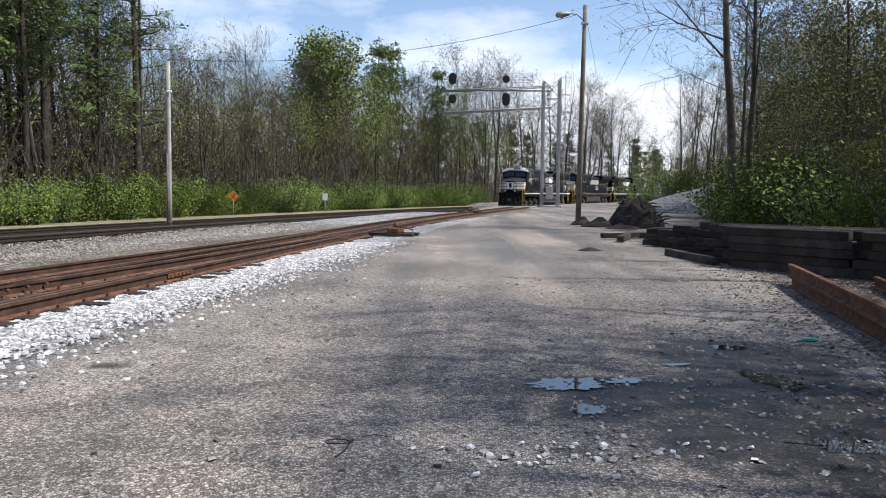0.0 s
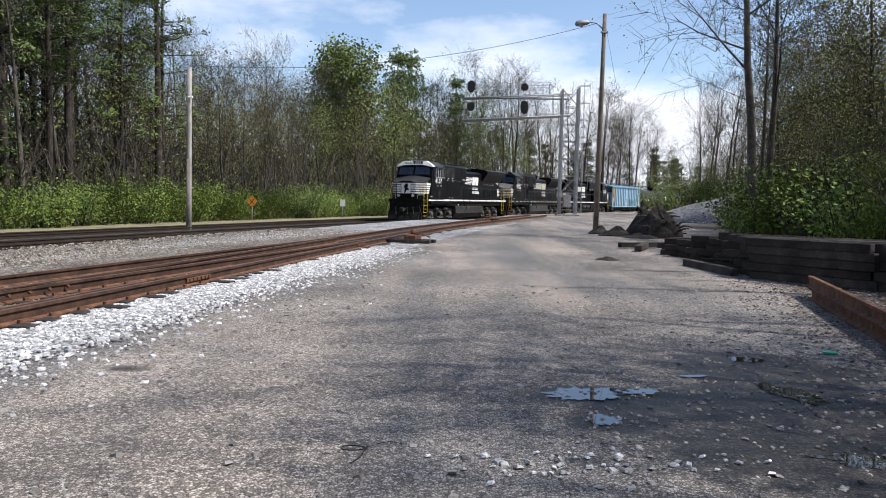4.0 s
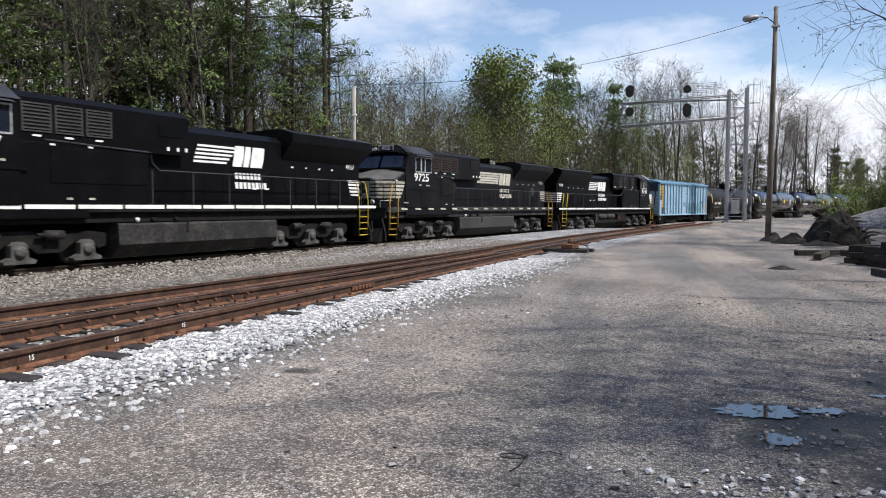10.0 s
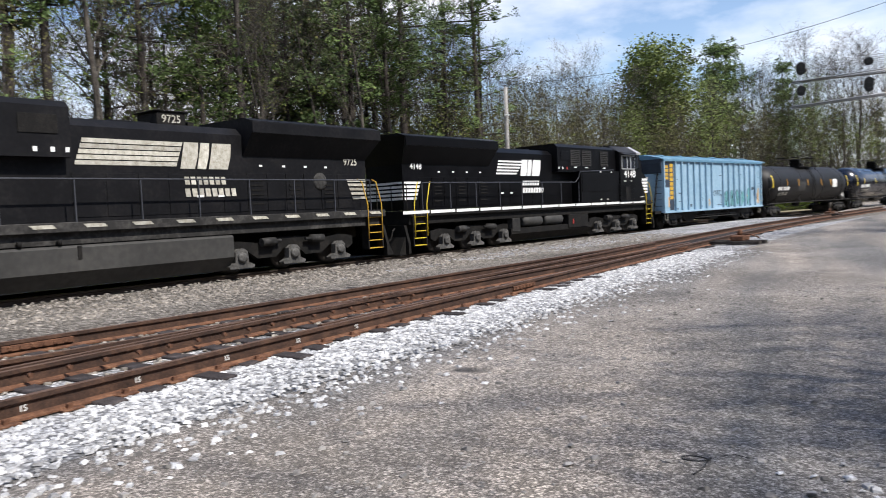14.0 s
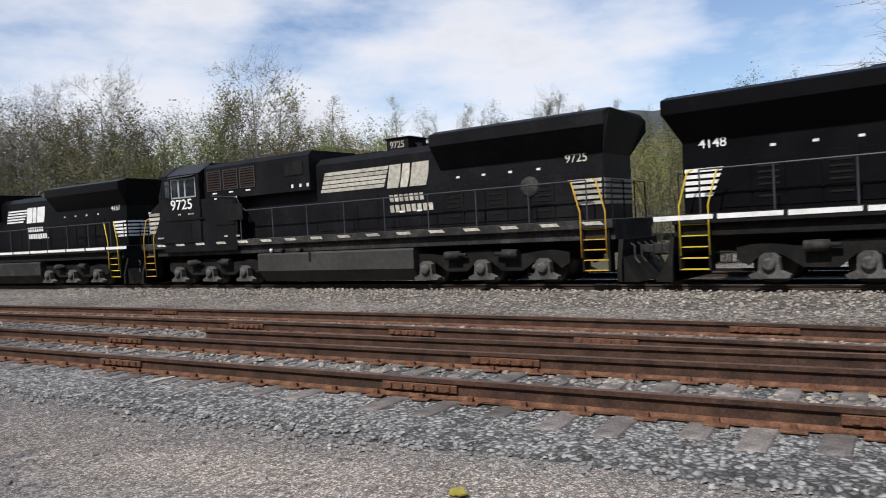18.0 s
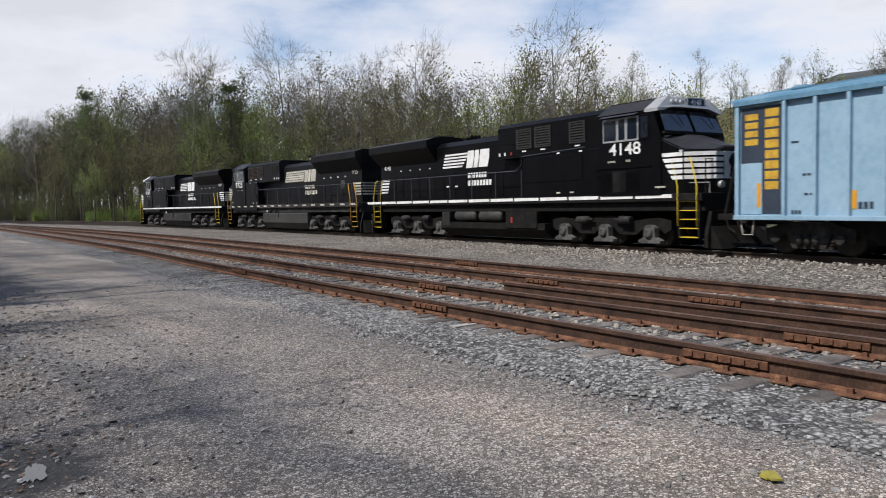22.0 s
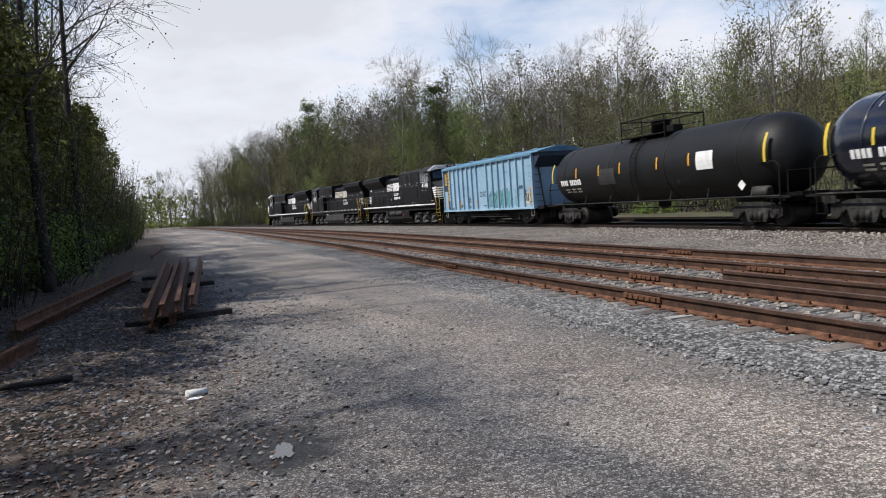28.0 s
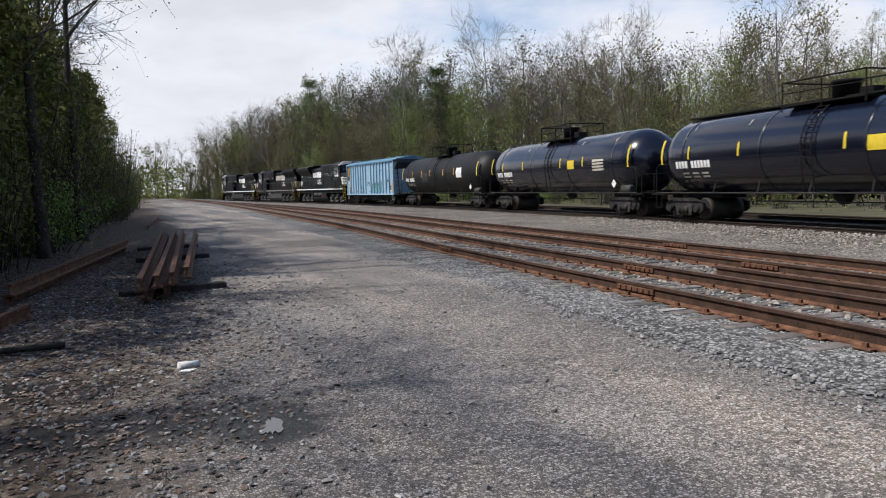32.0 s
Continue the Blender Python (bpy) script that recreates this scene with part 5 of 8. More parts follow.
    bmesh.ops.bevel(bm, geom=bm.edges[:], offset=0.035, segments=2, affect="EDGES")
    # faces looking up turn lighter: painted sky sheen, plus dust on the old one
    for f in bm.faces:
        f.normal_update()
        f.material_index = 1 if f.normal.z > 0.6 else 0
    nose = part("nose", bm, [PAINT, M_DUSTTOP if old else M_SHEENTOP], car)
    for i in range(5):
        z = 2.16 + i * 0.175
        back = 2.12 + i * 0.1
        for s in (-1, 1):
            slab(nose, "nose_stripe", [(C(back), z), (C(1.74), z), (C(1.74), z + 0.115), (C(back + 0.07), z + 0.115)], s * 1.5, TRIM)
            bm = bmesh.new()
            a, b = Vector((F, s * 0.8, z)), Vector((C(1.72), s * 1.47, z))
            off = Vector((0.022, s * 0.02, 0))
            vs = [bm.verts.new(p) for p in (a + off, b + off, b + off + Vector((0, 0, 0.115)), a + off + Vector((0, 0, 0.115)))]
            bm.faces.new(vs if s < 0 else vs[::-1])
            bmesh.ops.solidify(bm, geom=bm.faces[:], thickness=0.01)
            part("nose_stripe", bm, TRIM, nose)
        for y0, y1 in ((0.44, 0.78), (-0.78, -0.44)):
            part("nose_stripe", boxes(((F, y0, z), (F + 0.012, y1, z + 0.115))), TRIM, nose)
    part("nose_emblem", boxes(((F, -0.4, 2.16), (F + 0.012, 0.4, 2.98))), TRIM, nose, "white emblem panel")
    bm = bmesh.new()
    prism(bm, [(-0.16, 2.2), (-0.02, 2.22), (0.04, 2.42), (0.22, 2.4), (0.27, 2.52), (0.12, 2.62), (0.2, 2.82), (0.1, 2.95), (-0.06, 2.9), (-0.2, 2.7), (-0.1, 2.5)], F + 0.012, F + 0.02, 0)
    part("nose_mark", bm, M_UNDER, nose, "plain black mark on the white panel")
    part("nose_door", boxes(((F - 0.05, -0.4, 1.78), (F + 0.006, 0.4, 2.14)), bevel=0.01), PAINT, nose)
    for s in (-1, 1):
        bm = bmesh.new()
        lathe(bm, [(0, 0.1), (0.8, 0.12), (1, 0.1)], (F, s * 0.62, 1.98), (F + 0.12, s * 0.62, 1.98), 12)
        part("ditch_light", bm, M_FRAME, nose)
        part("class_light", boxes(((C(1.84), s * 1.5 - 0.03, 2.98), (C(1.74), s * 1.5 + 0.03, 3.04)), bevel=0.008), M_TRIM, nose)
        bm = bmesh.new()
        tube(bm, [(C(1.7), s * 1.4, 1.72), (C(1.7), s * 1.4, 2.05), (F - 0.1, s * 0.95, 2.05), (F - 0.1, s * 0.95, 1.72)], 0.02, 5)
        part("nose_grab", bm, M_FRAME, nose)
    # cab: upright sides with a window band, sloping roof edges, windscreen leaning back
    bm = bmesh.new()
    prof = [(-1.55, 1.7), (1.55, 1.7), (1.55, 3.6), (1.55, 4.36), (0.95, 4.74), (-0.95, 4.74), (-1.55, 4.36), (-1.55, 3.6)]
    prism(bm, prof, C(5.15), C(2.5), 0)
    for v in bm.verts:
        if v.co.x > C(2.7) and v.co.z > 3.9:
            v.co.x -= 0.34 if v.co.z < 4.5 else 0.5
    bmesh.ops.bevel(bm, geom=bm.edges[:], offset=0.025, segments=2, affect="EDGES")
    cab = part("cab", bm, PAINT, car)
    # roof brow over the windscreen, number board and headlights
    bm = bmesh.new()
    prism(bm, [(1.57, 4.3), (1.57, 4.4), (0.98, 4.78), (-0.98, 4.78), (-1.57, 4.4), (-1.57, 4.3), (-1.3, 4.34), (-0.85, 4.46), (0.85, 4.46), (1.3, 4.34)], C(3.15), C(2.62), 0)
    for v in bm.verts:
        if v.co.x > C(2.8) and v.co.z > 4.5:
            v.co.x -= 0.14
    part("roof_brow", bm, PAINT if old else M_FRAME if third else M_TRIM, cab)
    # roof slopes and awnings are greyed for the sky they reflect
    for s in (-1, 1):
        bm = bmesh.new()
        a = [bm.verts.new(v) for v in ((C(3.15), s * 1.58, 4.37), (C(5.2), s * 1.58, 4.37), (C(5.2), s * 0.96, 4.77), (C(3.15), s * 0.96, 4.77))]
        bm.faces.new(a)
        bmesh.ops.solidify(bm, geom=bm.faces[:], thickness=0.02)
        part("cab_roof", bm, M_LITBLACK if not third else M_SHEENTOP, cab)
    part("cab_roof", boxes(((C(5.2), -0.97, 4.75), (C(3.0), 0.97, 4.79)), bevel=0.01), M_LITBLACK if not third else PAINT, cab)
    nb = part("number_board", boxes(((C(2.9), -0.12, 4.5), (C(2.66), 0.72, 4.77)), bevel=0.02), M_INK, cab)
    part("board_frame", boxes(((C(2.66), -0.15, 4.47), (C(2.65), 0.75, 4.51)), ((C(2.66), -0.15, 4.76), (C(2.65), 0.75, 4.8)), ((C(2.66), -0.15, 4.51), (C(2.65), -0.11, 4.76)), ((C(2.66), 0.71, 4.51), (C(2.65), 0.75, 4.76))), M_FRAME, nb)
    lettering("board_number", number, 0.18, M_TRIM, nb, (C(2.655), 0.3, 4.635), 0)
    for y in (-0.78, -0.58, -0.36):
        bm = bmesh.new()
        lathe(bm, [(0, 0.08), (0.9, 0.1), (1, 0.08)], (C(2.85), y, 4.62), (C(2.66), y, 4.62), 12)
        part("roof_lamp", bm, M_FRAME, cab)
    # raked windscreen panes in a dark frame, wipers
    part("windscreen_frame", boxes(((C(2.6), -1.4, 3.6), (C(2.47), 1.4, 3.68)), bevel=0.01), M_UNDER, cab)
    for y0, y1 in ((0.07, 1.4), (-1.4, -0.07)):
        bm = bmesh.new()
        vs = [bm.verts.new(v) for v in ((C(2.47), y0, 3.69), (C(2.47), y1, 3.69), (C(2.8), y1 - (0.1 if y1 > 1 else 0), 4.36), (C(2.8), y0 + (0.1 if y0 < -1 else 0), 4.36))]
        bm.faces.new(vs)
        bmesh.ops.solidify(bm, geom=bm.faces[:], thickness=0.02)
        ws = part("windscreen", bm, M_GLASS, cab)
        bm = bmesh.new()
        tube(bm, [(C(2.66), (y0 + y1) / 2, 4.34), (C(2.5), (y0 + y1) / 2 + 0.25, 3.85)], 0.012, 4)
        part("wiper", bm, M_UNDER, ws)
    for s in (-1, 1):
        y = s * 1.552
        for a, b in ((3.02, 3.3), (3.45, 4.25), (4.35, 4.9)):
            fr = part("side_window", boxes(((C(b) - 0.05, min(y, y + s * 0.02), 3.46), (C(a) + 0.05, max(y, y + s * 0.02), 4.24)), bevel=0.008), M_FRAME if a > 3.1 else PAINT, cab)
            part("pane", boxes(((C(b), min(y, y + s * 0.026), 3.52), (C(a), max(y, y + s * 0.026), 4.18))), M_GLASS, fr)
        part("window_post", boxes(((C(3.96), min(y, y + s * 0.034), 3.5), (C(3.86), max(y, y + s * 0.034), 4.2))), M_FRAME, cab)
        bm = bmesh.new()
        a = [bm.verts.new(v) for v in ((C(3.4), y, 4.34), (C(4.95), y, 4.34), (C(4.95), y + s * 0.2, 4.26), (C(3.4), y + s * 0.2, 4.26))]
        bm.faces.new(a)
        bmesh.ops.solidify(bm, geom=bm.faces[:], thickness=0.02)
        part("awning", bm, M_LITBLACK, cab)
        bm = bmesh.new()
        tube(bm, [(C(3.2), y + s * 0.02, 3.5), (C(3.15), y + s * 0.28, 3.55), (C(3.15), y + s * 0.28, 3.95), (C(3.2), y + s * 0.02, 4.0)], 0.016, 4)
        part("mirror_bracket", bm, M_UNDER, cab)
        lettering("cab_number", number, 0.4, M_TRIM, cab, (C(4.0), s * 1.554, 3.2), s, 1.35)
        bars(cab, C(4.75), C(4.4), 2.8, 2.86, s * 1.553, M_DIRTYTRIM, 5)
        bars(cab, C(3.95), C(3.75), 2.8, 2.87, s * 1.553, M_DIRTYTRIM, 2)
        part("cab_door", boxes(((C(4.55), min(y, y + s * 0.014), 1.82), (C(3.95), max(y, y + s * 0.014), 2.5)), bevel=0.005), M_UNDER if not old else PAINT, cab)
        part("belt_rail", boxes(((C(5.35), min(y, y + s * 0.03), 2.6), (C(2.9), max(y, y + s * 0.03), 2.65))), PAINT, cab)
        part("notice", boxes(((C(2.75), min(y, y + s * 0.015), 1.92), (C(2.35), max(y, y + s * 0.015), 1.98))), M_DIRTYTRIM, cab)
        if third:
            for a in (3.4, 4.5):
                for q in range(9):
                    part("louvre", boxes(((C(a + 0.8), min(y, y + s * 0.02), 1.86 + q * 0.07), (C(a), max(y, y + s * 0.02), 1.89 + q * 0.07))), PAINT, cab)
    # flush equipment box behind the cab, upper grid box with louvres
    flush = 6.95 if old else 9.0
    box_ = part("equipment_box", boxes(((X(flush), -1.5, 1.72), (X(4.9), 1.5, 3.35)), bevel=0.02), PAINT, car)
    for s in (-1, 1):
        y = s * 1.502
        part("access_door", boxes(((X(flush - 0.12), min(y, y + s * 0.02), 2.3), (X(5.75), max(y, y + s * 0.02), 3.22)), bevel=0.006), PAINT, box_)
        if old:
            part("access_door", boxes(((X(7.3), min(y, y + s * 0.03), 2.45), (X(6.5), max(y, y + s * 0.03), 3.05)), bevel=0.006), M_UNDER, box_)
        for uu in (5.75, 6.9):
            part("notice", boxes(((X(uu + 0.14), min(y, y + s * 0.025), 3.28), (X(uu), max(y, y + s * 0.025), 3.33))), M_TRIM, box_)
        for uu in (6.2, 6.9):
            part("notice", boxes(((X(uu + 0.18), min(y, y + s * 0.02), 1.85), (X(uu), max(y, y + s * 0.02), 1.91))), M_DIRTYTRIM, box_)
    bm = bmesh.new()
    prism(bm, [(-1.3, 3.3), (1.3, 3.3), (1.3, 4.5), (1.12, 4.66), (-1.12, 4.66), (-1.3, 4.5)], X(HOOD), X(4.9), 0)
    box(bm, (X(HOOD), -0.98, 1.75), (X(5.6), 0.98, 3.35))
    grid = part("upper_hood", bm, PAINT, car)
    for s in (-1, 1):
        y = s * 1.302
        spots = ((5.1, 5.95), (6.05, 6.9), (7.0, 7.85)) if not third else ((5.8, 6.6), (7.6, 8.5), (8.7, 9.6))
        for a, b in spots:
            g = part("grille", boxes(((X(b), min(y, y + s * 0.03), 3.62), (X(a), max(y, y + s * 0.03), 3.66)), ((X(b), min(y, y + s * 0.03), 4.34), (X(a), max(y, y + s * 0.03), 4.38)), ((X(b), min(y, y + s * 0.03), 3.66), (X(b) + 0.05, max(y, y + s * 0.03), 4.34)), ((X(a) - 0.05, min(y, y + s * 0.03), 3.66), (X(a), max(y, y + s * 0.03), 4.34))), M_TANKGREY, grid)
            part("grille_back", boxes(((X(b) + 0.05, min(y, y + s * 0.006), 3.66), (X(a) - 0.05, max(y, y + s * 0.006), 4.34))), M_UNDER, g)
            for q in range(7):
                part("louvre", boxes(((X(b) + 0.05, min(y, y + s * 0.028), 3.69 + q * 0.095), (X(a) - 0.05, max(y, y + s * 0.028), 3.73 + q * 0.095))), M_REDBROWN if old else M_TANKGREY, g)
            part("notice", boxes(((X((a + b) / 2 + 0.12), min(y, y + s * 0.02), 3.5), (X((a + b) / 2 - 0.12), max(y, y + s * 0.02), 3.55))), M_TRIM, grid)
        part("hood_hatch", boxes(((X(HOOD - 0.3), min(y, y + s * 0.02), 3.85), (X(HOOD - 1.2), max(y, y + s * 0.02), 4.3)), bevel=0.005), M_UNDER if old else PAINT, grid)
        for uu in (HOOD - 0.9, HOOD - 0.5, HOOD - 0.15):
            part("notice", boxes(((X(uu + 0.1), min(y, y + s * 0.012), 3.42), (X(uu), max(y, y + s * 0.012), 3.54))), M_TRIM if uu != HOOD - 0.9 or not third else M_RED, grid)
    # engine hood
    bm = bmesh.new()
    prism(bm, [(-0.98, 1.75), (0.98, 1.75), (0.98, 4.12), (0.72, 4.34), (-0.72, 4.34), (-0.98, 4.12)], X(R0), X(HOOD), 0)
    hood = part("engine_hood", bm, PAINT, car)
    for s in (-1, 1):
        y = s * 0.982
        for i in range(6):
            a = HOOD + 0.1 + i * 0.88
            part("hood_door", boxes(((X(a + 0.84), min(y, y + s * 0.014), 1.85), (X(a), max(y, y + s * 0.014), 2.95)), bevel=0.004), PAINT, hood)
        ya = y + s * 0.004
        # company sign as plain stripes and blocks
        l0 = HOOD + (0.2 if old else 0.5) if s > 0 else R0 - (0.2 if old else 0.5)
        fw = lambda d: X(l0 + d) if s > 0 else X(l0 - d)  # noqa: E731
        n_str, long_ = (5, 1.75) if not old else (5, 2.8)
        for i in range(n_str):
            z = 3.16 + i * (0.135 if not old else 0.14)
            sl = 0.05 * i
            e = 0.0 if old else 0.1 * (i - 2)
            pts = [(fw(sl), z), (fw(sl + long_ + e), z), (fw(sl + long_ + e + 0.04), z + (0.075 if not old else 0.11)), (fw(sl + 0.02), z + (0.075 if not old else 0.11))]
            slab(hood, "sign_stripe", pts, ya, M_TRIM if not old else M_DIRTYTRIM, "white painted stripe")
        b0 = long_ + 0.12
        for j, (q0, q1) in enumerate(((0.0, 0.5), (0.54, 0.86), (0.92, 1.6))):
            pts = [(fw(b0 + q0), 3.1), (fw(b0 + q1 - 0.04), 3.1), (fw(b0 + q1 + 0.08), 3.45), (fw(b0 + q1 + 0.12), 3.84), (fw(b0 + q0 + 0.16), 3.84), (fw(b0 + q0 + 0.08), 3.45)]
            slab(hood, "sign_block", pts, ya, M_TRIM if not old else M_DIRTYTRIM, "white painted sign block")
        bars(hood, fw(b0 + 0.1), fw(b0 + 1.5), 2.66, 2.88, ya + s * 0.014, TRIM if not old else M_DIRTYTRIM, 7, 0.03, name="letter_bar")
        bars(hood, fw(b0 + 0.1), fw(b0 + 1.85), 2.32, 2.55, ya + s * 0.014, TRIM if not old else M_DIRTYTRIM, 8, 0.03, name="letter_bar")
        for uu in (14.2, 14.9):
            part("notice", boxes(((X(uu + 0.2), min(ya, ya + s * 0.02), 2.3), (X(uu), max(ya, ya + s * 0.02), 2.36))), M_TRIM, hood)
    # radiator section with its overhanging wings
    bm = bmesh.new()
    prism(bm, [(-0.98, 1.75), (0.98, 1.75), (0.98, 3.5), (1.5, 4.18), (1.5, 4.52), (1.1, 4.64), (-1.1, 4.64), (-1.5, 4.52), (-1.5, 4.18), (-0.98, 3.5)], X(RE), X(R0), 0)
    for v in bm.verts:
        if v.co.z > 4.0 and v.co.x < X(RE - 0.5):
            v.co.x -= 0.3
    rad = part("radiator_section", bm, PAINT, car)
    for s in (-1, 1):
        part("radiator_edge", boxes(((X(RE + 0.3), s * 1.51 - 0.02, 4.16), (X(R0), s * 1.51 + 0.02, 4.5)), bevel=0.01), PAINT, rad)
    for s in (-1, 1):
        y = s * 0.982
        for i in range(6):
            a = R0 + 0.1 + i * 0.75
            d = part("hood_door", boxes(((X(a + 0.7), min(y, y + s * 0.02), 1.85), (X(a), max(y, y + s * 0.02), 3.0)), bevel=0.005), PAINT, rad)
            if i % 2 == 0:
                for q in range(6):
                    part("louvre", boxes(((X(a + 0.58), min(y + s * 0.02, y + s * 0.036), 2.05 + q * 0.14), (X(a + 0.12), max(y + s * 0.02, y + s * 0.036), 2.1 + q * 0.14))), M_UNDER, d)
        for i in range(4):
            part("notice", boxes(((X(R0 + 0.7 + i * 0.9), min(y, y + s * 0.012), 3.2), (X(R0 + 0.58 + i * 0.9), max(y, y + s * 0.012), 3.26))), M_TRIM, rad)
        lettering("rear_number", number, 0.24, M_TRIM if not old else M_DIRTYTRIM, rad, (X(RE - 0.75), s * 1.0, 3.42), s)
        for i in range(5):
            z = 2.15 + i * 0.15
            slab(rad, "rear_stripe", [(X(RE - 0.05), z), (X(RE - 0.7 - i * 0.06), z), (X(RE - 0.75 - i * 0.06), z + 0.09), (X(RE - 0.05), z + 0.09)], s * 1.006, TRIM)
        if old:
            bm = bmesh.new()
            lathe(bm, [(0, 0.3), (0.3, 0.3), (0.5, 0.22), (1, 0.1)], (X(18.9), y, 2.75), (X(18.9), y + s * 0.08, 2.75), 16)
            part("handbrake", bm, M_GRIME, rad)
    for i in range(5):
        z = 2.15 + i * 0.15
        part("rear_stripe", boxes(((X(RE) - 0.012, -0.95, z), (X(RE), 0.95, z + 0.09))), TRIM, rad)
    # stack, horn, roof clutter
    bm = boxes(((X(14.3), -0.5, 4.25), (X(13.4), 0.5, 4.72)), ((X(14.4), -0.55, 4.72), (X(13.3), 0.55, 4.76)), bevel=0.02) if old else boxes(((X(17.3), -0.45, 4.3), (X(16.5), 0.45, 4.78)), bevel=0.03)
    part("exhaust_stack", bm, M_UNDER, car)
    if old:
        for s in (-1, 1):
            lettering("stack_number", number, 0.22, M_DIRTYTRIM, car, (X(13.85), s * 0.504, 4.52), s)
    bm = bmesh.new()
    for k in range(3):
        tube(bm, [(X(14.6), -0.2 + k * 0.2, 4.5), (X(14.3), -0.2 + k * 0.2, 4.52), (X(14.15), -0.2 + k * 0.2, 4.53)], [0.03, 0.045, 0.1], 8)
    box(bm, (X(14.7), -0.3, 4.3), (X(14.5), 0.3, 4.5))
    part("horn", bm, M_UNDER, car)
    part("roof_hatch", boxes(((X(13.2), -0.5, 4.33), (X(12.0), 0.5, 4.4)), bevel=0.02), PAINT, car)
    part("roof_hatch", boxes(((X(15.5), -0.4, 4.33), (X(14.9), 0.4, 4.39)), bevel=0.02), PAINT, car)
    part("antenna_plate", boxes(((X(4.9), -0.3, 4.64), (X(4.2), 0.3, 4.7)), bevel=0.02), M_UNDER, cab)
    # walkway handrails, black ones coloured lighter as if the sun caught them
    for s in (-1, 1):
        y = s * 1.46
        u0 = flush + 0.15
        n = 9 if old else 8
        for i in range(n):
            uu = u0 + (20.8 - u0) * i / (n - 1)
            bm = bmesh.new()
            tube(bm, [(X(uu), y, 1.72), (X(uu), y, 2.78)], 0.022, 5)
            part("stanchion", bm, M_LITBLACK, car)
        bm = bmesh.new()
        tube(bm, [(X(20.8), y, 2.78), (X(u0 + 0.3), y, 2.78), (X(u0), y, 3.0), (X(u0 - 0.1), y * 1.04, 3.3), (X(5.6), y * 1.05, 3.42)], 0.022, 5)
        part("handrail", bm, M_LITBLACK, car)
    # tank or air reservoirs between the trucks
    if not third:
        bm = bmesh.new()
        prism(bm, [(-1.4, 1.18), (1.4, 1.18), (1.45, 1.12), (1.45, 0.55), (1.1, 0.16), (-1.1, 0.16), (-1.45, 0.55), (-1.45, 1.12)], X(15.0), X(7.9), 0)
        ft = part("fuel_tank", bm, M_TANKGREY if old else M_GRIME, car, "dusty grey fuel tank")
        for s in (-1, 1):
            y = s * 1.452
            part("tank_strap", boxes(((X(10.6), min(y, y + s * 0.02), 0.85), (X(10.5), max(y, y + s * 0.02), 1.17))), M_UNDER, ft)
            for uu in (8.6, 9.2, 10.1):
                bm = bmesh.new()
                lathe(bm, [(0, 0.05), (1, 0.06)], (X(uu), s * 1.42, 1.2), (X(uu), s * 1.42, 1.34), 8)
                part("filler_cap", bm, M_TRIM if uu == 8.6 else M_UNDER, ft)
    else:
        bm = bmesh.new()
        prism(bm, [(-1.4, 0.75), (1.3, 0.75), (1.3, 0.5), (1.0, 0.16), (-1.0, 0.16), (-1.4, 0.5)], X(15.0), X(7.9), 0)
        ft = part("fuel_tank", bm, M_UNDER, car)
        for s in (-1, 1):
            for a in (10.6, 12.4):
                bm = bmesh.new()
                lathe(bm, [(0, 0.12), (0.06, 0.24), (0.94, 0.24), (1, 0.12)], (X(a), s * 1.2, 1.02), (X(a + 1.55), s * 1.2, 1.02), 14)
                part("air_reservoir", bm, M_TANKGREY, car, "dusty grey air reservoir")
            part("battery_box", boxes(((X(10.2), min(s * 1.0, s * 1.45), 0.55), (X(8.3), max(s * 1.0, s * 1.45), 1.2)), bevel=0.02), M_UNDER, car)
            part("fire_tag", boxes(((X(9.85), min(s * 1.45, s * 1.47), 0.75), (X(9.74), max(s * 1.45, s * 1.47), 0.98))), M_RED, car)
            part("filter_box", boxes(((X(14.9), min(s * 1.1, s * 1.42), 0.6), (X(14.3), max(s * 1.1, s * 1.42), 1.2)), bevel=0.02), M_GRIME, car)
    # dark box added to fill the gap under the frame, standing in for shade
    part("shade_filler", boxes(((X(20.9), -0.55, 0.8), (X(1.4), 0.55, 1.62))), M_UNDER, car)
    three_axle_truck(car, X(4.95))
    three_axle_truck(car, X(17.35))
    return car


def freight_truck(car, x):
    """A four-wheel freight truck: cast side frames with windows, springs, bolster and wheelsets."""
    bm = bmesh.new()
    for s in (-1, 1):
        y0, y1 = sorted((s * 0.98, s * 1.12))
        prism(bm, [(-1.25, 0.42), (-1.0, 0.3), (-0.62, 0.62), (-0.45, 0.2), (0.45, 0.2), (0.62, 0.62), (1.0, 0.3), (1.25, 0.42), (1.25, 0.72), (0.55, 0.9), (-0.55, 0.9), (-1.25, 0.72)], y0, y1, 1)
        for k in (-0.22, 0.0, 0.22):
            lathe(bm, [(0, 0.09), (1, 0.09)], (k, s * 1.15, 0.28), (k, s * 1.15, 0.58), 8)
        for k in (-0.9, 0.9):
            lathe(bm, [(0, 0.15), (1, 0.12)], (k, s * 1.1, 0.46), (k, s * 1.24, 0.46), 10)
    box(bm, (-0.25, -1.1, 0.6), (0.25, 1.1, 0.85))
    tr = part("truck", bm, M_GRIME, car, "dark cast steel freight truck with dusty edges")
    tr.location = (x, 0, 0)
    for k in (-0.9, 0.9):
        w = part("wheelset", wheel_mesh(), M_WHEEL, tr)
        w.location, w.scale = (k, 0, 0.46), (0.9, 1, 0.9)


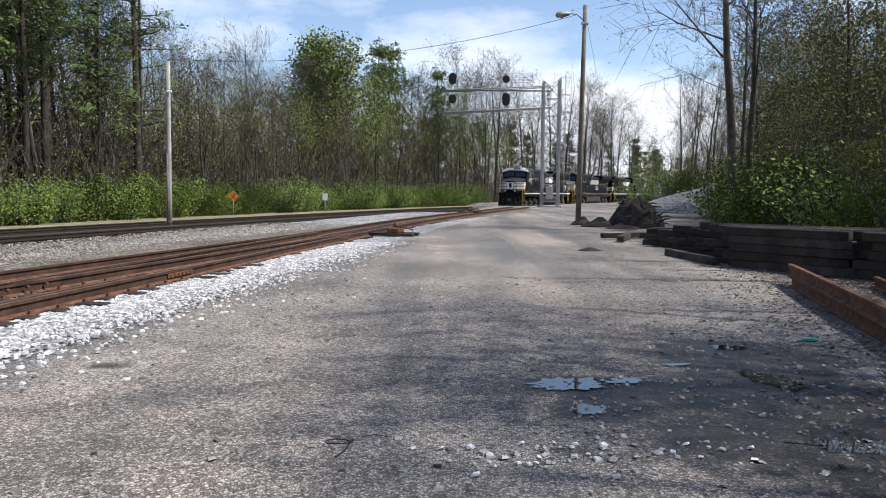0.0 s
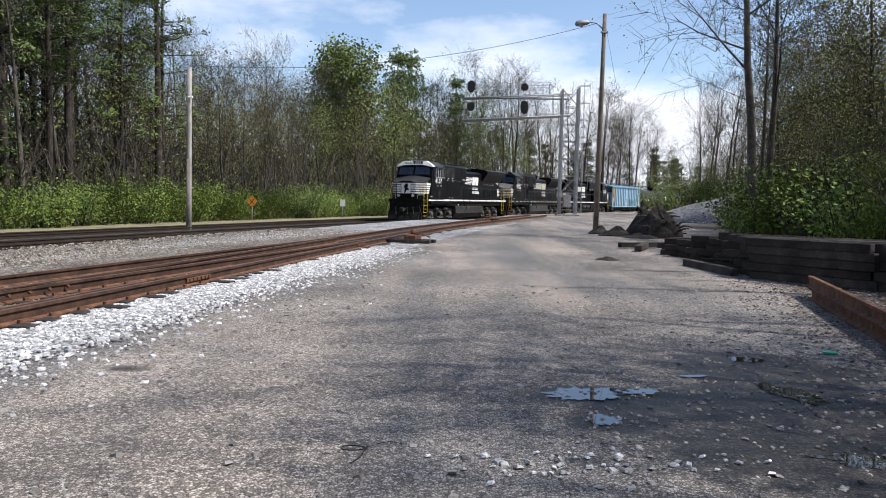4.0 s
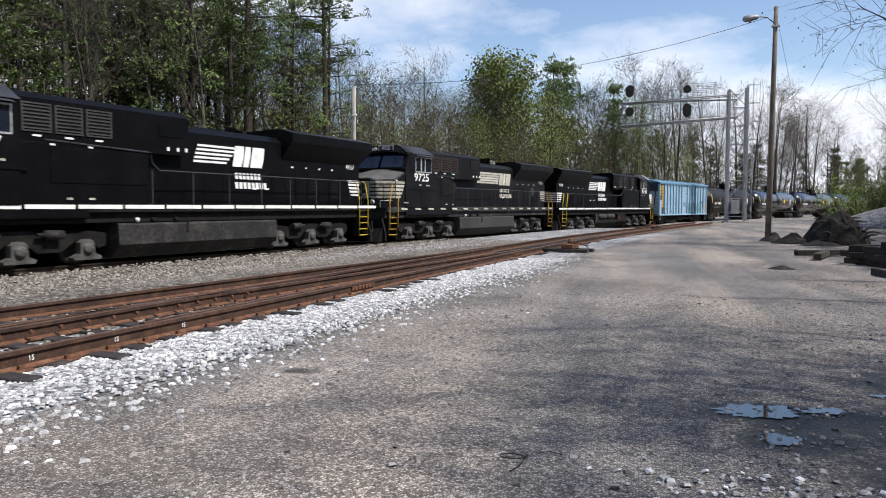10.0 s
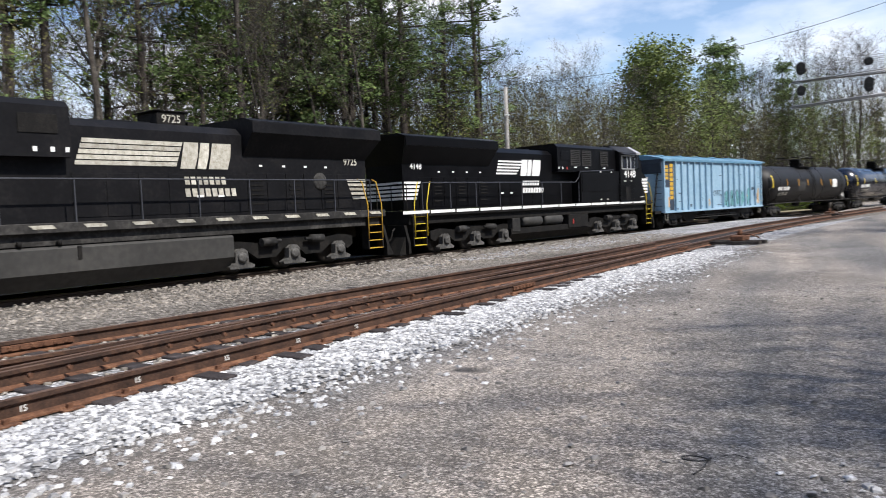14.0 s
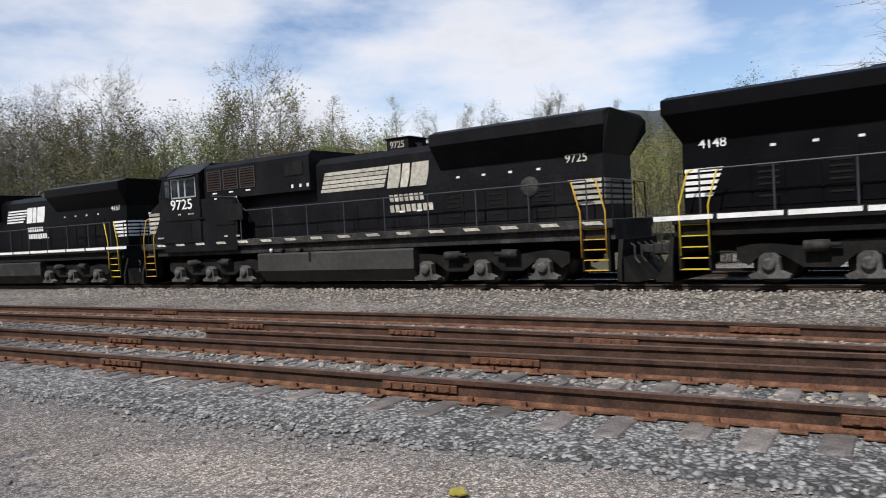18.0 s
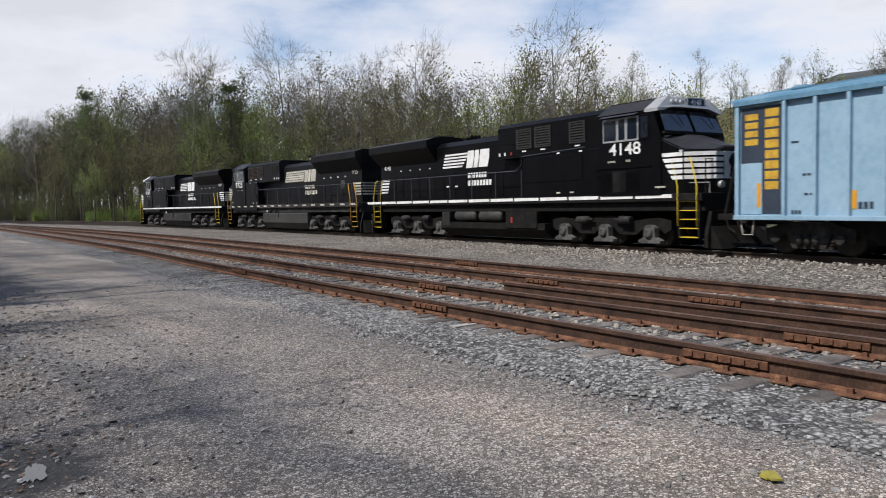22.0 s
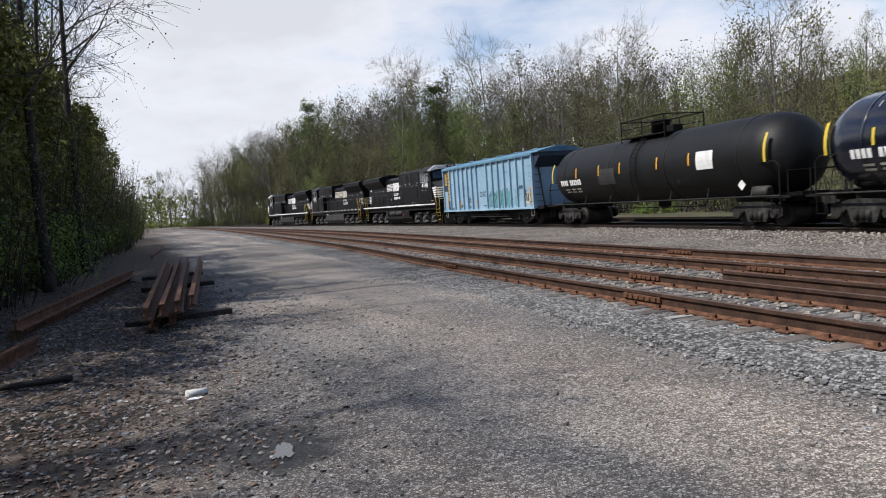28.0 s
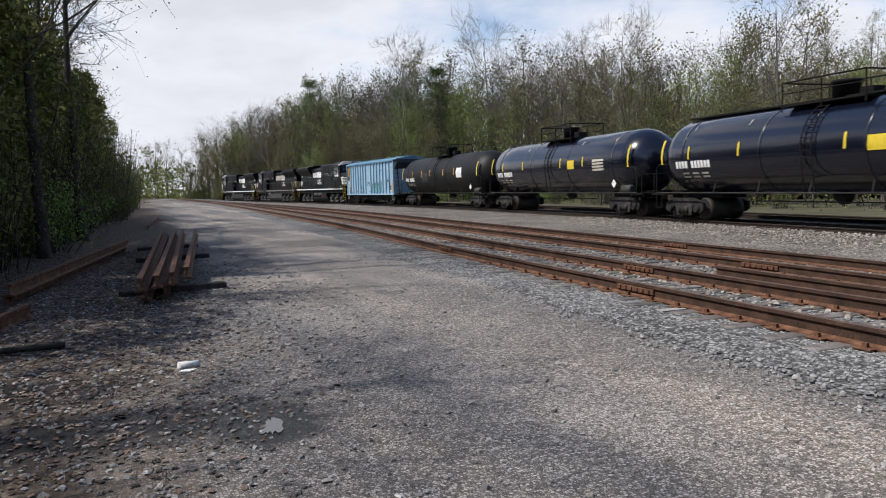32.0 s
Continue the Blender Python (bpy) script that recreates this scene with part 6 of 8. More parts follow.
def car_ends(car, half):
    for d in (-1, 1):
        bm = bmesh.new()
        x = d * (half - 0.9)
        box(bm, (min(x, d * half), -0.1, 0.78), (max(x, d * half), 0.1, 1.0), 0.02)
        box(bm, (min(d * (half - 0.25), d * half), -0.16, 0.72), (max(d * (half - 0.25), d * half), 0.16, 1.04), 0.03)
        part("coupler", bm, M_GRIME, car)


def hopper_car():
    """A covered hopper with outside ribs, spray paint and a lettered end panel; 16.6 m long, front towards +x."""
    car = thing("hopper_car", label="pale blue ribbed covered hopper car with teal graffiti", category="freight car", group="train of locomotives and cars")
    X = lambda u: 8.3 - (u - 66.9)  # noqa: E731
    a, b = X(82.5), X(67.35)
    bm = bmesh.new()
    prism(bm, [(-1.5, 1.0), (1.5, 1.0), (1.5, 4.1), (-1.5, 4.1)], a, b, 0)
    body = part("body", bm, M_BLUE, car)
    for s in (-1, 1):
        y0, y1 = sorted((s * 1.5, s * 1.63))
        part("top_chord", boxes(((a - 0.05, y0, 4.06), (b + 0.05, y1, 4.2)), bevel=0.012), M_BLUEDARK, body)
        part("bottom_chord", boxes(((a - 0.02, y0, 0.96), (b + 0.02, y1, 1.08)), bevel=0.01), M_BLUE, body)
        for q in range(6):
            bm = bmesh.new()
            tube(bm, [(X(82.3), s * 1.5, 1.4 + q * 0.42), (X(82.3), s * 1.68, 1.4 + q * 0.42), (X(81.85), s * 1.68, 1.4 + q * 0.42), (X(81.85), s * 1.5, 1.4 + q * 0.42)], 0.018, 4)
            part("ladder_rung", bm, M_DIRTYTRIM if q < 3 else M_BLUE, body)
    bm = bmesh.new()
    prism(bm, [(-1.62, 4.2), (1.62, 4.2), (1.5, 4.26), (0.6, 4.46), (-0.6, 4.46), (-1.5, 4.26)], a - 0.75, b + 0.2, 0)
    part("roof", bm, M_BLUEDARK, car)
    part("roof_walk", boxes(((a - 0.6, -0.35, 4.47), (b, 0.35, 4.53))), M_BLUEDARK, car)
    for k in range(6):
        x = a + 1.3 + k * 2.5
        bm = bmesh.new()
        lathe(bm, [(0, 0.3), (0.7, 0.32), (1, 0.2)], (x, 0.55, 4.4), (x, 0.55, 4.53), 14)
        part("roof_hatch", bm, M_BLUEDARK, car)
    ribs = [68.85 + i * 0.86 for i in range(7)] + [75.75 + i * 0.92 for i in range(7)]
    for u in ribs:
        for s in (-1, 1):
            y0, y1 = sorted((s * 1.5, s * 1.62))
            bm = bmesh.new()
            prism(bm, [(X(u) - 0.05, y0 if s > 0 else y1), (X(u) + 0.05, y0 if s > 0 else y1), (X(u) + 0.045, y1 if s > 0 else y0), (X(u) - 0.045, y1 if s > 0 else y0)], 1.08, 4.06, 2)
            part("side_rib", bm, M_BLUE, body)
    for u in (67.42, 82.43):
        for s in (-1, 1):
            y0, y1 = sorted((s * 1.5, s * 1.6))
            part("corner_post", boxes(((X(u) - 0.06, y0, 1.08), (X(u) + 0.06, y1, 4.06))), M_BLUE, body)
    # sloping end sheets over the open end framing
    for d, e in ((-1, a), (1, b)):
        bm = bmesh.new()
        prism(bm, [(e, 4.2), (e + d * 0.7, 4.2), (e + d * 0.7, 3.95), (e, 3.35)] if d < 0 else [(e, 4.2), (e + 0.16, 4.2), (e + 0.16, 3.95), (e, 3.35)], -1.45, 1.45, 1)
        # navy here puts the recess's shade into the colour of a blue sheet
        part("end_sheet", bm, M_NAVY, body, "blue end sheet coloured dark for its shade")
        part("end_frame", boxes(((min(e, e + d * 0.75), -1.35, 0.95), (max(e, e + d * 0.75), 1.35, 1.12))), M_UNDER, car)
        for s in (-1, 1):
            bm = bmesh.new()
            tube(bm, [(e + d * 0.6, s * 1.2, 1.1), (e + d * 0.05, s * 1.2, 3.4)], 0.05, 5)
            for q in range(7):
                tube(bm, [(e + d * 0.06, s * 1.02, 1.4 + q * 0.38), (e + d * 0.06, s * 1.45, 1.4 + q * 0.38)], 0.02, 4)
            part("end_ladder", bm, M_UNDER, car)
    # hoppers and gates underneath
    for k in (-3.6, 0.0, 3.6):
        bm = bmesh.new()
        prism(bm, [(k - 1.7, 1.0), (k + 1.7, 1.0), (k + 0.45, 0.35), (k - 0.45, 0.35)], -1.1, 1.1, 1)
        part("discharge_bay", bm, M_UNDER, car)
    for s in (-1, 1):
        for z in (0.55, 0.68):
            bm = bmesh.new()
            tube(bm, [(-3.2, s * 1.3, z), (3.2, s * 1.3, z)], 0.03, 5)
            part("unloading_pipe", bm, M_GRIME, car)
    for s in (-1, 1):
        for x in (b - 0.35, a + 0.35):
            bm = bmesh.new()
            tube(bm, [(x - 0.2, s * 1.5, 0.98), (x - 0.15, s * 1.5, 0.55), (x + 0.15, s * 1.5, 0.55), (x + 0.22, s * 1.5, 0.98)], 0.02, 5)
            part("sill_step", bm, M_DIRTYTRIM, car)
    # painted front panel, marks and graffiti on the side seen
    y = 1.502
    slab(car, "name_panel", [(X(68.74), 1.12), (X(67.5), 1.12), (X(67.5), 4.0), (X(68.74), 4.0)], y, M_NAVY, "dark panel with yellow sign bars")
    slab(car, "panel_patch", [(X(68.15), 1.12), (X(67.5), 1.12), (X(67.5), 2.5), (X(68.15), 2.5)], y + 0.006, M_BLUE)
    for x0, x1, z0, z1, n in ((67.62, 68.02, 2.95, 3.85, 4), (68.24, 68.64, 1.75, 3.95, 8)):
        h = (z1 - z0) / n
        for i in range(n):
            part("letter_bar", boxes(((X(x1), y + 0.006, z0 + i * h + 0.03), (X(x0), y + 0.012, z0 + (i + 1) * h - 0.03))), M_OLDYELLOW, car)
    for u, z0, z1 in ((68.0, 1.3, 1.95), (70.62, 1.25, 1.7), (73.6, 1.25, 1.7), (79.9, 1.3, 1.85), (81.9, 1.2, 2.3)):
        slab(car, "reflector", [(X(u + 0.12), z0), (X(u), z0), (X(u), z1), (X(u + 0.12), z1)], y + 0.007, M_AMBER, "amber reflector strip")
    lettering("chalk_letters", "OTC", 0.36, M_INK, car, (X(74.9), y + 0.006, 2.05), 1, 1.15)
    for i in range(20):
        u = 76.15 + 0.185 * i + (0.55 if i > 17 else 0)
        z, rx, rz = 1.62 + 0.3 * math.sin(2.4 * i), 0.2 + 0.05 * math.sin(i * 1.7), 0.36 + 0.12 * math.cos(1.3 * i)
        z = max(z, 1.13 + rz)
        bm = bmesh.new()
        pts = [(X(u) + rx * math.cos(c) * (1 + 0.14 * math.sin(3 * c + i)), z + rz * math.sin(c) * (1 + 0.1 * math.cos(2 * c + i))) for c in np.linspace(0, 2 * math.pi, 19)[:-1]]
        prism(bm, pts, y, y + 0.003 + 0.0008 * i, 1)
        part("graffiti_patch", bm, M_TEAL, car, "teal spray-painted bubble")
        bm = bmesh.new()
        tube(bm, [(p[0], y + 0.006, p[1]) for p in pts + pts[:1]], 0.014, 4)
        part("graffiti_outline", bm, M_INK, car)
    for u, z0, z1, n, w in ((70.75, 1.25, 1.42, 3, 0.4), (72.2, 1.75, 1.85, 4, 0.5), (72.2, 1.58, 1.68, 5, 0.5), (72.35, 1.2, 1.3, 3, 0.3), (74.9, 1.25, 1.33, 4, 0.5), (75.5, 1.2, 2.0, 1, 0.1), (69.3, 2.1, 2.16, 3, 0.4), (69.35, 1.6, 1.66, 2, 0.3), (81.35, 1.45, 1.9, 2, 0.42), (80.5, 2.2, 2.4, 6, 0.7), (81.1, 1.75, 2.1, 4, 0.35), (75.3, 3.2, 3.26, 3, 0.4), (78.6, 3.3, 3.34, 3, 0.4), (68.95, 2.95, 3.0, 1, 0.3), (69.0, 1.12, 1.22, 3, 0.3)):
        bars(car, X(u + w), X(u), z0, z1, y + 0.002, M_INK, n)
    slab(car, "data_plate", [(X(81.9), 1.3), (X(81.2), 1.3), (X(81.2), 1.95), (X(81.9), 1.95)], y - 0.001, M_DIRTYTRIM)
    freight_truck(car, b - 1.9)
    freight_truck(car, a + 1.9)
    car_ends(car, 8.3)
    return car


def tank_car(style, length, label):
    """A tank car: domed shell, top platform with manway, ladders, stub sills, end rails; front towards +x."""
    car = thing("tank_car", label=label, category="tank car", group="train of locomotives and cars")
    half = length / 2
    shell_m = {"matt": M_TANKMATT, "gloss": M_TANKGLOSS}[style]
    L, r, zc = half - 0.75, 1.52, 2.56
    bm = bmesh.new()
    prof = [(0.0, 0.05), (0.004, 0.5), (0.014, 0.95), (0.032, 1.28), (0.055, 1.45), (0.075, r)] + [(0.2, r), (0.3, r + 0.0), (0.5, r), (0.7, r), (0.8, r)] + [(0.925, r), (0.945, 1.45), (0.968, 1.28), (0.986, 0.95), (0.996, 0.5), (1.0, 0.05)]
    lathe(bm, prof, (-L, 0, zc), (L, 0, zc), 40)
    shell = part("shell", bm, shell_m, car)
    for k in (-0.48, -0.16, 0.16, 0.48):
        bm = bmesh.new()
        lathe(bm, [(0, r + 0.012), (1, r + 0.012)], (k * L * 1.6 - 0.04, 0, zc), (k * L * 1.6 + 0.04, 0, zc), 40)
        part("weld_band", bm, shell_m, shell)
    bm = bmesh.new()
    prism(bm, [(-0.55, 0.9), (0.55, 0.9), (0.6, 1.2), (-0.6, 1.2)], -half + 0.7, -half + 4.0, 0)
    part("stub_sill", bm, M_UNDER, car)
    bm = bmesh.new()
    prism(bm, [(-0.55, 0.9), (0.55, 0.9), (0.6, 1.2), (-0.6, 1.2)], half - 4.0, half - 0.7, 0)
    part("stub_sill", bm, M_UNDER, car)
    # side running rail with brackets
    for s in (-1, 1):
        bm = bmesh.new()
        tube(bm, [(-half + 0.8, s * 1.42, 1.12), (half - 0.8, s * 1.42, 1.12)], 0.03, 5)
        for k in np.linspace(-half + 2.2, half - 2.2, 7):
            tube(bm, [(k, s * 1.42, 1.12), (k + 0.14, s * 1.2, 1.5)], 0.02, 4)
        part("side_rail", bm, M_GRIME, car)
        for d in (-1, 1):
            bm = bmesh.new()
            e = d * (half - 0.8)
            tube(bm, [(e, s * 1.42, 1.12), (e, s * 1.42, 2.15), (e - d * 0.2, s * 1.42, 2.3), (e - d * 1.5, s * 1.42, 2.3)], 0.025, 5)
            tube(bm, [(e, s * 1.42, 1.12), (e, s * 1.42, 0.5), (e - d * 0.4, s * 1.42, 0.5), (e - d * 0.4, s * 1.42, 1.12)], 0.02, 5)
            part("end_grab", bm, M_UNDER, car)
    for d in (-1, 1):
        part("end_platform", boxes(((min(d * (half - 0.35), d * (half - 1.5)), -1.42, 1.04), (max(d * (half - 0.35), d * (half - 1.5)), 1.42, 1.1))), M_UNDER, car)
        bm = bmesh.new()
        tube(bm, [(d * (half - 0.5), -1.35, 1.1), (d * (half - 0.5), -1.35, 1.95), (d * (half - 0.5), 1.35, 1.95), (d * (half - 0.5), 1.35, 1.1)], 0.022, 5)
        part("end_rail", bm, M_UNDER, car)
        bm = bmesh.new()
        lathe(bm, [(0, 0.15), (0.1, 0.22), (0.9, 0.22), (1, 0.15)], (d * (half - 2.4), 1.1, 0.85 + 0.42), (d * (half - 1.6), 1.1, 0.85 + 0.42), 12)
        if d < 0:
            part("brake_reservoir", bm, M_TANKGREY, car)
        else:
            bm.free()
    # platform, rails and manway on top
    top = zc + r
    pf = part("top_platform", boxes(((-1.7, -1.0, top - 0.08), (1.7, 1.0, top - 0.03))), M_UNDER, car)
    bm = bmesh.new()
    for s in (-1, 1):
        for x in (-1.7, 0.0, 1.7):
            tube(bm, [(x, s * 1.0, top - 0.25), (x, s * 1.0, top + 0.72)], 0.028, 5)
        tube(bm, [(-1.7, s * 1.0, top + 0.72), (1.7, s * 1.0, top + 0.72)], 0.028, 5)
        tube(bm, [(-1.7, s * 1.0, top + 0.35), (1.7, s * 1.0, top + 0.35)], 0.02, 5)
    for x in (-1.7, 1.7):
        tube(bm, [(x, -1.0, top + 0.72), (x, 1.0, top + 0.72)], 0.028, 5)
    part("platform_rail", bm, M_UNDER, pf)
    bm = bmesh.new()
    lathe(bm, [(0, 0.42), (0.85, 0.42), (0.9, 0.48), (1, 0.46)], (0, 0, top - 0.1), (0, 0, top + 0.62), 18)
    box(bm, (-1.25, -0.25, top), (-0.75, 0.25, top + 0.3), 0.02)
    part("manway", bm, M_UNDER, pf)
    if style == "gloss" and length > 18.55:
        part("roof_walk", boxes(((-L + 0.8, -0.3, top + 0.04), (L - 0.8, 0.3, top + 0.1))), M_UNDER, car)
    for s in (-1, 1):
        bm = bmesh.new()
        for x in (-0.22, 0.22):
            tube(bm, [(x, s * math.sin(c) * (r + 0.08), zc + math.cos(c) * (r + 0.08)) for c in np.linspace(0.55, 1.75, 9)] + [(x, s * 1.42, 1.12)], 0.022, 4)
        for c in np.linspace(0.6, 1.75, 10):
            tube(bm, [(-0.22, s * math.sin(c) * (r + 0.08), zc + math.cos(c) * (r + 0.08)), (0.22, s * math.sin(c) * (r + 0.08), zc + math.cos(c) * (r + 0.08))], 0.016, 4)
        part("ladder", bm, M_UNDER, car)
    bm = bmesh.new()
    lathe(bm, [(0, 0.3), (0.6, 0.3), (1, 0.15)], (0, 0, 1.1), (0, 0, 0.72), 12)
    tube(bm, [(-3.5, 0.5, 0.8), (3.5, 0.5, 0.8)], 0.025, 5)
    tube(bm, [(-3.5, 0.5, 0.8), (-3.5, 0.3, 1.2)], 0.025, 5)
    tube(bm, [(3.5, 0.5, 0.8), (3.5, 0.3, 1.2)], 0.025, 5)
    part("bottom_outlet", bm, M_GRIME, car)

    def patch(name, x0, x1, z0, z1, mat, label=""):
        """A patch bent round the shell's near side."""
        bm = bmesh.new()
        rows = []
        for z in np.linspace(z0, z1, 5):
            yy = math.sqrt(max(0.01, (r + 0.014) ** 2 - (z - zc) ** 2))
            rows.append([bm.verts.new((x, yy, z)) for x in (x0, x1)])
        for p, q in zip(rows, rows[1:]):
            bm.faces.new((p[0], p[1], q[1], q[0]))
        bmesh.ops.recalc_face_normals(bm, faces=bm.faces[:])
        return part(name, bm, mat, shell, label)

    for k in (L * 0.62, L * 0.36, L * 0.14, -L * 0.2, -L * 0.45) if style == "matt" else (L * 0.72, L * 0.38, -L * 0.17, -L * 0.45):
        patch("reflector", k - 0.05, k + 0.05, 2.45, 2.95, M_YELLOW if style == "gloss" else M_AMBER, "yellow reflector strip")
    for k in (L * 0.93, -L * 0.93):
        patch("reflector", k - 0.06, k + 0.06, 2.3, 3.3, M_YELLOW, "tall yellow reflector strip")
    n = 11
    for i in range(n):
        x = L * 0.82 - i * 0.2
        if i != 4:
            patch("mark_bar", x - 0.15, x, 2.1, 2.38, M_TRIM)
    for row in range(2):
        for k in range(3):
            x = L * 0.78 - k * 0.6
            patch("small_print", x - 0.4, x, 1.86 - row * 0.14, 1.93 - row * 0.14, M_DIRTYTRIM)
    if style == "matt":
        patch("notice_plate", -L * 0.56 - 0.5, -L * 0.56 + 0.5, 2.25, 2.95, M_TRIM, "white notice plate")
        patch("repaint_patch", L * 0.28 - 0.75, L * 0.28 + 0.75, 2.0, 2.75, M_TANKGREY, "grey repainted patch")
        for k in range(4):
            patch("chalk_mark", -L * 0.3 - 0.35 * k - 0.12, -L * 0.3 - 0.35 * k, 1.7, 1.95, M_GRIME)
    else:
        patch("notice_plate", -L * 0.2 - 1.25, -L * 0.2 - 0.55, 2.35, 2.8, M_YELLOW, "yellow notice plate")
        for row in range(4):
            patch("small_print", -L * 0.62 - 0.55, -L * 0.62 + 0.5, 2.2 + row * 0.15, 2.3 + row * 0.15, M_DIRTYTRIM)
        # short pale strips high on the shell, glints drawn as colour
        for k in range(5):
            x = -L * 0.75 + k * L * 0.37
            patch("glint_bracket", x - 0.02, x + 0.02, 3.55, 3.72, M_DIRTYTRIM)
    bm = bmesh.new()
    c = 0.2
    prism(bm, [(-c, 0), (0, -c), (c, 0), (0, c)], -0.005, 0.005, 1)
    pl = part("placard", bm, M_TRIM, car, "white diamond placard")
    pl.location = (-half + 2.6, 1.46, 1.55)
    freight_truck(car, half - 2.3)
    freight_truck(car, -half + 2.3)
    car_ends(car, half)
    return car


M_TANKMATT = material("matt_black_tank", [(0.0035, 0.0035, 0.0038), (0.006, 0.006, 0.0062), (0.011, 0.0105, 0.0105)], 0.9, 0.55, 0, 0.1, 12, spec=0.3)
M_TANKGLOSS = material("glossy_black_tank", [(0.0026, 0.0038, 0.0095), (0.0042, 0.0062, 0.0155)], 0.5, 0.22, 0, coat=0.5, spec=0.5)

CARS = []
cursor = 0.0


def couple(car, length, reverse=False):
    global cursor
    CARS.append((car, cursor + length / 2, reverse))
    cursor += length


couple(locomotive("4157", "new", "clean black wide-cab locomotive with white stripes, leading the train"), 22.3)
couple(locomotive("9725", "old", "faded black wide-cab locomotive with grey fuel tank"), 22.3)
couple(locomotive("4148", "third", "black wide-cab locomotive running cab to the rear"), 22.3, True)
couple(hopper_car(), 16.6)
first_tank = tank_car("matt", 18.9, "dull black tank car with a white notice plate")
couple(first_tank, 18.9)
gloss = tank_car("gloss", 18.5, "glossy blue-black tank car with yellow reflectors")
couple(gloss, 18.5)
longer = tank_car("gloss", 18.7, "glossy black tank car with a roof walkway")
couple(longer, 18.7)
for k in range(6):
    src = (gloss, first_tank, longer)[k % 3]
    couple(copy_thing(src, Matrix.Identity(4)), (18.5, 18.9, 18.7)[k % 3])

# ---- fixed things beside the line ----
M_GALV = material("galvanised_steel", [(0.2, 0.205, 0.215), (0.28, 0.285, 0.295), (0.38, 0.385, 0.395)], 3.0, 0.55, 0.3)
M_POLE = material("brown_pole_wood", [(0.085, 0.068, 0.053), (0.15, 0.124, 0.1), (0.22, 0.19, 0.16)], 2.0, 0.9, 0, 0.4, 18)
M_GREYPOLE = material("grey_pole_wood", [(0.2, 0.19, 0.175), (0.31, 0.295, 0.275), (0.42, 0.4, 0.38)], 2.0, 0.9, 0, 0.4, 18)
M_SIGNAL = material("signal_black", [(0.006, 0.006, 0.006), (0.012, 0.012, 0.012)], 3.0, 0.6)
M_ORANGE = material("orange_sign", [(0.55, 0.2, 0.03), (0.7, 0.28, 0.04)], 4.0, 0.5)


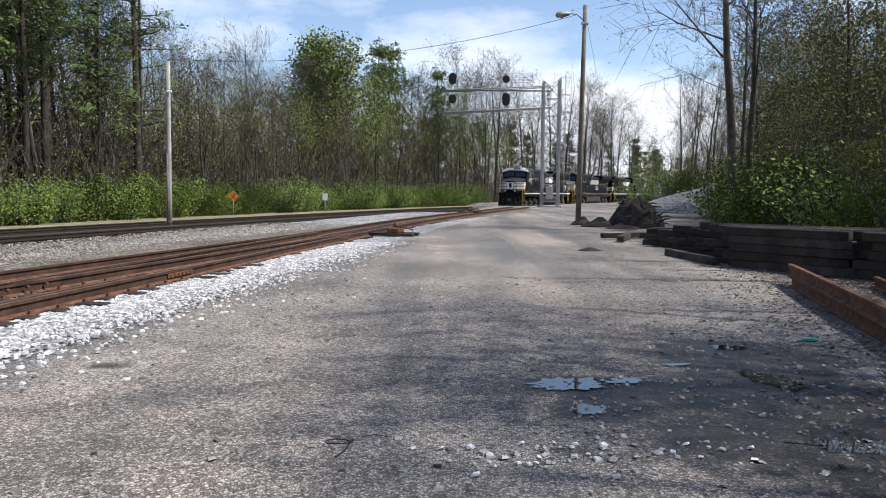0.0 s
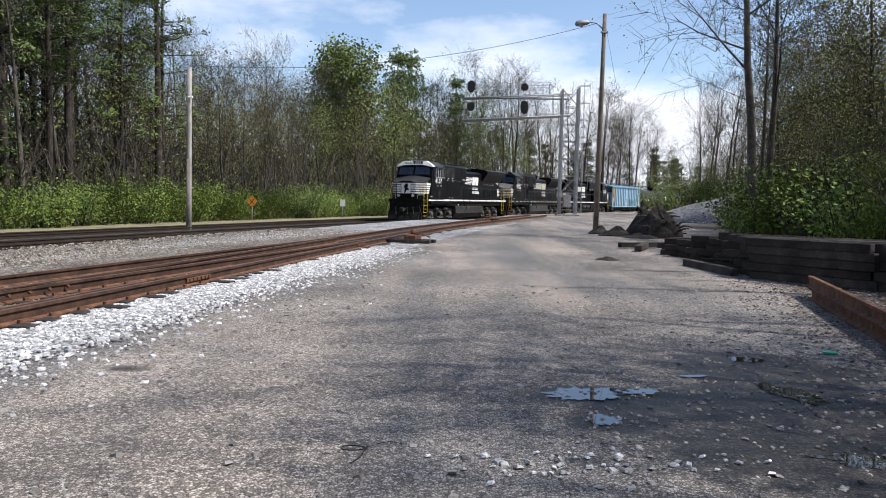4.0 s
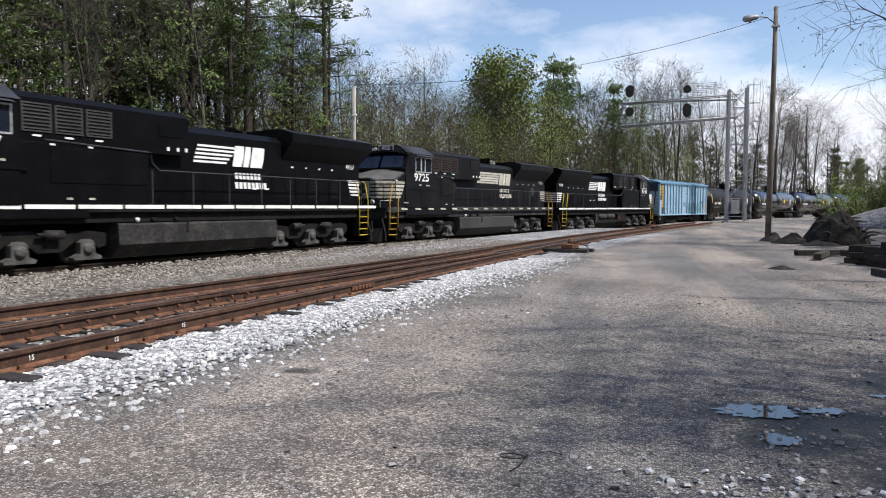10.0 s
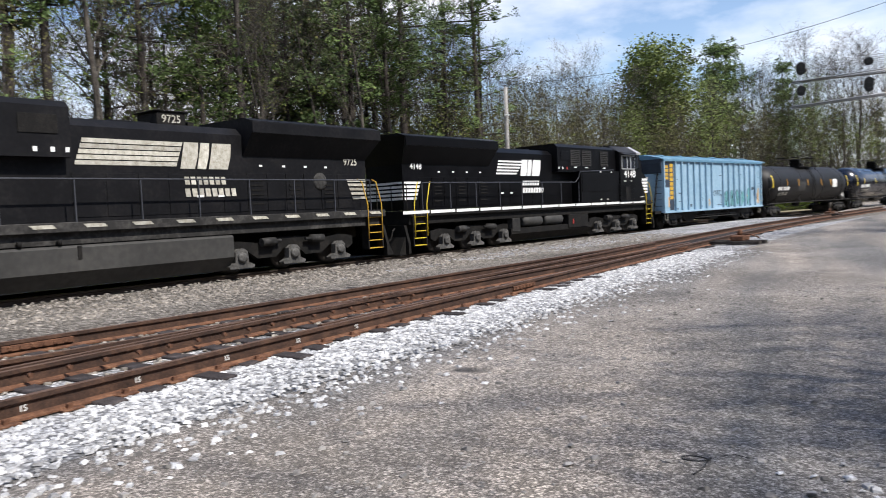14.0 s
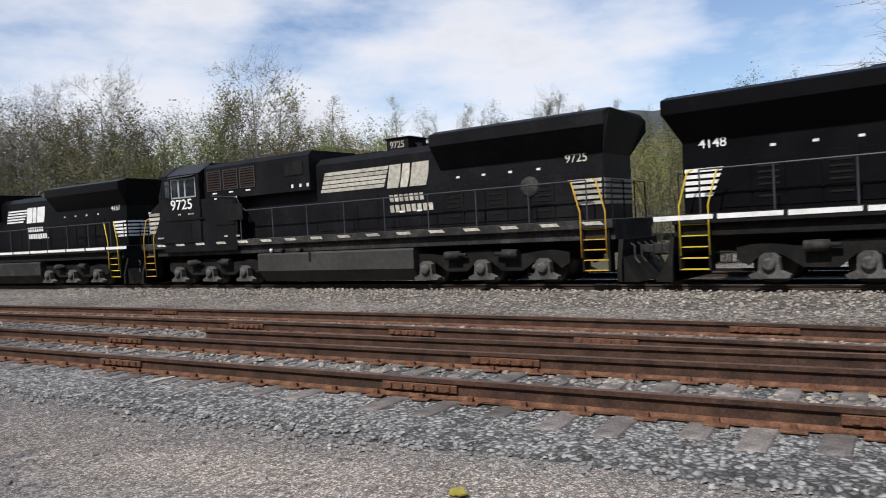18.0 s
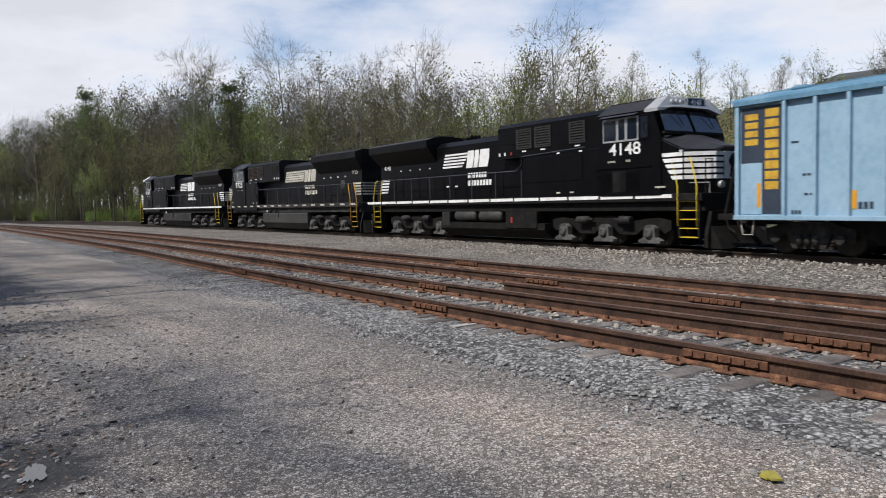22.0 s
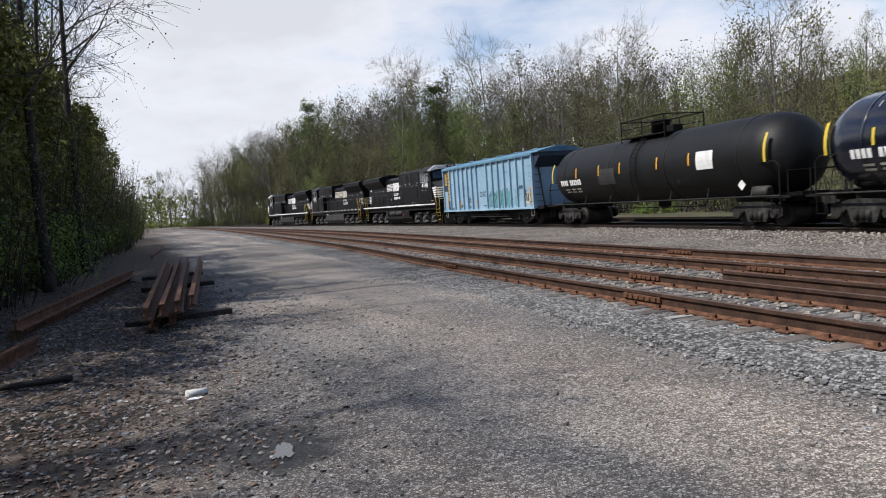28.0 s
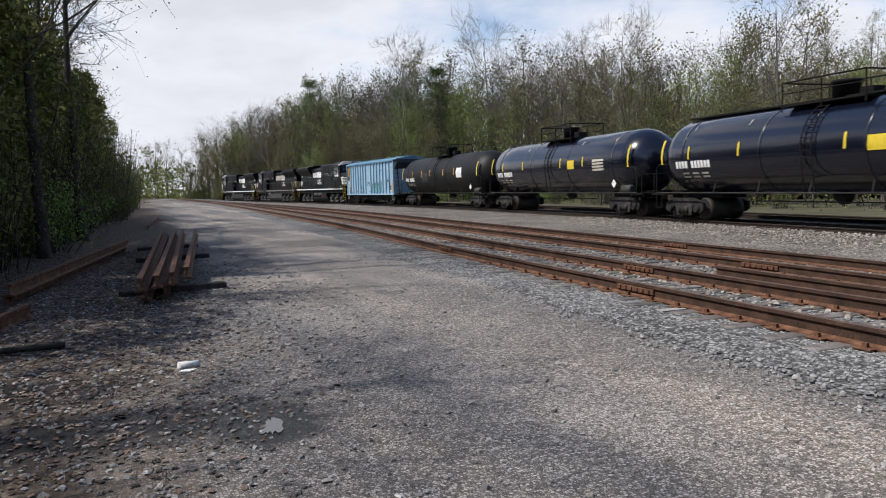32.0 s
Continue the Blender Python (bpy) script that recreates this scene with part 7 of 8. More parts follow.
def signal_bridge():
    """A cantilever signal bridge: lattice tower, box truss over both tracks, four signal heads, railing and ladder."""
    ob = thing("signal_bridge", (12.9, 84.2, 0), 0.0, "galvanised cantilever signal bridge with black signal heads", "signal")
    H, top = 11.1, 13.9
    legs = [(-1.85, -0.6), (-0.05, -0.6), (-0.05, 0.6), (-1.85, 0.6)]
    for x, y in legs:
        bm = bmesh.new()
        box(bm, (x - 0.12, y - 0.12, -0.1), (x + 0.12, y + 0.12, top + (0.25 if x > -1 else 0)), 0.01)
        part("tower_leg", bm, M_GALV, ob)
    k = 0
    z = 0.6
    while z < top - 0.6:
        for i in range(4):
            a, b = legs[i], legs[(i + 1) % 4]
            bm = bmesh.new()
            tube(bm, [(a[0], a[1], z), (b[0], b[1], z)], 0.06, 4)
            flip = k % 2
            tube(bm, [(*(a if flip else b), z), (*(b if flip else a), z + 1.9)], 0.06, 4)
            part("tower_brace", bm, M_GALV, ob)
        z += 1.9
        k += 1
    part("footing", boxes(((-2.2, -1.0, -0.15), (0.3, 1.0, 0.12)), bevel=0.03), M_WHITE, ob)
    for y in (-0.6, 0.6):
        for z0, z1 in ((H, H - 0.75), (top - 0.5, top - 1.1)):
            bm = bmesh.new()
            tube(bm, [(-0.9, y, z0), (-12.9, y, z1)], 0.1 if z0 == H else 0.07, 6)
            part("truss_chord", bm, M_GALV, ob)
        for i in range(8):
            x = -1.2 - i * 1.65
            q = (x + 0.9) / 12.0
            zb, zt = H + q * 0.75, top - 0.5 + q * 0.6
            bm = bmesh.new()
            tube(bm, [(x, y, zb), (x, y, zt)], 0.04, 4)
            part("truss_post", bm, M_GALV, ob)
    for i in range(8):
        x = -1.2 - i * 1.65
        q = (x + 0.9) / 12.0
        for zz in (H + q * 0.75, top - 0.5 + q * 0.6):
            bm = bmesh.new()
            tube(bm, [(x, -0.6, zz), (x, 0.6, zz)], 0.035, 4)
            part("truss_strut", bm, M_GALV, ob)
    part("walkway", boxes(((-12.8, -0.45, top - 1.02), (-1.0, 0.45, top - 0.97))), M_GALV, ob)
    bm = bmesh.new()
    for y in (-0.7, 0.7):
        for x in (-10.4, -9.2, -8.0, -6.8, -5.4, -4.0, -3.2):
            tube(bm, [(x, y, top - 0.8), (x, y, top + 0.75)], 0.03, 4)
        for zz in (0.0, 0.38, 0.75):
            tube(bm, [(-6.8, y, top + zz), (-3.2, y, top + zz)], 0.03, 4)
        tube(bm, [(-10.4, y, top + 0.2), (-6.8, y, top + 0.4)], 0.03, 4)
    tube(bm, [(-3.2, -0.7, top + 0.75), (-3.2, 0.7, top + 0.75)], 0.03, 4)
    part("railing", bm, M_GALV, ob)
    for x in (-12.0, -6.1):
        for z, tall in ((top + 0.15, 1.3 if x < -8 else 0.75), (top - 2.05, 1.0 if x < -8 else 1.45)):
            bm = bmesh.new()
            tube(bm, [(x + 0.05, -0.66, z - 0.9), (x + 0.05, -0.66, z + 0.7)], 0.05, 5)
            head = part("signal_mast", bm, M_GALV, ob)
            bm = bmesh.new()
            r = 0.42
            pts = [(r * math.cos(c), tall / 2 - r + r * math.sin(c)) for c in np.linspace(0, math.pi, 9)] + [(-r * math.cos(c), -tall / 2 + r - r * math.sin(c)) for c in np.linspace(0, math.pi, 9)] if tall > 0.84 else [(r * math.cos(c), r * math.sin(c)) for c in np.linspace(0, 2 * math.pi, 17)[:-1]]
            prism(bm, [(x + px, z + pz) for px, pz in pts], -0.86, -0.8, 1)
            part("signal_target", bm, M_SIGNAL, head, "black oval signal backboard")
            n = 2 if tall > 1.0 else 1
            for q in range(n):
                zz = z + (q - (n - 1) / 2) * 0.5
                bm = bmesh.new()
                lathe(bm, [(0, 0.13), (1, 0.14)], (x, -0.86, zz), (x, -1.15, zz), 12)
                part("signal_hood", bm, M_SIGNAL, head)
    # ladder and cage brackets behind the tower
    bm = bmesh.new()
    for y in (-0.25, 0.25):
        tube(bm, [(0.6, y, 0.2), (0.6, y, top + 0.9)], 0.025, 4)
    for zz in np.arange(0.4, top + 0.8, 0.34):
        tube(bm, [(0.6, -0.25, zz), (0.6, 0.25, zz)], 0.016, 4)
    for zz in np.arange(3.0, top + 0.9, 1.9):
        tube(bm, [(0.0, -0.3, zz), (1.2, -0.3, zz), (1.2, 0.3, zz), (0.0, 0.3, zz)], 0.03, 4)
    tube(bm, [(1.2, -0.3, 2.9), (1.2, -0.3, top + 0.8)], 0.02, 4)
    part("ladder", bm, M_GALV, ob)
    part("control_box", boxes(((-1.5, -0.95, 0.9), (-0.7, -0.7, 2.3)), bevel=0.02), M_GALV, ob)


signal_bridge()


def timber_pole(name, x, y, h, r, mat, label, lean=(0, 0)):
    ob = thing(name, (x, y, ground_z(x, y)), 0, label, "utility pole")
    bm = bmesh.new()
    tube(bm, [(lean[0] * t, lean[1] * t, -0.4 + (h + 0.4) * t) for t in (0, 0.35, 0.7, 1)], [r, r * 0.92, r * 0.8, r * 0.68], 10)
    part("pole", bm, mat, ob)
    return ob


pole = timber_pole("lamp_pole", 7.32, 40.5, 11.55, 0.155, M_POLE, "brown wooden utility pole with a street lamp", (0.12, -0.1))
bm = bmesh.new()
tube(bm, [(0.1, -0.1, 10.7), (-0.3, -0.15, 11.05), (-0.75, -0.15, 11.1)], 0.03, 6)
arm = part("lamp_arm", bm, M_GALV, pole)
bm = bmesh.new()
lathe(bm, [(0, 0.03), (0.15, 0.11), (0.6, 0.17), (0.9, 0.14), (1, 0.04)], (-0.65, -0.15, 11.1), (-1.45, -0.15, 11.0), 12)
part("lamp_head", bm, M_GALV, arm)
bm = bmesh.new()
lathe(bm, [(0, 0.13), (0.7, 0.1), (1, 0.02)], (-1.12, -0.15, 11.0), (-1.12, -0.15, 10.82), 12)
part("lamp_lens", bm, M_FRAME, arm)
part("pole_bracket", boxes(((-0.1, -0.3, 10.5), (0.3, -0.2, 10.62)), bevel=0.02), M_GALV, pole)
pole2 = timber_pole("timber_pole", -14.35, 39.0, 8.75, 0.15, M_GREYPOLE, "weathered grey timber pole without cross-arms", (0.1, 0))
bm = bmesh.new()
tube(bm, [(0.0, -0.16, 0.2), (0.02, -0.15, 4.0)], 0.04, 6)
part("cable_guard", bm, M_POLE, pole2)
part("insulator_bracket", boxes(((0.05, -0.2, 7.15), (0.32, -0.1, 7.25)), bevel=0.02), M_TRIM, pole2)


def wire(name, a, b, sag, label, r=0.012):
    bm = bmesh.new()
    a, b = Vector(a), Vector(b)
    tube(bm, [a.lerp(b, t) - Vector((0, 0, sag * 4 * t * (1 - t))) for t in np.linspace(0, 1, 22)], r, 4)
    return tagged(part(name, bm, M_SIGNAL), label, "cable")


wire("overhead_wire", (7.0, 40.3, 11.0), (-14.3, 39.0, 8.3), 0.9, "thin black overhead wire between two poles", 0.014)
wire("guy_wire", (7.44, 40.4, 11.2), (13.0, 54.0, 0.1), 0.0, "thin steel guy wire of the lamp pole", 0.010)

# small signs across the line
for nm, s, d, label, cat in (("crossing_sign", 54.9, -10.2, "small orange diamond sign on a post", "sign"), ("marker_post", 66.0, -8.6, "white marker board on a thin post", "sign")):
    x, y, _ = main_at(s, d)
    ob = thing(nm, (x, y, ground_z(x, y)), 0, label, cat)
    bm = bmesh.new()
    tube(bm, [(0, 0, -0.2), (0, 0, 1.9)], 0.04, 6)
    part("post", bm, M_GALV, ob)
    bm = bmesh.new()
    if nm == "crossing_sign":
        prism(bm, [(-0.45, 1.7), (0, 1.25), (0.45, 1.7), (0, 2.15)], -0.05, -0.04, 1)
        part("board", bm, M_ORANGE, ob)
        for d0 in (-1, 1):
            bm = bmesh.new()
            prism(bm, [(-0.2, 1.7 - d0 * 0.2 - 0.05), (-0.14, 1.7 - d0 * 0.2 - 0.05), (0.2, 1.7 + d0 * 0.2), (0.14, 1.7 + d0 * 0.2)], -0.056, -0.05, 1)
            part("cross_mark", bm, M_SIGNAL, ob)
    else:
        box(bm, (-0.22, -0.05, 1.35), (0.22, -0.03, 1.95))
        part("board", bm, M_TRIM, ob)

# ---- piles ----
M_CREO = material("old_tie_wood", [(0.012, 0.010, 0.009), (0.032, 0.027, 0.023), (0.075, 0.064, 0.055)], 4.0, 0.9, 0, 0.6, 30, vary=0.4)
r2 = random.Random(4)
M_DIRT = material("dark_spoil", [(0.006, 0.005, 0.004), (0.013, 0.011, 0.009), (0.045, 0.038, 0.032)], 2.0, 0.95, 0, 0.9, 9)
M_PILE = stones("heaped_stone", [(0.15, 0.15, 0.155), (0.28, 0.28, 0.29), (0.42, 0.42, 0.43)], 0.16)


def heap(name, x, y, rx, ry, h, mat, label, rough=0.25, f=0.9, peaks=1.0):
    n, m = 40, 14
    verts, faces = [(0, 0, h * (1 + 0.1 * noise.noise((x, y, 0))))], []
    for j in range(1, m + 1):
        t = j / m
        for i in range(n):
            c = 2 * math.pi * i / n
            k = 1 + 0.22 * noise.noise((math.cos(c) * 1.3 + x, math.sin(c) * 1.3 + y, 4))
            px, py = rx * t * k * math.cos(c), ry * t * k * math.sin(c)
            z = h * max(0, (1 - t ** (1.15 * peaks))) * (1 + rough * noise.noise((px * f + x, py * f, 8))) + rough * 0.3 * h * noise.noise((px * f * 3, py * f * 3, 2)) * (1 - t)
            verts.append((px, py, z - (0.25 if j == m else 0)))
    faces += [(0, 1 + i, 1 + (i + 1) % n) for i in range(n)]
    for j in range(m - 1):
        for i in range(n):
            a, b = 1 + j * n + i, 1 + j * n + (i + 1) % n
            faces.append((a, a + n, b + n, b))
    ob = mesh_ob(name, verts, faces, mat, smooth=False)
    ob.location = (x, y, ground_z(x, y))
    return tagged(ob, label, "heap")


heap("spoil_heap", 9.2, 35.4, 1.35, 1.3, 1.32, M_DIRT, "dark heap of spoil and roots", 0.3, 2.4, 2.0)
for k in range(26):
    c, r = r2.uniform(0, 6.28), 1.25 * math.sqrt(r2.random())
    x, y = 9.2 + r * math.cos(c), 35.4 + r * math.sin(c)
    z = ground_z(9.2, 35.4) + 1.2 * max(0.0, 1 - (r / 1.35) ** 2.3)
    bm = bmesh.new()
    w = Vector((r2.gauss(0, 1), r2.gauss(0, 1), r2.uniform(-0.2, 0.5))).normalized() * r2.uniform(0.25, 0.6)
    tube(bm, [(0, 0, 0), tuple(w * 0.5 + Vector((0, 0, r2.uniform(0, 0.1)))), tuple(w)], [0.06, 0.045, 0.02], 5)
    root = tagged(part("root_piece", bm, M_CREO), "dark broken root in a heap of spoil", "root")
    root.location = (x, y, z)
heap("stone_heap", 24.5, 67.0, 8.5, 6.0, 2.5, M_PILE, "long heap of grey crushed stone", 0.12, 0.3)
for x, y, r, h in ((7.5, 35.6, 1.0, 0.42), (8.2, 34.0, 0.9, 0.24), (7.0, 37.6, 0.6, 0.42), (4.1, 20.7, 0.35, 0.1)):
    heap("debris_heap", x, y, r, r * 0.8, h, M_DIRT, "low heap of dark debris", 0.6, 2.5)

# ---- stacked ties and scrap rail ----


def tie_bm(length=2.6, w=0.225, h=0.175):
    bm = boxes(((-length / 2, -w / 2, 0), (length / 2, w / 2, h)), bevel=0.012)
    for v in bm.verts:
        v.co += Vector((noise.noise(v.co * 3) * 0.02, noise.noise(v.co * 5) * 0.008, noise.noise(v.co * 4) * 0.006))
    return bm


TIE = part("railway_tie", tie_bm(), M_CREO)
tagged(TIE, "dark weathered wooden railway tie in a stack", "railway tie", "stacked ties")
TIE.matrix_basis = pose(8.2, 25.4, 0.0, 0, 0, -28)


def tie_row(x, y, turn, layers):
    """One row of ties laid on top of one another, their near ends about at (x, y)."""
    c, q = math.cos(radians(turn)), math.sin(radians(turn))
    for level in range(layers):
        e = 1.3 + r2.gauss(0, 0.17) + (0.35 if r2.random() < 0.12 else 0.0)
        copy_thing(TIE, pose(x + c * e, y + q * e, -0.02 + level * 0.18, r2.gauss(0, 1.2), 0, turn + r2.gauss(0, 2.2)))


for k in range(17):
    h = k / 16
    tie_row(6.4 + 0.25 * math.sin(k * 1.7) * h + 0.35 * math.sin(3.1 * h), 16.5 + 7.3 * h, -52 + 30 * h, int(5.6 - 2.7 * h + r2.uniform(-0.4, 0.5)))
    if k < 9:
        tie_row(8.15 + 0.2 * h, 14.4 + 6.6 * h, -50 + 22 * h, int(5.7 - 1.2 * h + r2.uniform(-0.4, 0.4)))
for x, y, t in ((6.0, 18.0, -84), (6.35, 26.0, 70), (7.4, 25.2, 62), (6.9, 27.0, 20)):
    copy_thing(TIE, pose(x, y, -0.01, 0, 0, t))


def scrap_rail(a, b, z, label, tilt=0.0):
    """A loose length of rusty rail from a to b."""
    a, b = Vector((*a, 0)), Vector((*b, 0))
    ang = math.atan2(b.x - a.x, b.y - a.y)
    n = 6
    ob = rail_mesh("scrap_rail", lambda t: (a.x + (b.x - a.x) * t / n, a.y + (b.y - a.y) * t / n, ang), range(n + 1), z + 0.172, [M_RUST, M_RUST], label)
    return tagged(ob, label, "rail", "scrap rails")


scrap_rail((6.15, 13.0), (4.2, 5.2), 0.0, "rusty scrap rail lying on the ground")
scrap_rail((6.4, 13.1), (4.5, 5.3), 0.0, "rusty scrap rail lying on the ground")
scrap_rail((6.28, 13.4), (4.1, 4.9), 0.175, "rusty scrap rail lying on two others")
scrap_rail((7.6, 13.0), (5.4, 6.0), 0.0, "rusty scrap rail in the leaf litter")
for k, (x0, x1, z) in enumerate(((-0.95, -2.75, 0.25), (-1.2, -3.1, 0.25), (-1.45, -3.4, 0.25), (-1.75, -3.75, 0.25), (-1.05, -2.9, 0.08), (-1.32, -3.25, 0.08))):
    scrap_rail((x0, -11.9 - 0.3 * (k % 3) - (1.3 if k == 3 else 0)), (x1, -26.8 + 0.4 * (k % 2)), z, "rusty scrap rail in a bundle on old ties")
scrap_rail((0.84, -13.5), (-1.46, -24.2), -0.02, "rusty rail under a heavier one beside the thicket")
scrap_rail((0.78, -13.4), (-1.5, -24.0), 0.152, "heavy rusty rail lying beside the thicket")
scrap_rail((-3.1, -37.0), (-5.0, -52.0), 0.0, "rusty rail at the road's far edge")
scrap_rail((1.2, -9.2), (0.45, -12.2), 0.0, "short rusty rail end in the litter")
for x, y, t in ((-1.6, -13.6, 12), (-2.3, -20.0, 8), (-2.6, -24.0, 8)):
    ob = copy_thing(TIE, pose(x, y, -0.1, 0, 0, t))
    ob.scale = (0.66, 1.0, 1.0)
    ob["label"] = "old tie under a bundle of scrap rails"
bm = bmesh.new()
tube(bm, [(0, 0, 0), (0.35, 0.06, 0.01), (0.8, 0.02, 0.0), (1.2, 0.1, -0.01)], [0.07, 0.075, 0.065, 0.05], 8)
log = tagged(part("rotten_log", bm, M_CREO), "short dark rotten log in the litter", "log")
log.scale = (0.8, 0.6, 0.5)
log.location = (0.0, -9.5, 0.02)

# low switch mechanism by the points
sw = thing("switch_stand", (-1.85, 27.2, -0.02), -0.3, "low rusty switch stand on two long ties", "switch stand")
part("tie", boxes(((-0.9, -0.35, 0), (0.9, -0.13, 0.12)), bevel=0.01), M_CREO, sw)
part("tie", boxes(((-0.9, 0.2, 0), (0.9, 0.42, 0.12)), bevel=0.01), M_CREO, sw)
part("gear_box", boxes(((-0.1, -0.3, 0.12), (0.35, 0.35, 0.3)), bevel=0.03), M_RUST, sw)
bm = bmesh.new()
tube(bm, [(0.1, 0, 0.28), (0.5, -0.1, 0.34), (0.85, -0.15, 0.22)], 0.025, 6)
part("throw_lever", bm, M_RUST, sw)
bm = bmesh.new()
lathe(bm, [(0, 0.08), (0.5, 0.1), (1, 0.05)], (0.1, 0.1, 0.3), (0.1, 0.1, 0.5), 10)
part("target_cap", bm, M_RUST, sw)
x, y, _ = main_at(62, 4.6)
copy_thing(sw, pose(x + 1.6, y, -0.02, 0, 0, -25))

# wire loop, litter, wet patches
bm = bmesh.new()
tube(bm, [(0.16 * math.cos(c) * (1 + 0.1 * c / 6), 0.1 * math.sin(c), 0.02 + 0.006 * c) for c in np.linspace(0.4, 6.6, 16)] + [(0.1, -0.2, 0.01), (0.02, -0.36, 0.01)], 0.007, 5)
loop = tagged(part("wire_loop", bm, M_SIGNAL), "loose loop of black wire on the gravel", "wire")
loop.scale = (0.5, 0.62, 0.62)
loop.location = (-0.63, 4.6, ground_z(-0.63, 4.6))
bm = bmesh.new()
tube(bm, [(0, 0, 0.01), (0.18, 0.06, 0.03), (0.36, 0.02, 0.01)], 0.006, 5)
loop2 = tagged(part("wire_scrap", bm, M_SIGNAL), "short scrap of black wire", "wire")
loop2.scale = (0.45, 0.45, 0.45)
loop2.location = (-0.5, 4.75, ground_z(-0.5, 4.75))
bm = bmesh.new()
lathe(bm, [(0, 0.032), (0.5, 0.036), (1, 0.042)], (0, 0, 0.04), (0.17, 0.04, 0.043), 14)
cup = tagged(part("crushed_cup", bm, M_TRIM), "crushed white paper cup on the gravel", "litter")
cup.scale = (1.1, 1.0, 0.95)
cup.location = (-1.17, -7.92, ground_z(-1.17, -7.92) - 0.01)
bm = bmesh.new()
prism(bm, [(-0.08, -0.03), (0.05, -0.05), (0.09, 0.02), (-0.02, 0.05)], 0.005, 0.012, 2)
wrap = tagged(part("paper_scrap", bm, M_TRIM), "flat scrap of white paper", "litter")
wrap.location = (-1.05, -7.75, ground_z(-1.05, -7.75))
for x, y in ((-4.47, -2.47),):
    M_OLIVE = material("faded_yellow_plastic", [(0.2, 0.17, 0.03), (0.36, 0.31, 0.05)], 20.0, 0.7)
    bm = bmesh.new()
    prism(bm, [(-0.07, 0), (-0.02, -0.05), (0.06, -0.03), (0.08, 0.02), (0.0, 0.06)], 0.0, 0.012, 2)
    prism(bm, [(0.02, 0.05), (0.06, 0.0), (0.1, 0.06), (0.05, 0.1)], 0.01, 0.02, 2)
    yl = tagged(part("yellow_scrap", bm, M_OLIVE), "crumpled yellow scrap on the gravel", "litter")
    yl.location = (x, y, ground_z(x, y) + 0.01)
bm = bmesh.new()
prism(bm, [(-0.2, -0.06), (0.18, -0.08), (0.2, 0.05), (-0.17, 0.08)], -0.06, -0.035, 2)
wb = tagged(part("white_board", bm, M_GREYPOLE), "pale split board beside the siding ties", "board")
wb.location = (-7.0, -7.75, 0.0)
bm = bmesh.new()
prism(bm, [(-0.2, -0.1), (0.15, -0.14), (0.22, 0.06), (0.0, 0.14), (-0.18, 0.08)], 0.0, 0.03, 2)
M_GREENP = material("green_plastic", [(0.03, 0.3, 0.2), (0.05, 0.4, 0.28)], 4.0, 0.4)
gp = tagged(part("plastic_scrap", bm, M_GREENP), "torn green plastic scrap in the litter", "litter")
gp.scale = (0.4, 0.4, 0.6)
gp.location = (4.1, 8.2, ground_z(4.1, 8.2) + 0.01)

M_WATER = bpy.data.materials.new("still_water")
M_WATER.use_nodes = True
_b = M_WATER.node_tree.nodes["Principled BSDF"]
_b.inputs["Base Color"].default_value, _b.inputs["Roughness"].default_value = (0.012, 0.012, 0.012, 1), 0.03
_b.inputs["IOR"].default_value, _b.inputs["Specular IOR Level"].default_value = 1.9, 1.0


def puddle(x, y, rx, ry, turn, seed):
    """Still water standing in a shallow hollow of the gravel."""
    n = 150
    v = []
    z0 = sum(ground_z(x + rx * math.cos(c), y + ry * math.sin(c)) for c in np.linspace(0, 6.28, 9)) / 9 + 0.009
    for i in range(n):
        c = 2 * math.pi * i / n
        q = max(0.25, 0.95 + 0.4 * noise.noise((math.cos(c) * 1.6, math.sin(c) * 1.6, seed)) + 0.3 * noise.noise((math.cos(c) * 4, math.sin(c) * 4, seed + 9)) + 0.16 * noise.noise((math.cos(c) * 14, math.sin(c) * 14, seed + 5)) + 0.1 * noise.noise((math.cos(c) * 34, math.sin(c) * 34, seed + 3)))
        px, py = rx * q * math.cos(c), ry * q * math.sin(c)
        a = radians(turn)
        v.append((x + px * math.cos(a) - py * math.sin(a), y + px * math.sin(a) + py * math.cos(a), z0))
    v.append((x, y, z0))
    tagged(mesh_ob("puddle", v, [(n, i, (i + 1) % n) for i in range(n)], M_WATER), "shallow puddle of still water", "puddle", kind="structure")


puddle(1.08, 6.15, 0.32, 0.2, 4, 1), puddle(1.1, 5.42, 0.13, 0.13, 0, 2), puddle(1.55, 6.3, 0.2, 0.09, 8, 3), puddle(2.85, 6.35, 0.16, 0.4, 20, 4)
puddle(3.0, 7.7, 0.2, 0.12, 0, 5), puddle(2.75, 4.6, 0.5, 0.12, -8, 6), puddle(-1.36, -5.72, 0.07, 0.2, -17, 7)
puddle(2.2, 6.9, 0.14, 0.05, 10, 11)

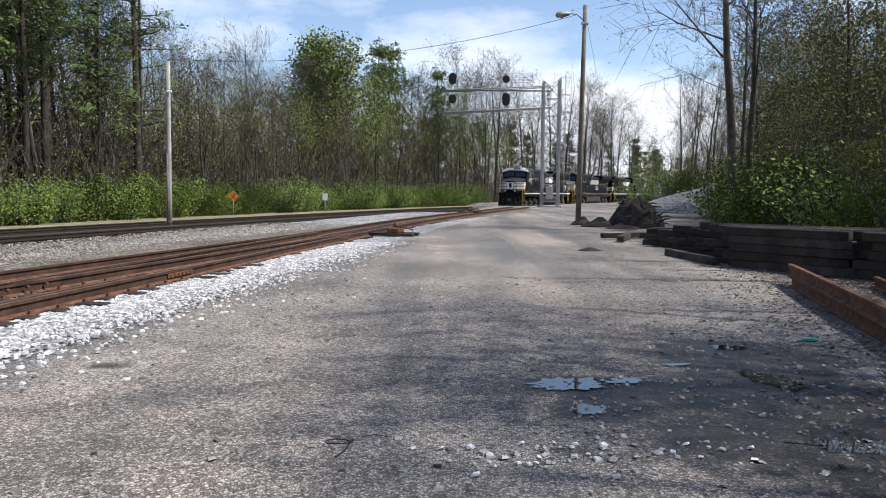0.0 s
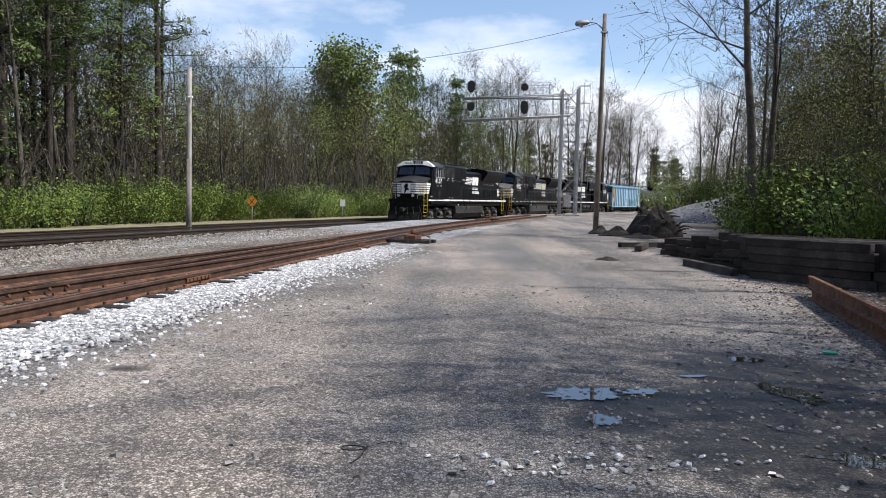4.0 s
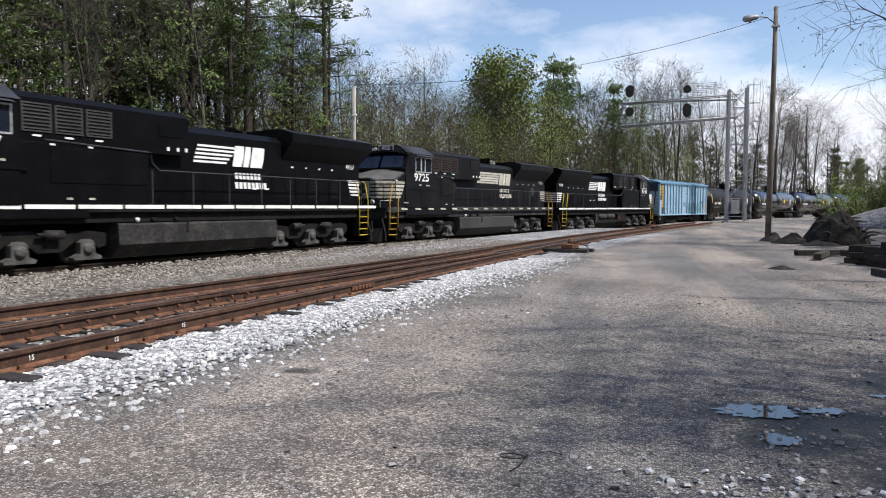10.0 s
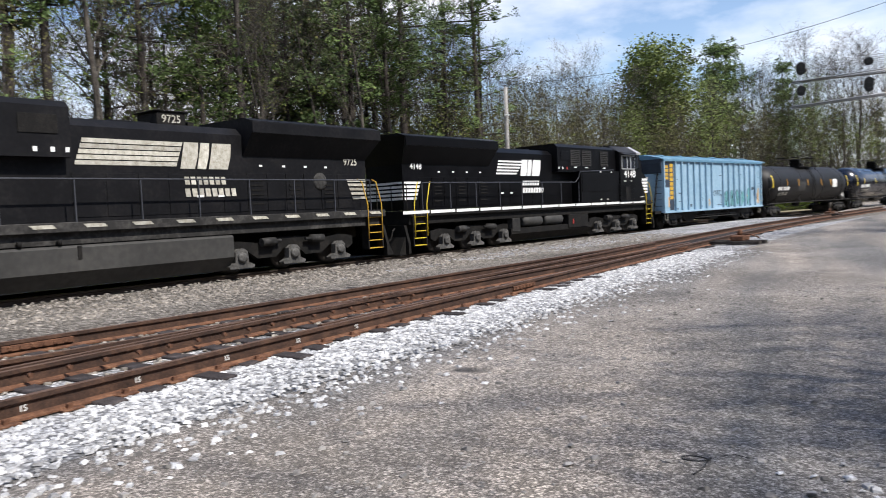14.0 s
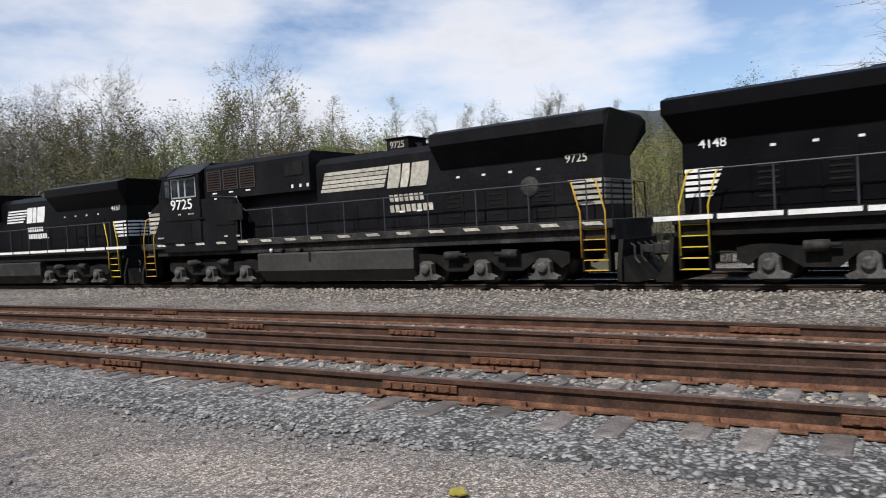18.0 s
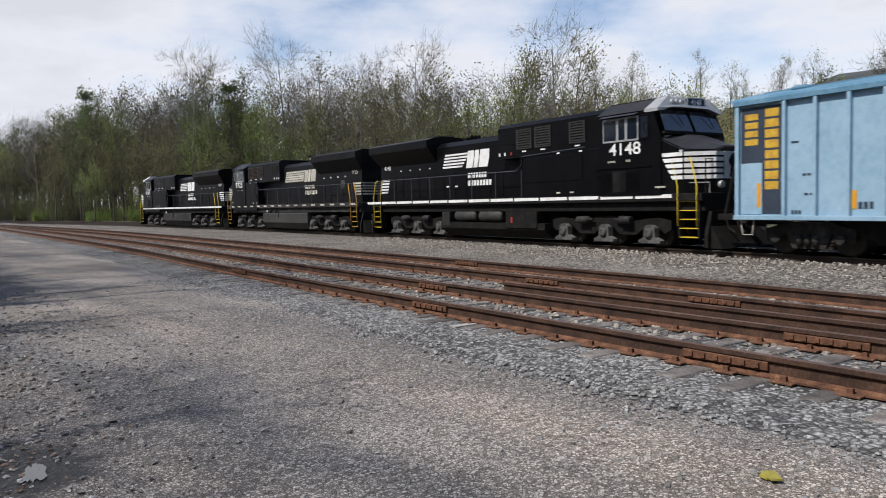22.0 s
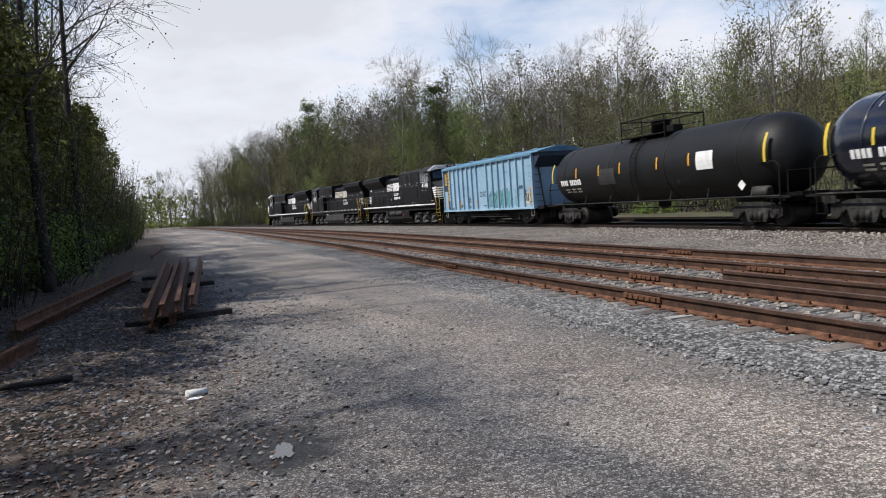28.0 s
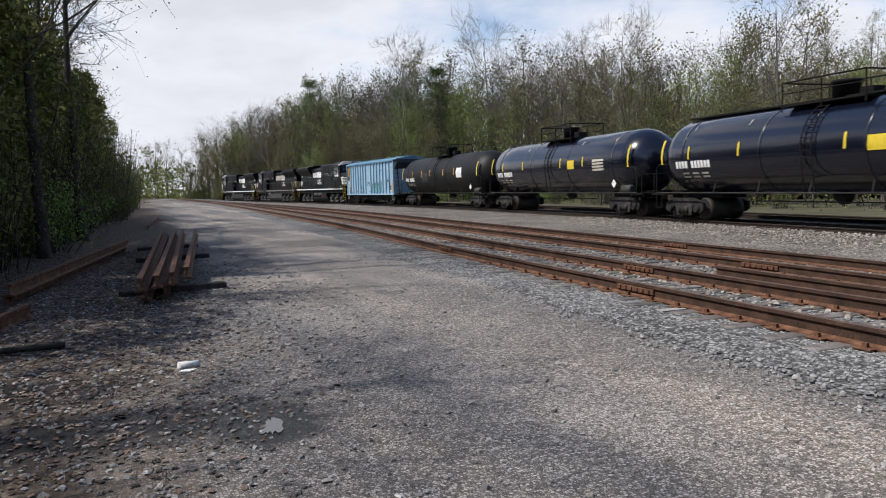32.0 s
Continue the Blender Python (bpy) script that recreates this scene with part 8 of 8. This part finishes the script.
# ---- ties, fastenings and stones, the small pieces last ----
TIEM = tie_bm(2.75, 0.23, 0.18)
ME_TIE = bpy.data.meshes.new("tie")
TIEM.to_mesh(ME_TIE)
TIEM.free()
ME_TIE.materials.append(M_TIE)
TIEL = tie_bm(6.6, 0.23, 0.18)
ME_LONG = bpy.data.meshes.new("tie")
TIEL.to_mesh(ME_LONG)
TIEL.free()
ME_LONG.materials.append(M_TIE)
r3 = random.Random(9)
y = -62.0
while y < 62:
    long_ = -26 < y < 26
    nx, ny, a = offset_line(near_rail, 0)(y)
    wide = near_rail(y) - far_rail(y)
    ob = new("tie", ME_LONG if wide > 2.4 else ME_TIE)
    ob.parent = siding
    if y > 1:
        ob.material_slots[0].link = "OBJECT"
        ob.material_slots[0].material = M_DARKTIE
    c = (near_rail(y) + far_rail(y)) / 2 if wide > 2.4 else near_rail(y) - 0.75
    over = (wide + 1.7) / 6.6 if wide > 2.4 else 1.0
    jut = r3.gauss(0.0, 0.13)
    ob.matrix_basis = Matrix.Translation((c + jut + (-0.36 if y < 1 else -0.5), y, RAIL_Z - 0.196 - (0.165 if y > 1 else 0.18))) @ Matrix.Rotation(-a + r3.gauss(0, 0.02), 4, "Z") @ Matrix.Diagonal((over, 1, 1, 1))
    y += 0.56 + r3.gauss(0, 0.02)

# ties of both main tracks, joined
vs, fs = [], []
for tr_side in (0.0, -4.3):
    for s in np.arange(-160, 190, 0.56):
        x, y, a = main_at(s, tr_side)
        n = len(vs)
        for u in (-1.3, 1.3):
            for w in (-0.115, 0.115):
                for z in (-0.35, -0.175):
                    vs.append((x + u * math.cos(a) + w * math.sin(a), y - u * math.sin(a) + w * math.cos(a), z + main_z(s)))
        fs.extend([(n + i, n + j, n + k, n + l) for i, j, k, l in ((0, 1, 3, 2), (4, 6, 7, 5), (0, 4, 5, 1), (2, 3, 7, 6), (1, 5, 7, 3))])
mt = mesh_ob("ties", vs, fs, M_CREO, tracks[0])
tagged(mt, "dark ties bedded in ballast", kind="stuff")

# joint bars with bolts, guard rails and the frog of the turnout
def joint_bar(f, o, y, length=0.9):
    line = offset_line(f, o)
    x, yy, a = line(y)
    bm = bmesh.new()
    for side in (-1, 1):
        y0, y1 = sorted((side * 0.012, side * 0.045))
        box(bm, (-length / 2, y0, -0.135), (length / 2, y1, -0.055), 0.006)
        for k in np.linspace(-length / 2 + 0.1, length / 2 - 0.1, 6):
            box(bm, (k - 0.025, side * 0.045 - 0.02, -0.115), (k + 0.025, side * 0.045 + 0.02, -0.07))
    ob = part("joint_bar", bm, M_RUST, siding)
    ob.matrix_basis = Matrix.Translation((x, yy, RAIL_Z)) @ Matrix.Rotation(math.pi / 2 - a, 4, "Z")


for y in (-8.9, -4.0, 0.2, 13.5, 24.0, -17.0):
    joint_bar(near_rail, 0, y)
for y in (-11.0, -3.8, 4.9, 9.5):
    joint_bar(near_rail, -1.5, y)
for y in (-9.6, -5.8, -2.6, 1.2):
    joint_bar(far_rail, 1.5, y)
for y in (-14.0, -1.0, 6.5):
    joint_bar(far_rail, 0, y)
rail_mesh("guard_rail", offset_line(near_rail, -2.35), list(np.arange(-10, 3, 1.0)), RAIL_Z, [M_RUST, M_RAILTOP, M_RUSTSHADE], "rusty inner rail by the frog", siding)
rail_mesh("guard_rail", offset_line(near_rail, -0.1), list(np.arange(8, 13, 1.0)), RAIL_Z + 0.01, [M_RUST, M_RAILTOP, M_RUSTSHADE], "rusty guard rail", siding)
rail_mesh("wing_rail", offset_line(near_rail, -1.32), list(np.arange(4, 13, 1.0)), RAIL_Z, [M_RUST, M_RAILTOP, M_RUSTSHADE], "rusty wing rail of the frog", siding)
line = offset_line(near_rail, -1.22)
for y in np.arange(4.0, 11.6, 0.42):
    x, yy, a = line(y)
    bm = bmesh.new()
    lathe(bm, [(0, 0.018), (0.5, 0.018), (0.52, 0.03), (1, 0.026)], (-0.01, 0, 0), (0.06, 0, 0), 8)
    ob = part("frog_bolt", bm, M_RUST, siding)
    ob.matrix_basis = Matrix.Translation((x, yy, RAIL_Z - 0.07)) @ Matrix.Rotation(-a, 4, "Z")
# painted numbers on the near rail's web
for i, y in enumerate(np.arange(0.75, 9.4, 1.12)):
    x, yy, a = offset_line(near_rail, 0.018)(y)
    ob = lettering("painted_number", "16" if y < 3.4 else "15", 0.055, M_TRIM, siding, (x, yy, RAIL_Z - 0.105), 0)
    ob.rotation_euler = (math.pi / 2, 0, math.pi / 2 - a)
# tie plates with spikes under the near rail
bm = bmesh.new()
box(bm, (-0.17, -0.1, 0), (0.17, 0.1, 0.018), 0.003)
for k in (-0.1, 0.1):
    box(bm, (k - 0.018, -0.03, 0.018), (k + 0.018, 0.02, 0.06))
ME_PLATE = bpy.data.meshes.new("tie_plate")
bm.to_mesh(ME_PLATE)
bm.free()
ME_PLATE.materials.append(M_RUST)
for f, o in ((near_rail, 0), (near_rail, -1.5), (far_rail, 1.5)):
    for y in np.arange(-14, 14, 0.56):
        x, yy, a = offset_line(f, o)(y)
        ob = new("tie_plate", ME_PLATE)
        ob.parent = siding
        ob.matrix_basis = Matrix.Translation((x, yy, RAIL_Z - 0.2)) @ Matrix.Rotation(-a, 4, "Z")


# ---- loose stones ----
def stone_field(name, spots, size, mat, label, flat=0.6, seed=1):
    """Many small angular stones, joined: each a squashed, jittered octahedron-like lump of 8 corners."""
    g = np.random.default_rng(seed)
    n = len(spots)
    base = np.array([(-1, -1, -0.6), (1, -1, -0.6), (1, 1, -0.6), (-1, 1, -0.6), (-0.7, -0.7, 0.8), (0.7, -0.7, 0.8), (0.7, 0.7, 0.8), (-0.7, 0.7, 0.8)]) * 0.5
    v = base[None] * g.uniform(0.65, 1.3, (n, 8, 3))
    k = size * g.uniform(0.55, 1.45, n)
    v = v * k[:, None, None]
    v[:, :, 2] *= flat
    a = g.uniform(0, 6.28, n)
    tilt = g.normal(0, 0.3, n)
    x, y, z = v[:, :, 0], v[:, :, 1], v[:, :, 2]
    y, z = y * np.cos(tilt)[:, None] - z * np.sin(tilt)[:, None], y * np.sin(tilt)[:, None] + z * np.cos(tilt)[:, None]
    x, y = x * np.cos(a)[:, None] - y * np.sin(a)[:, None], x * np.sin(a)[:, None] + y * np.cos(a)[:, None]
    v = np.stack([x, y, z], -1) + np.asarray(spots)[:, None, :]
    f = np.array([(3, 2, 1, 0), (4, 5, 6, 7), (0, 1, 5, 4), (1, 2, 6, 5), (2, 3, 7, 6), (3, 0, 4, 7)])
    faces = (f[None] + 8 * np.arange(n)[:, None, None]).reshape(-1, 4)
    me = bpy.data.meshes.new(name)
    me.from_pydata(v.reshape(-1, 3).tolist(), [], faces.tolist())
    me.materials.append(mat)
    return tagged(new(name, me), label, "stones", kind="stuff")


M_STONE_W = material("white_stones", [(0.24, 0.24, 0.245), (0.45, 0.45, 0.455), (0.68, 0.68, 0.685)], 8.0, 0.9, vary=0.45, island=True)
M_STONE_G = material("grey_stones", [(0.12, 0.118, 0.114), (0.24, 0.236, 0.23), (0.36, 0.355, 0.345)], 8.0, 0.9, vary=0.4, island=True)
M_STONE_T = material("tan_stones", [(0.12, 0.104, 0.088), (0.23, 0.205, 0.175), (0.37, 0.335, 0.295)], 8.0, 0.9, vary=0.45, island=True)
M_CHIP = material("road_chips", [(0.13, 0.122, 0.112), (0.22, 0.208, 0.195), (0.33, 0.315, 0.3)], 8.0, 0.9, vary=0.5, island=True)
M_STONE_Y = material("yard_edge_stones", [(0.06, 0.056, 0.052), (0.16, 0.153, 0.145), (0.36, 0.35, 0.34)], 8.0, 0.9, vary=0.75, island=True)
M_LITTER = material("leaf_litter", [(0.038, 0.025, 0.018), (0.115, 0.078, 0.058), (0.29, 0.225, 0.185)], 8.0, 0.9, vary=0.75, island=True)
r4 = random.Random(21)


def spots_between(n, y0, y1, x_of, z_of):
    out = []
    for _ in range(n):
        y = r4.uniform(y0, y1)
        x = x_of(y)
        out.append((x, y, z_of(x, y)))
    return out


stone_field("siding_stones", spots_between(8000, -18, 1.5, lambda y: near_rail(y) + 0.1 + abs(r4.gauss(0, 1.0)), lambda x, y: max(-0.055, ground_z(x, y) + 0.002)), 0.03, M_STONE_G, "loose grey stones by the siding", seed=12)
stone_field("siding_stones", spots_between(12500, 0.8, 24, lambda y: near_rail(y) + 0.1 + abs(r4.gauss(0, 0.85)), lambda x, y: max(-0.055, ground_z(x, y) + 0.004)), 0.046, M_STONE_W, "loose white ballast stones by the siding", seed=2)
stone_field("siding_stones", spots_between(16000, -34, 22, lambda y: near_rail(y) - r4.uniform(0.1, 7.4), lambda x, y: -0.042), 0.055, M_STONE_T, "loose stones between the rails", seed=3)
stone_field("main_stones", [(*main_at(r4.uniform(-30, 40), r4.uniform(2.0, 8.0))[:2], -0.05) for _ in range(15000)], 0.055, M_STONE_T, "loose tan ballast of the main line", seed=4)
stone_field("road_chips", spots_between(10000, -13, 13, lambda y: r4.uniform(-4.6, 5.0), lambda x, y: ground_z(x, y) + 0.002), 0.02, M_CHIP, "small loose chips on the gravel road", seed=5)
stone_field("road_pebbles", spots_between(1500, -14, 14, lambda y: r4.uniform(-4.6, 5.0), lambda x, y: ground_z(x, y) + 0.004), 0.042, M_CHIP, "larger pebbles on the gravel road", seed=6)
stone_field("spilt_stones", [(x, y, ground_z(x, y) + 0.012) for x, y in ((0.75 + r4.gauss(0, 0.42), 4.42 + r4.gauss(0, 0.16)) for _ in range(60))], 0.038, M_STONE_W, "spilt pale stones on the road", flat=0.4, seed=7)
stone_field("yard_stones", spots_between(15000, -18, 17, lambda y: litter_x(y) + r4.gauss(1.6, 1.4), lambda x, y: ground_z(x, y) + 0.008), 0.034, M_STONE_Y, "broken grey stones along the yard edge", 0.32, 8)
stone_field("leaf_litter", spots_between(30000, -24, 18, lambda y: litter_x(y) + 0.3 + abs(r4.gauss(0.0, 3.0)) + r4.gauss(0.0, 0.5) + 0.9 * noise.noise((3.0, y * 0.9, 1.0)), lambda x, y: ground_z(x, y) + 0.012), 0.03, M_LITTER, "brown leaf and bark litter along the yard edge", 0.16, 9)
sticks = spots_between(5200, -22, 18, lambda y: litter_x(y) + 0.3 + abs(r4.gauss(0.0, 2.4)), lambda x, y: ground_z(x, y) + 0.02)
v, f = leaf_cards(np.asarray(sticks), 0.1, rng, slim=0.06)
v[:, 2] = np.repeat(np.asarray(sticks)[:, 2], 4) + (v[:, 2] - np.repeat(np.asarray(sticks)[:, 2], 4)) * 0.18
tagged(mesh_ob("fallen_twigs", v.tolist(), f.tolist(), M_LITTER), "fallen twigs and dead stalks over the yard edge", "twigs", kind="stuff")

wetspots = ((1.08, 6.15, 0.34, 0.22), (1.55, 6.3, 0.22, 0.12), (1.1, 5.42, 0.16, 0.16), (2.85, 6.35, 0.2, 0.35), (2.75, 4.6, 0.4, 0.15))
stone_field("puddle_stones", [(a + r4.gauss(0, p), b + r4.gauss(0, q), ground_z(a, b) + 0.006) for a, b, p, q in wetspots for _ in range(32)], 0.026, M_CHIP, "small stones standing in the puddles", 0.6, 14)


# ---- what moves ----
def front_at(t):
    """How far along the line the train's front coupler is at t seconds."""
    u = (t - 16) / 16
    return -34.2647 - 118.8512 * u + 7.1368 * u * u - 1.0389 * u**3 + float(np.interp(t, (0, 7, 9, 11, 13, 14, 15, 15.5, 17.5, 18, 19.5, 32), (0.5, 0.6, 0.6, 0.3, 0, -0.5, -1.0, -1.0, 0.3, 0.45, 0, 0)))


def motions():
    """The train runs along the main line towards -y; each car rides on the bend by its own middle."""
    for car, back, reverse in CARS:
        rows = []
        for t in [0, 1, 2, 3, 4, 5, 6, 7, 8, 9, 10, 11, 12, 13, 14, 15, 16, 17, 18, 19, 20, 21, 22, 23, 24, 25, 26, 27, 28, 29, 30, 31, 32]:
            s = front_at(t) + back
            x1, y1, _ = main_at(s - 6)
            x2, y2, _ = main_at(s + 6)
            rows.append((t, Matrix.Translation(((x1 + x2) / 2, (y1 + y2) / 2, main_z(s))) @ Matrix.Rotation(math.atan2(y1 - y2, x1 - x2), 4, "Z") @ Matrix.Rotation(math.pi if reverse else 0, 4, "Z")))
        walk(car, rows)


motions()
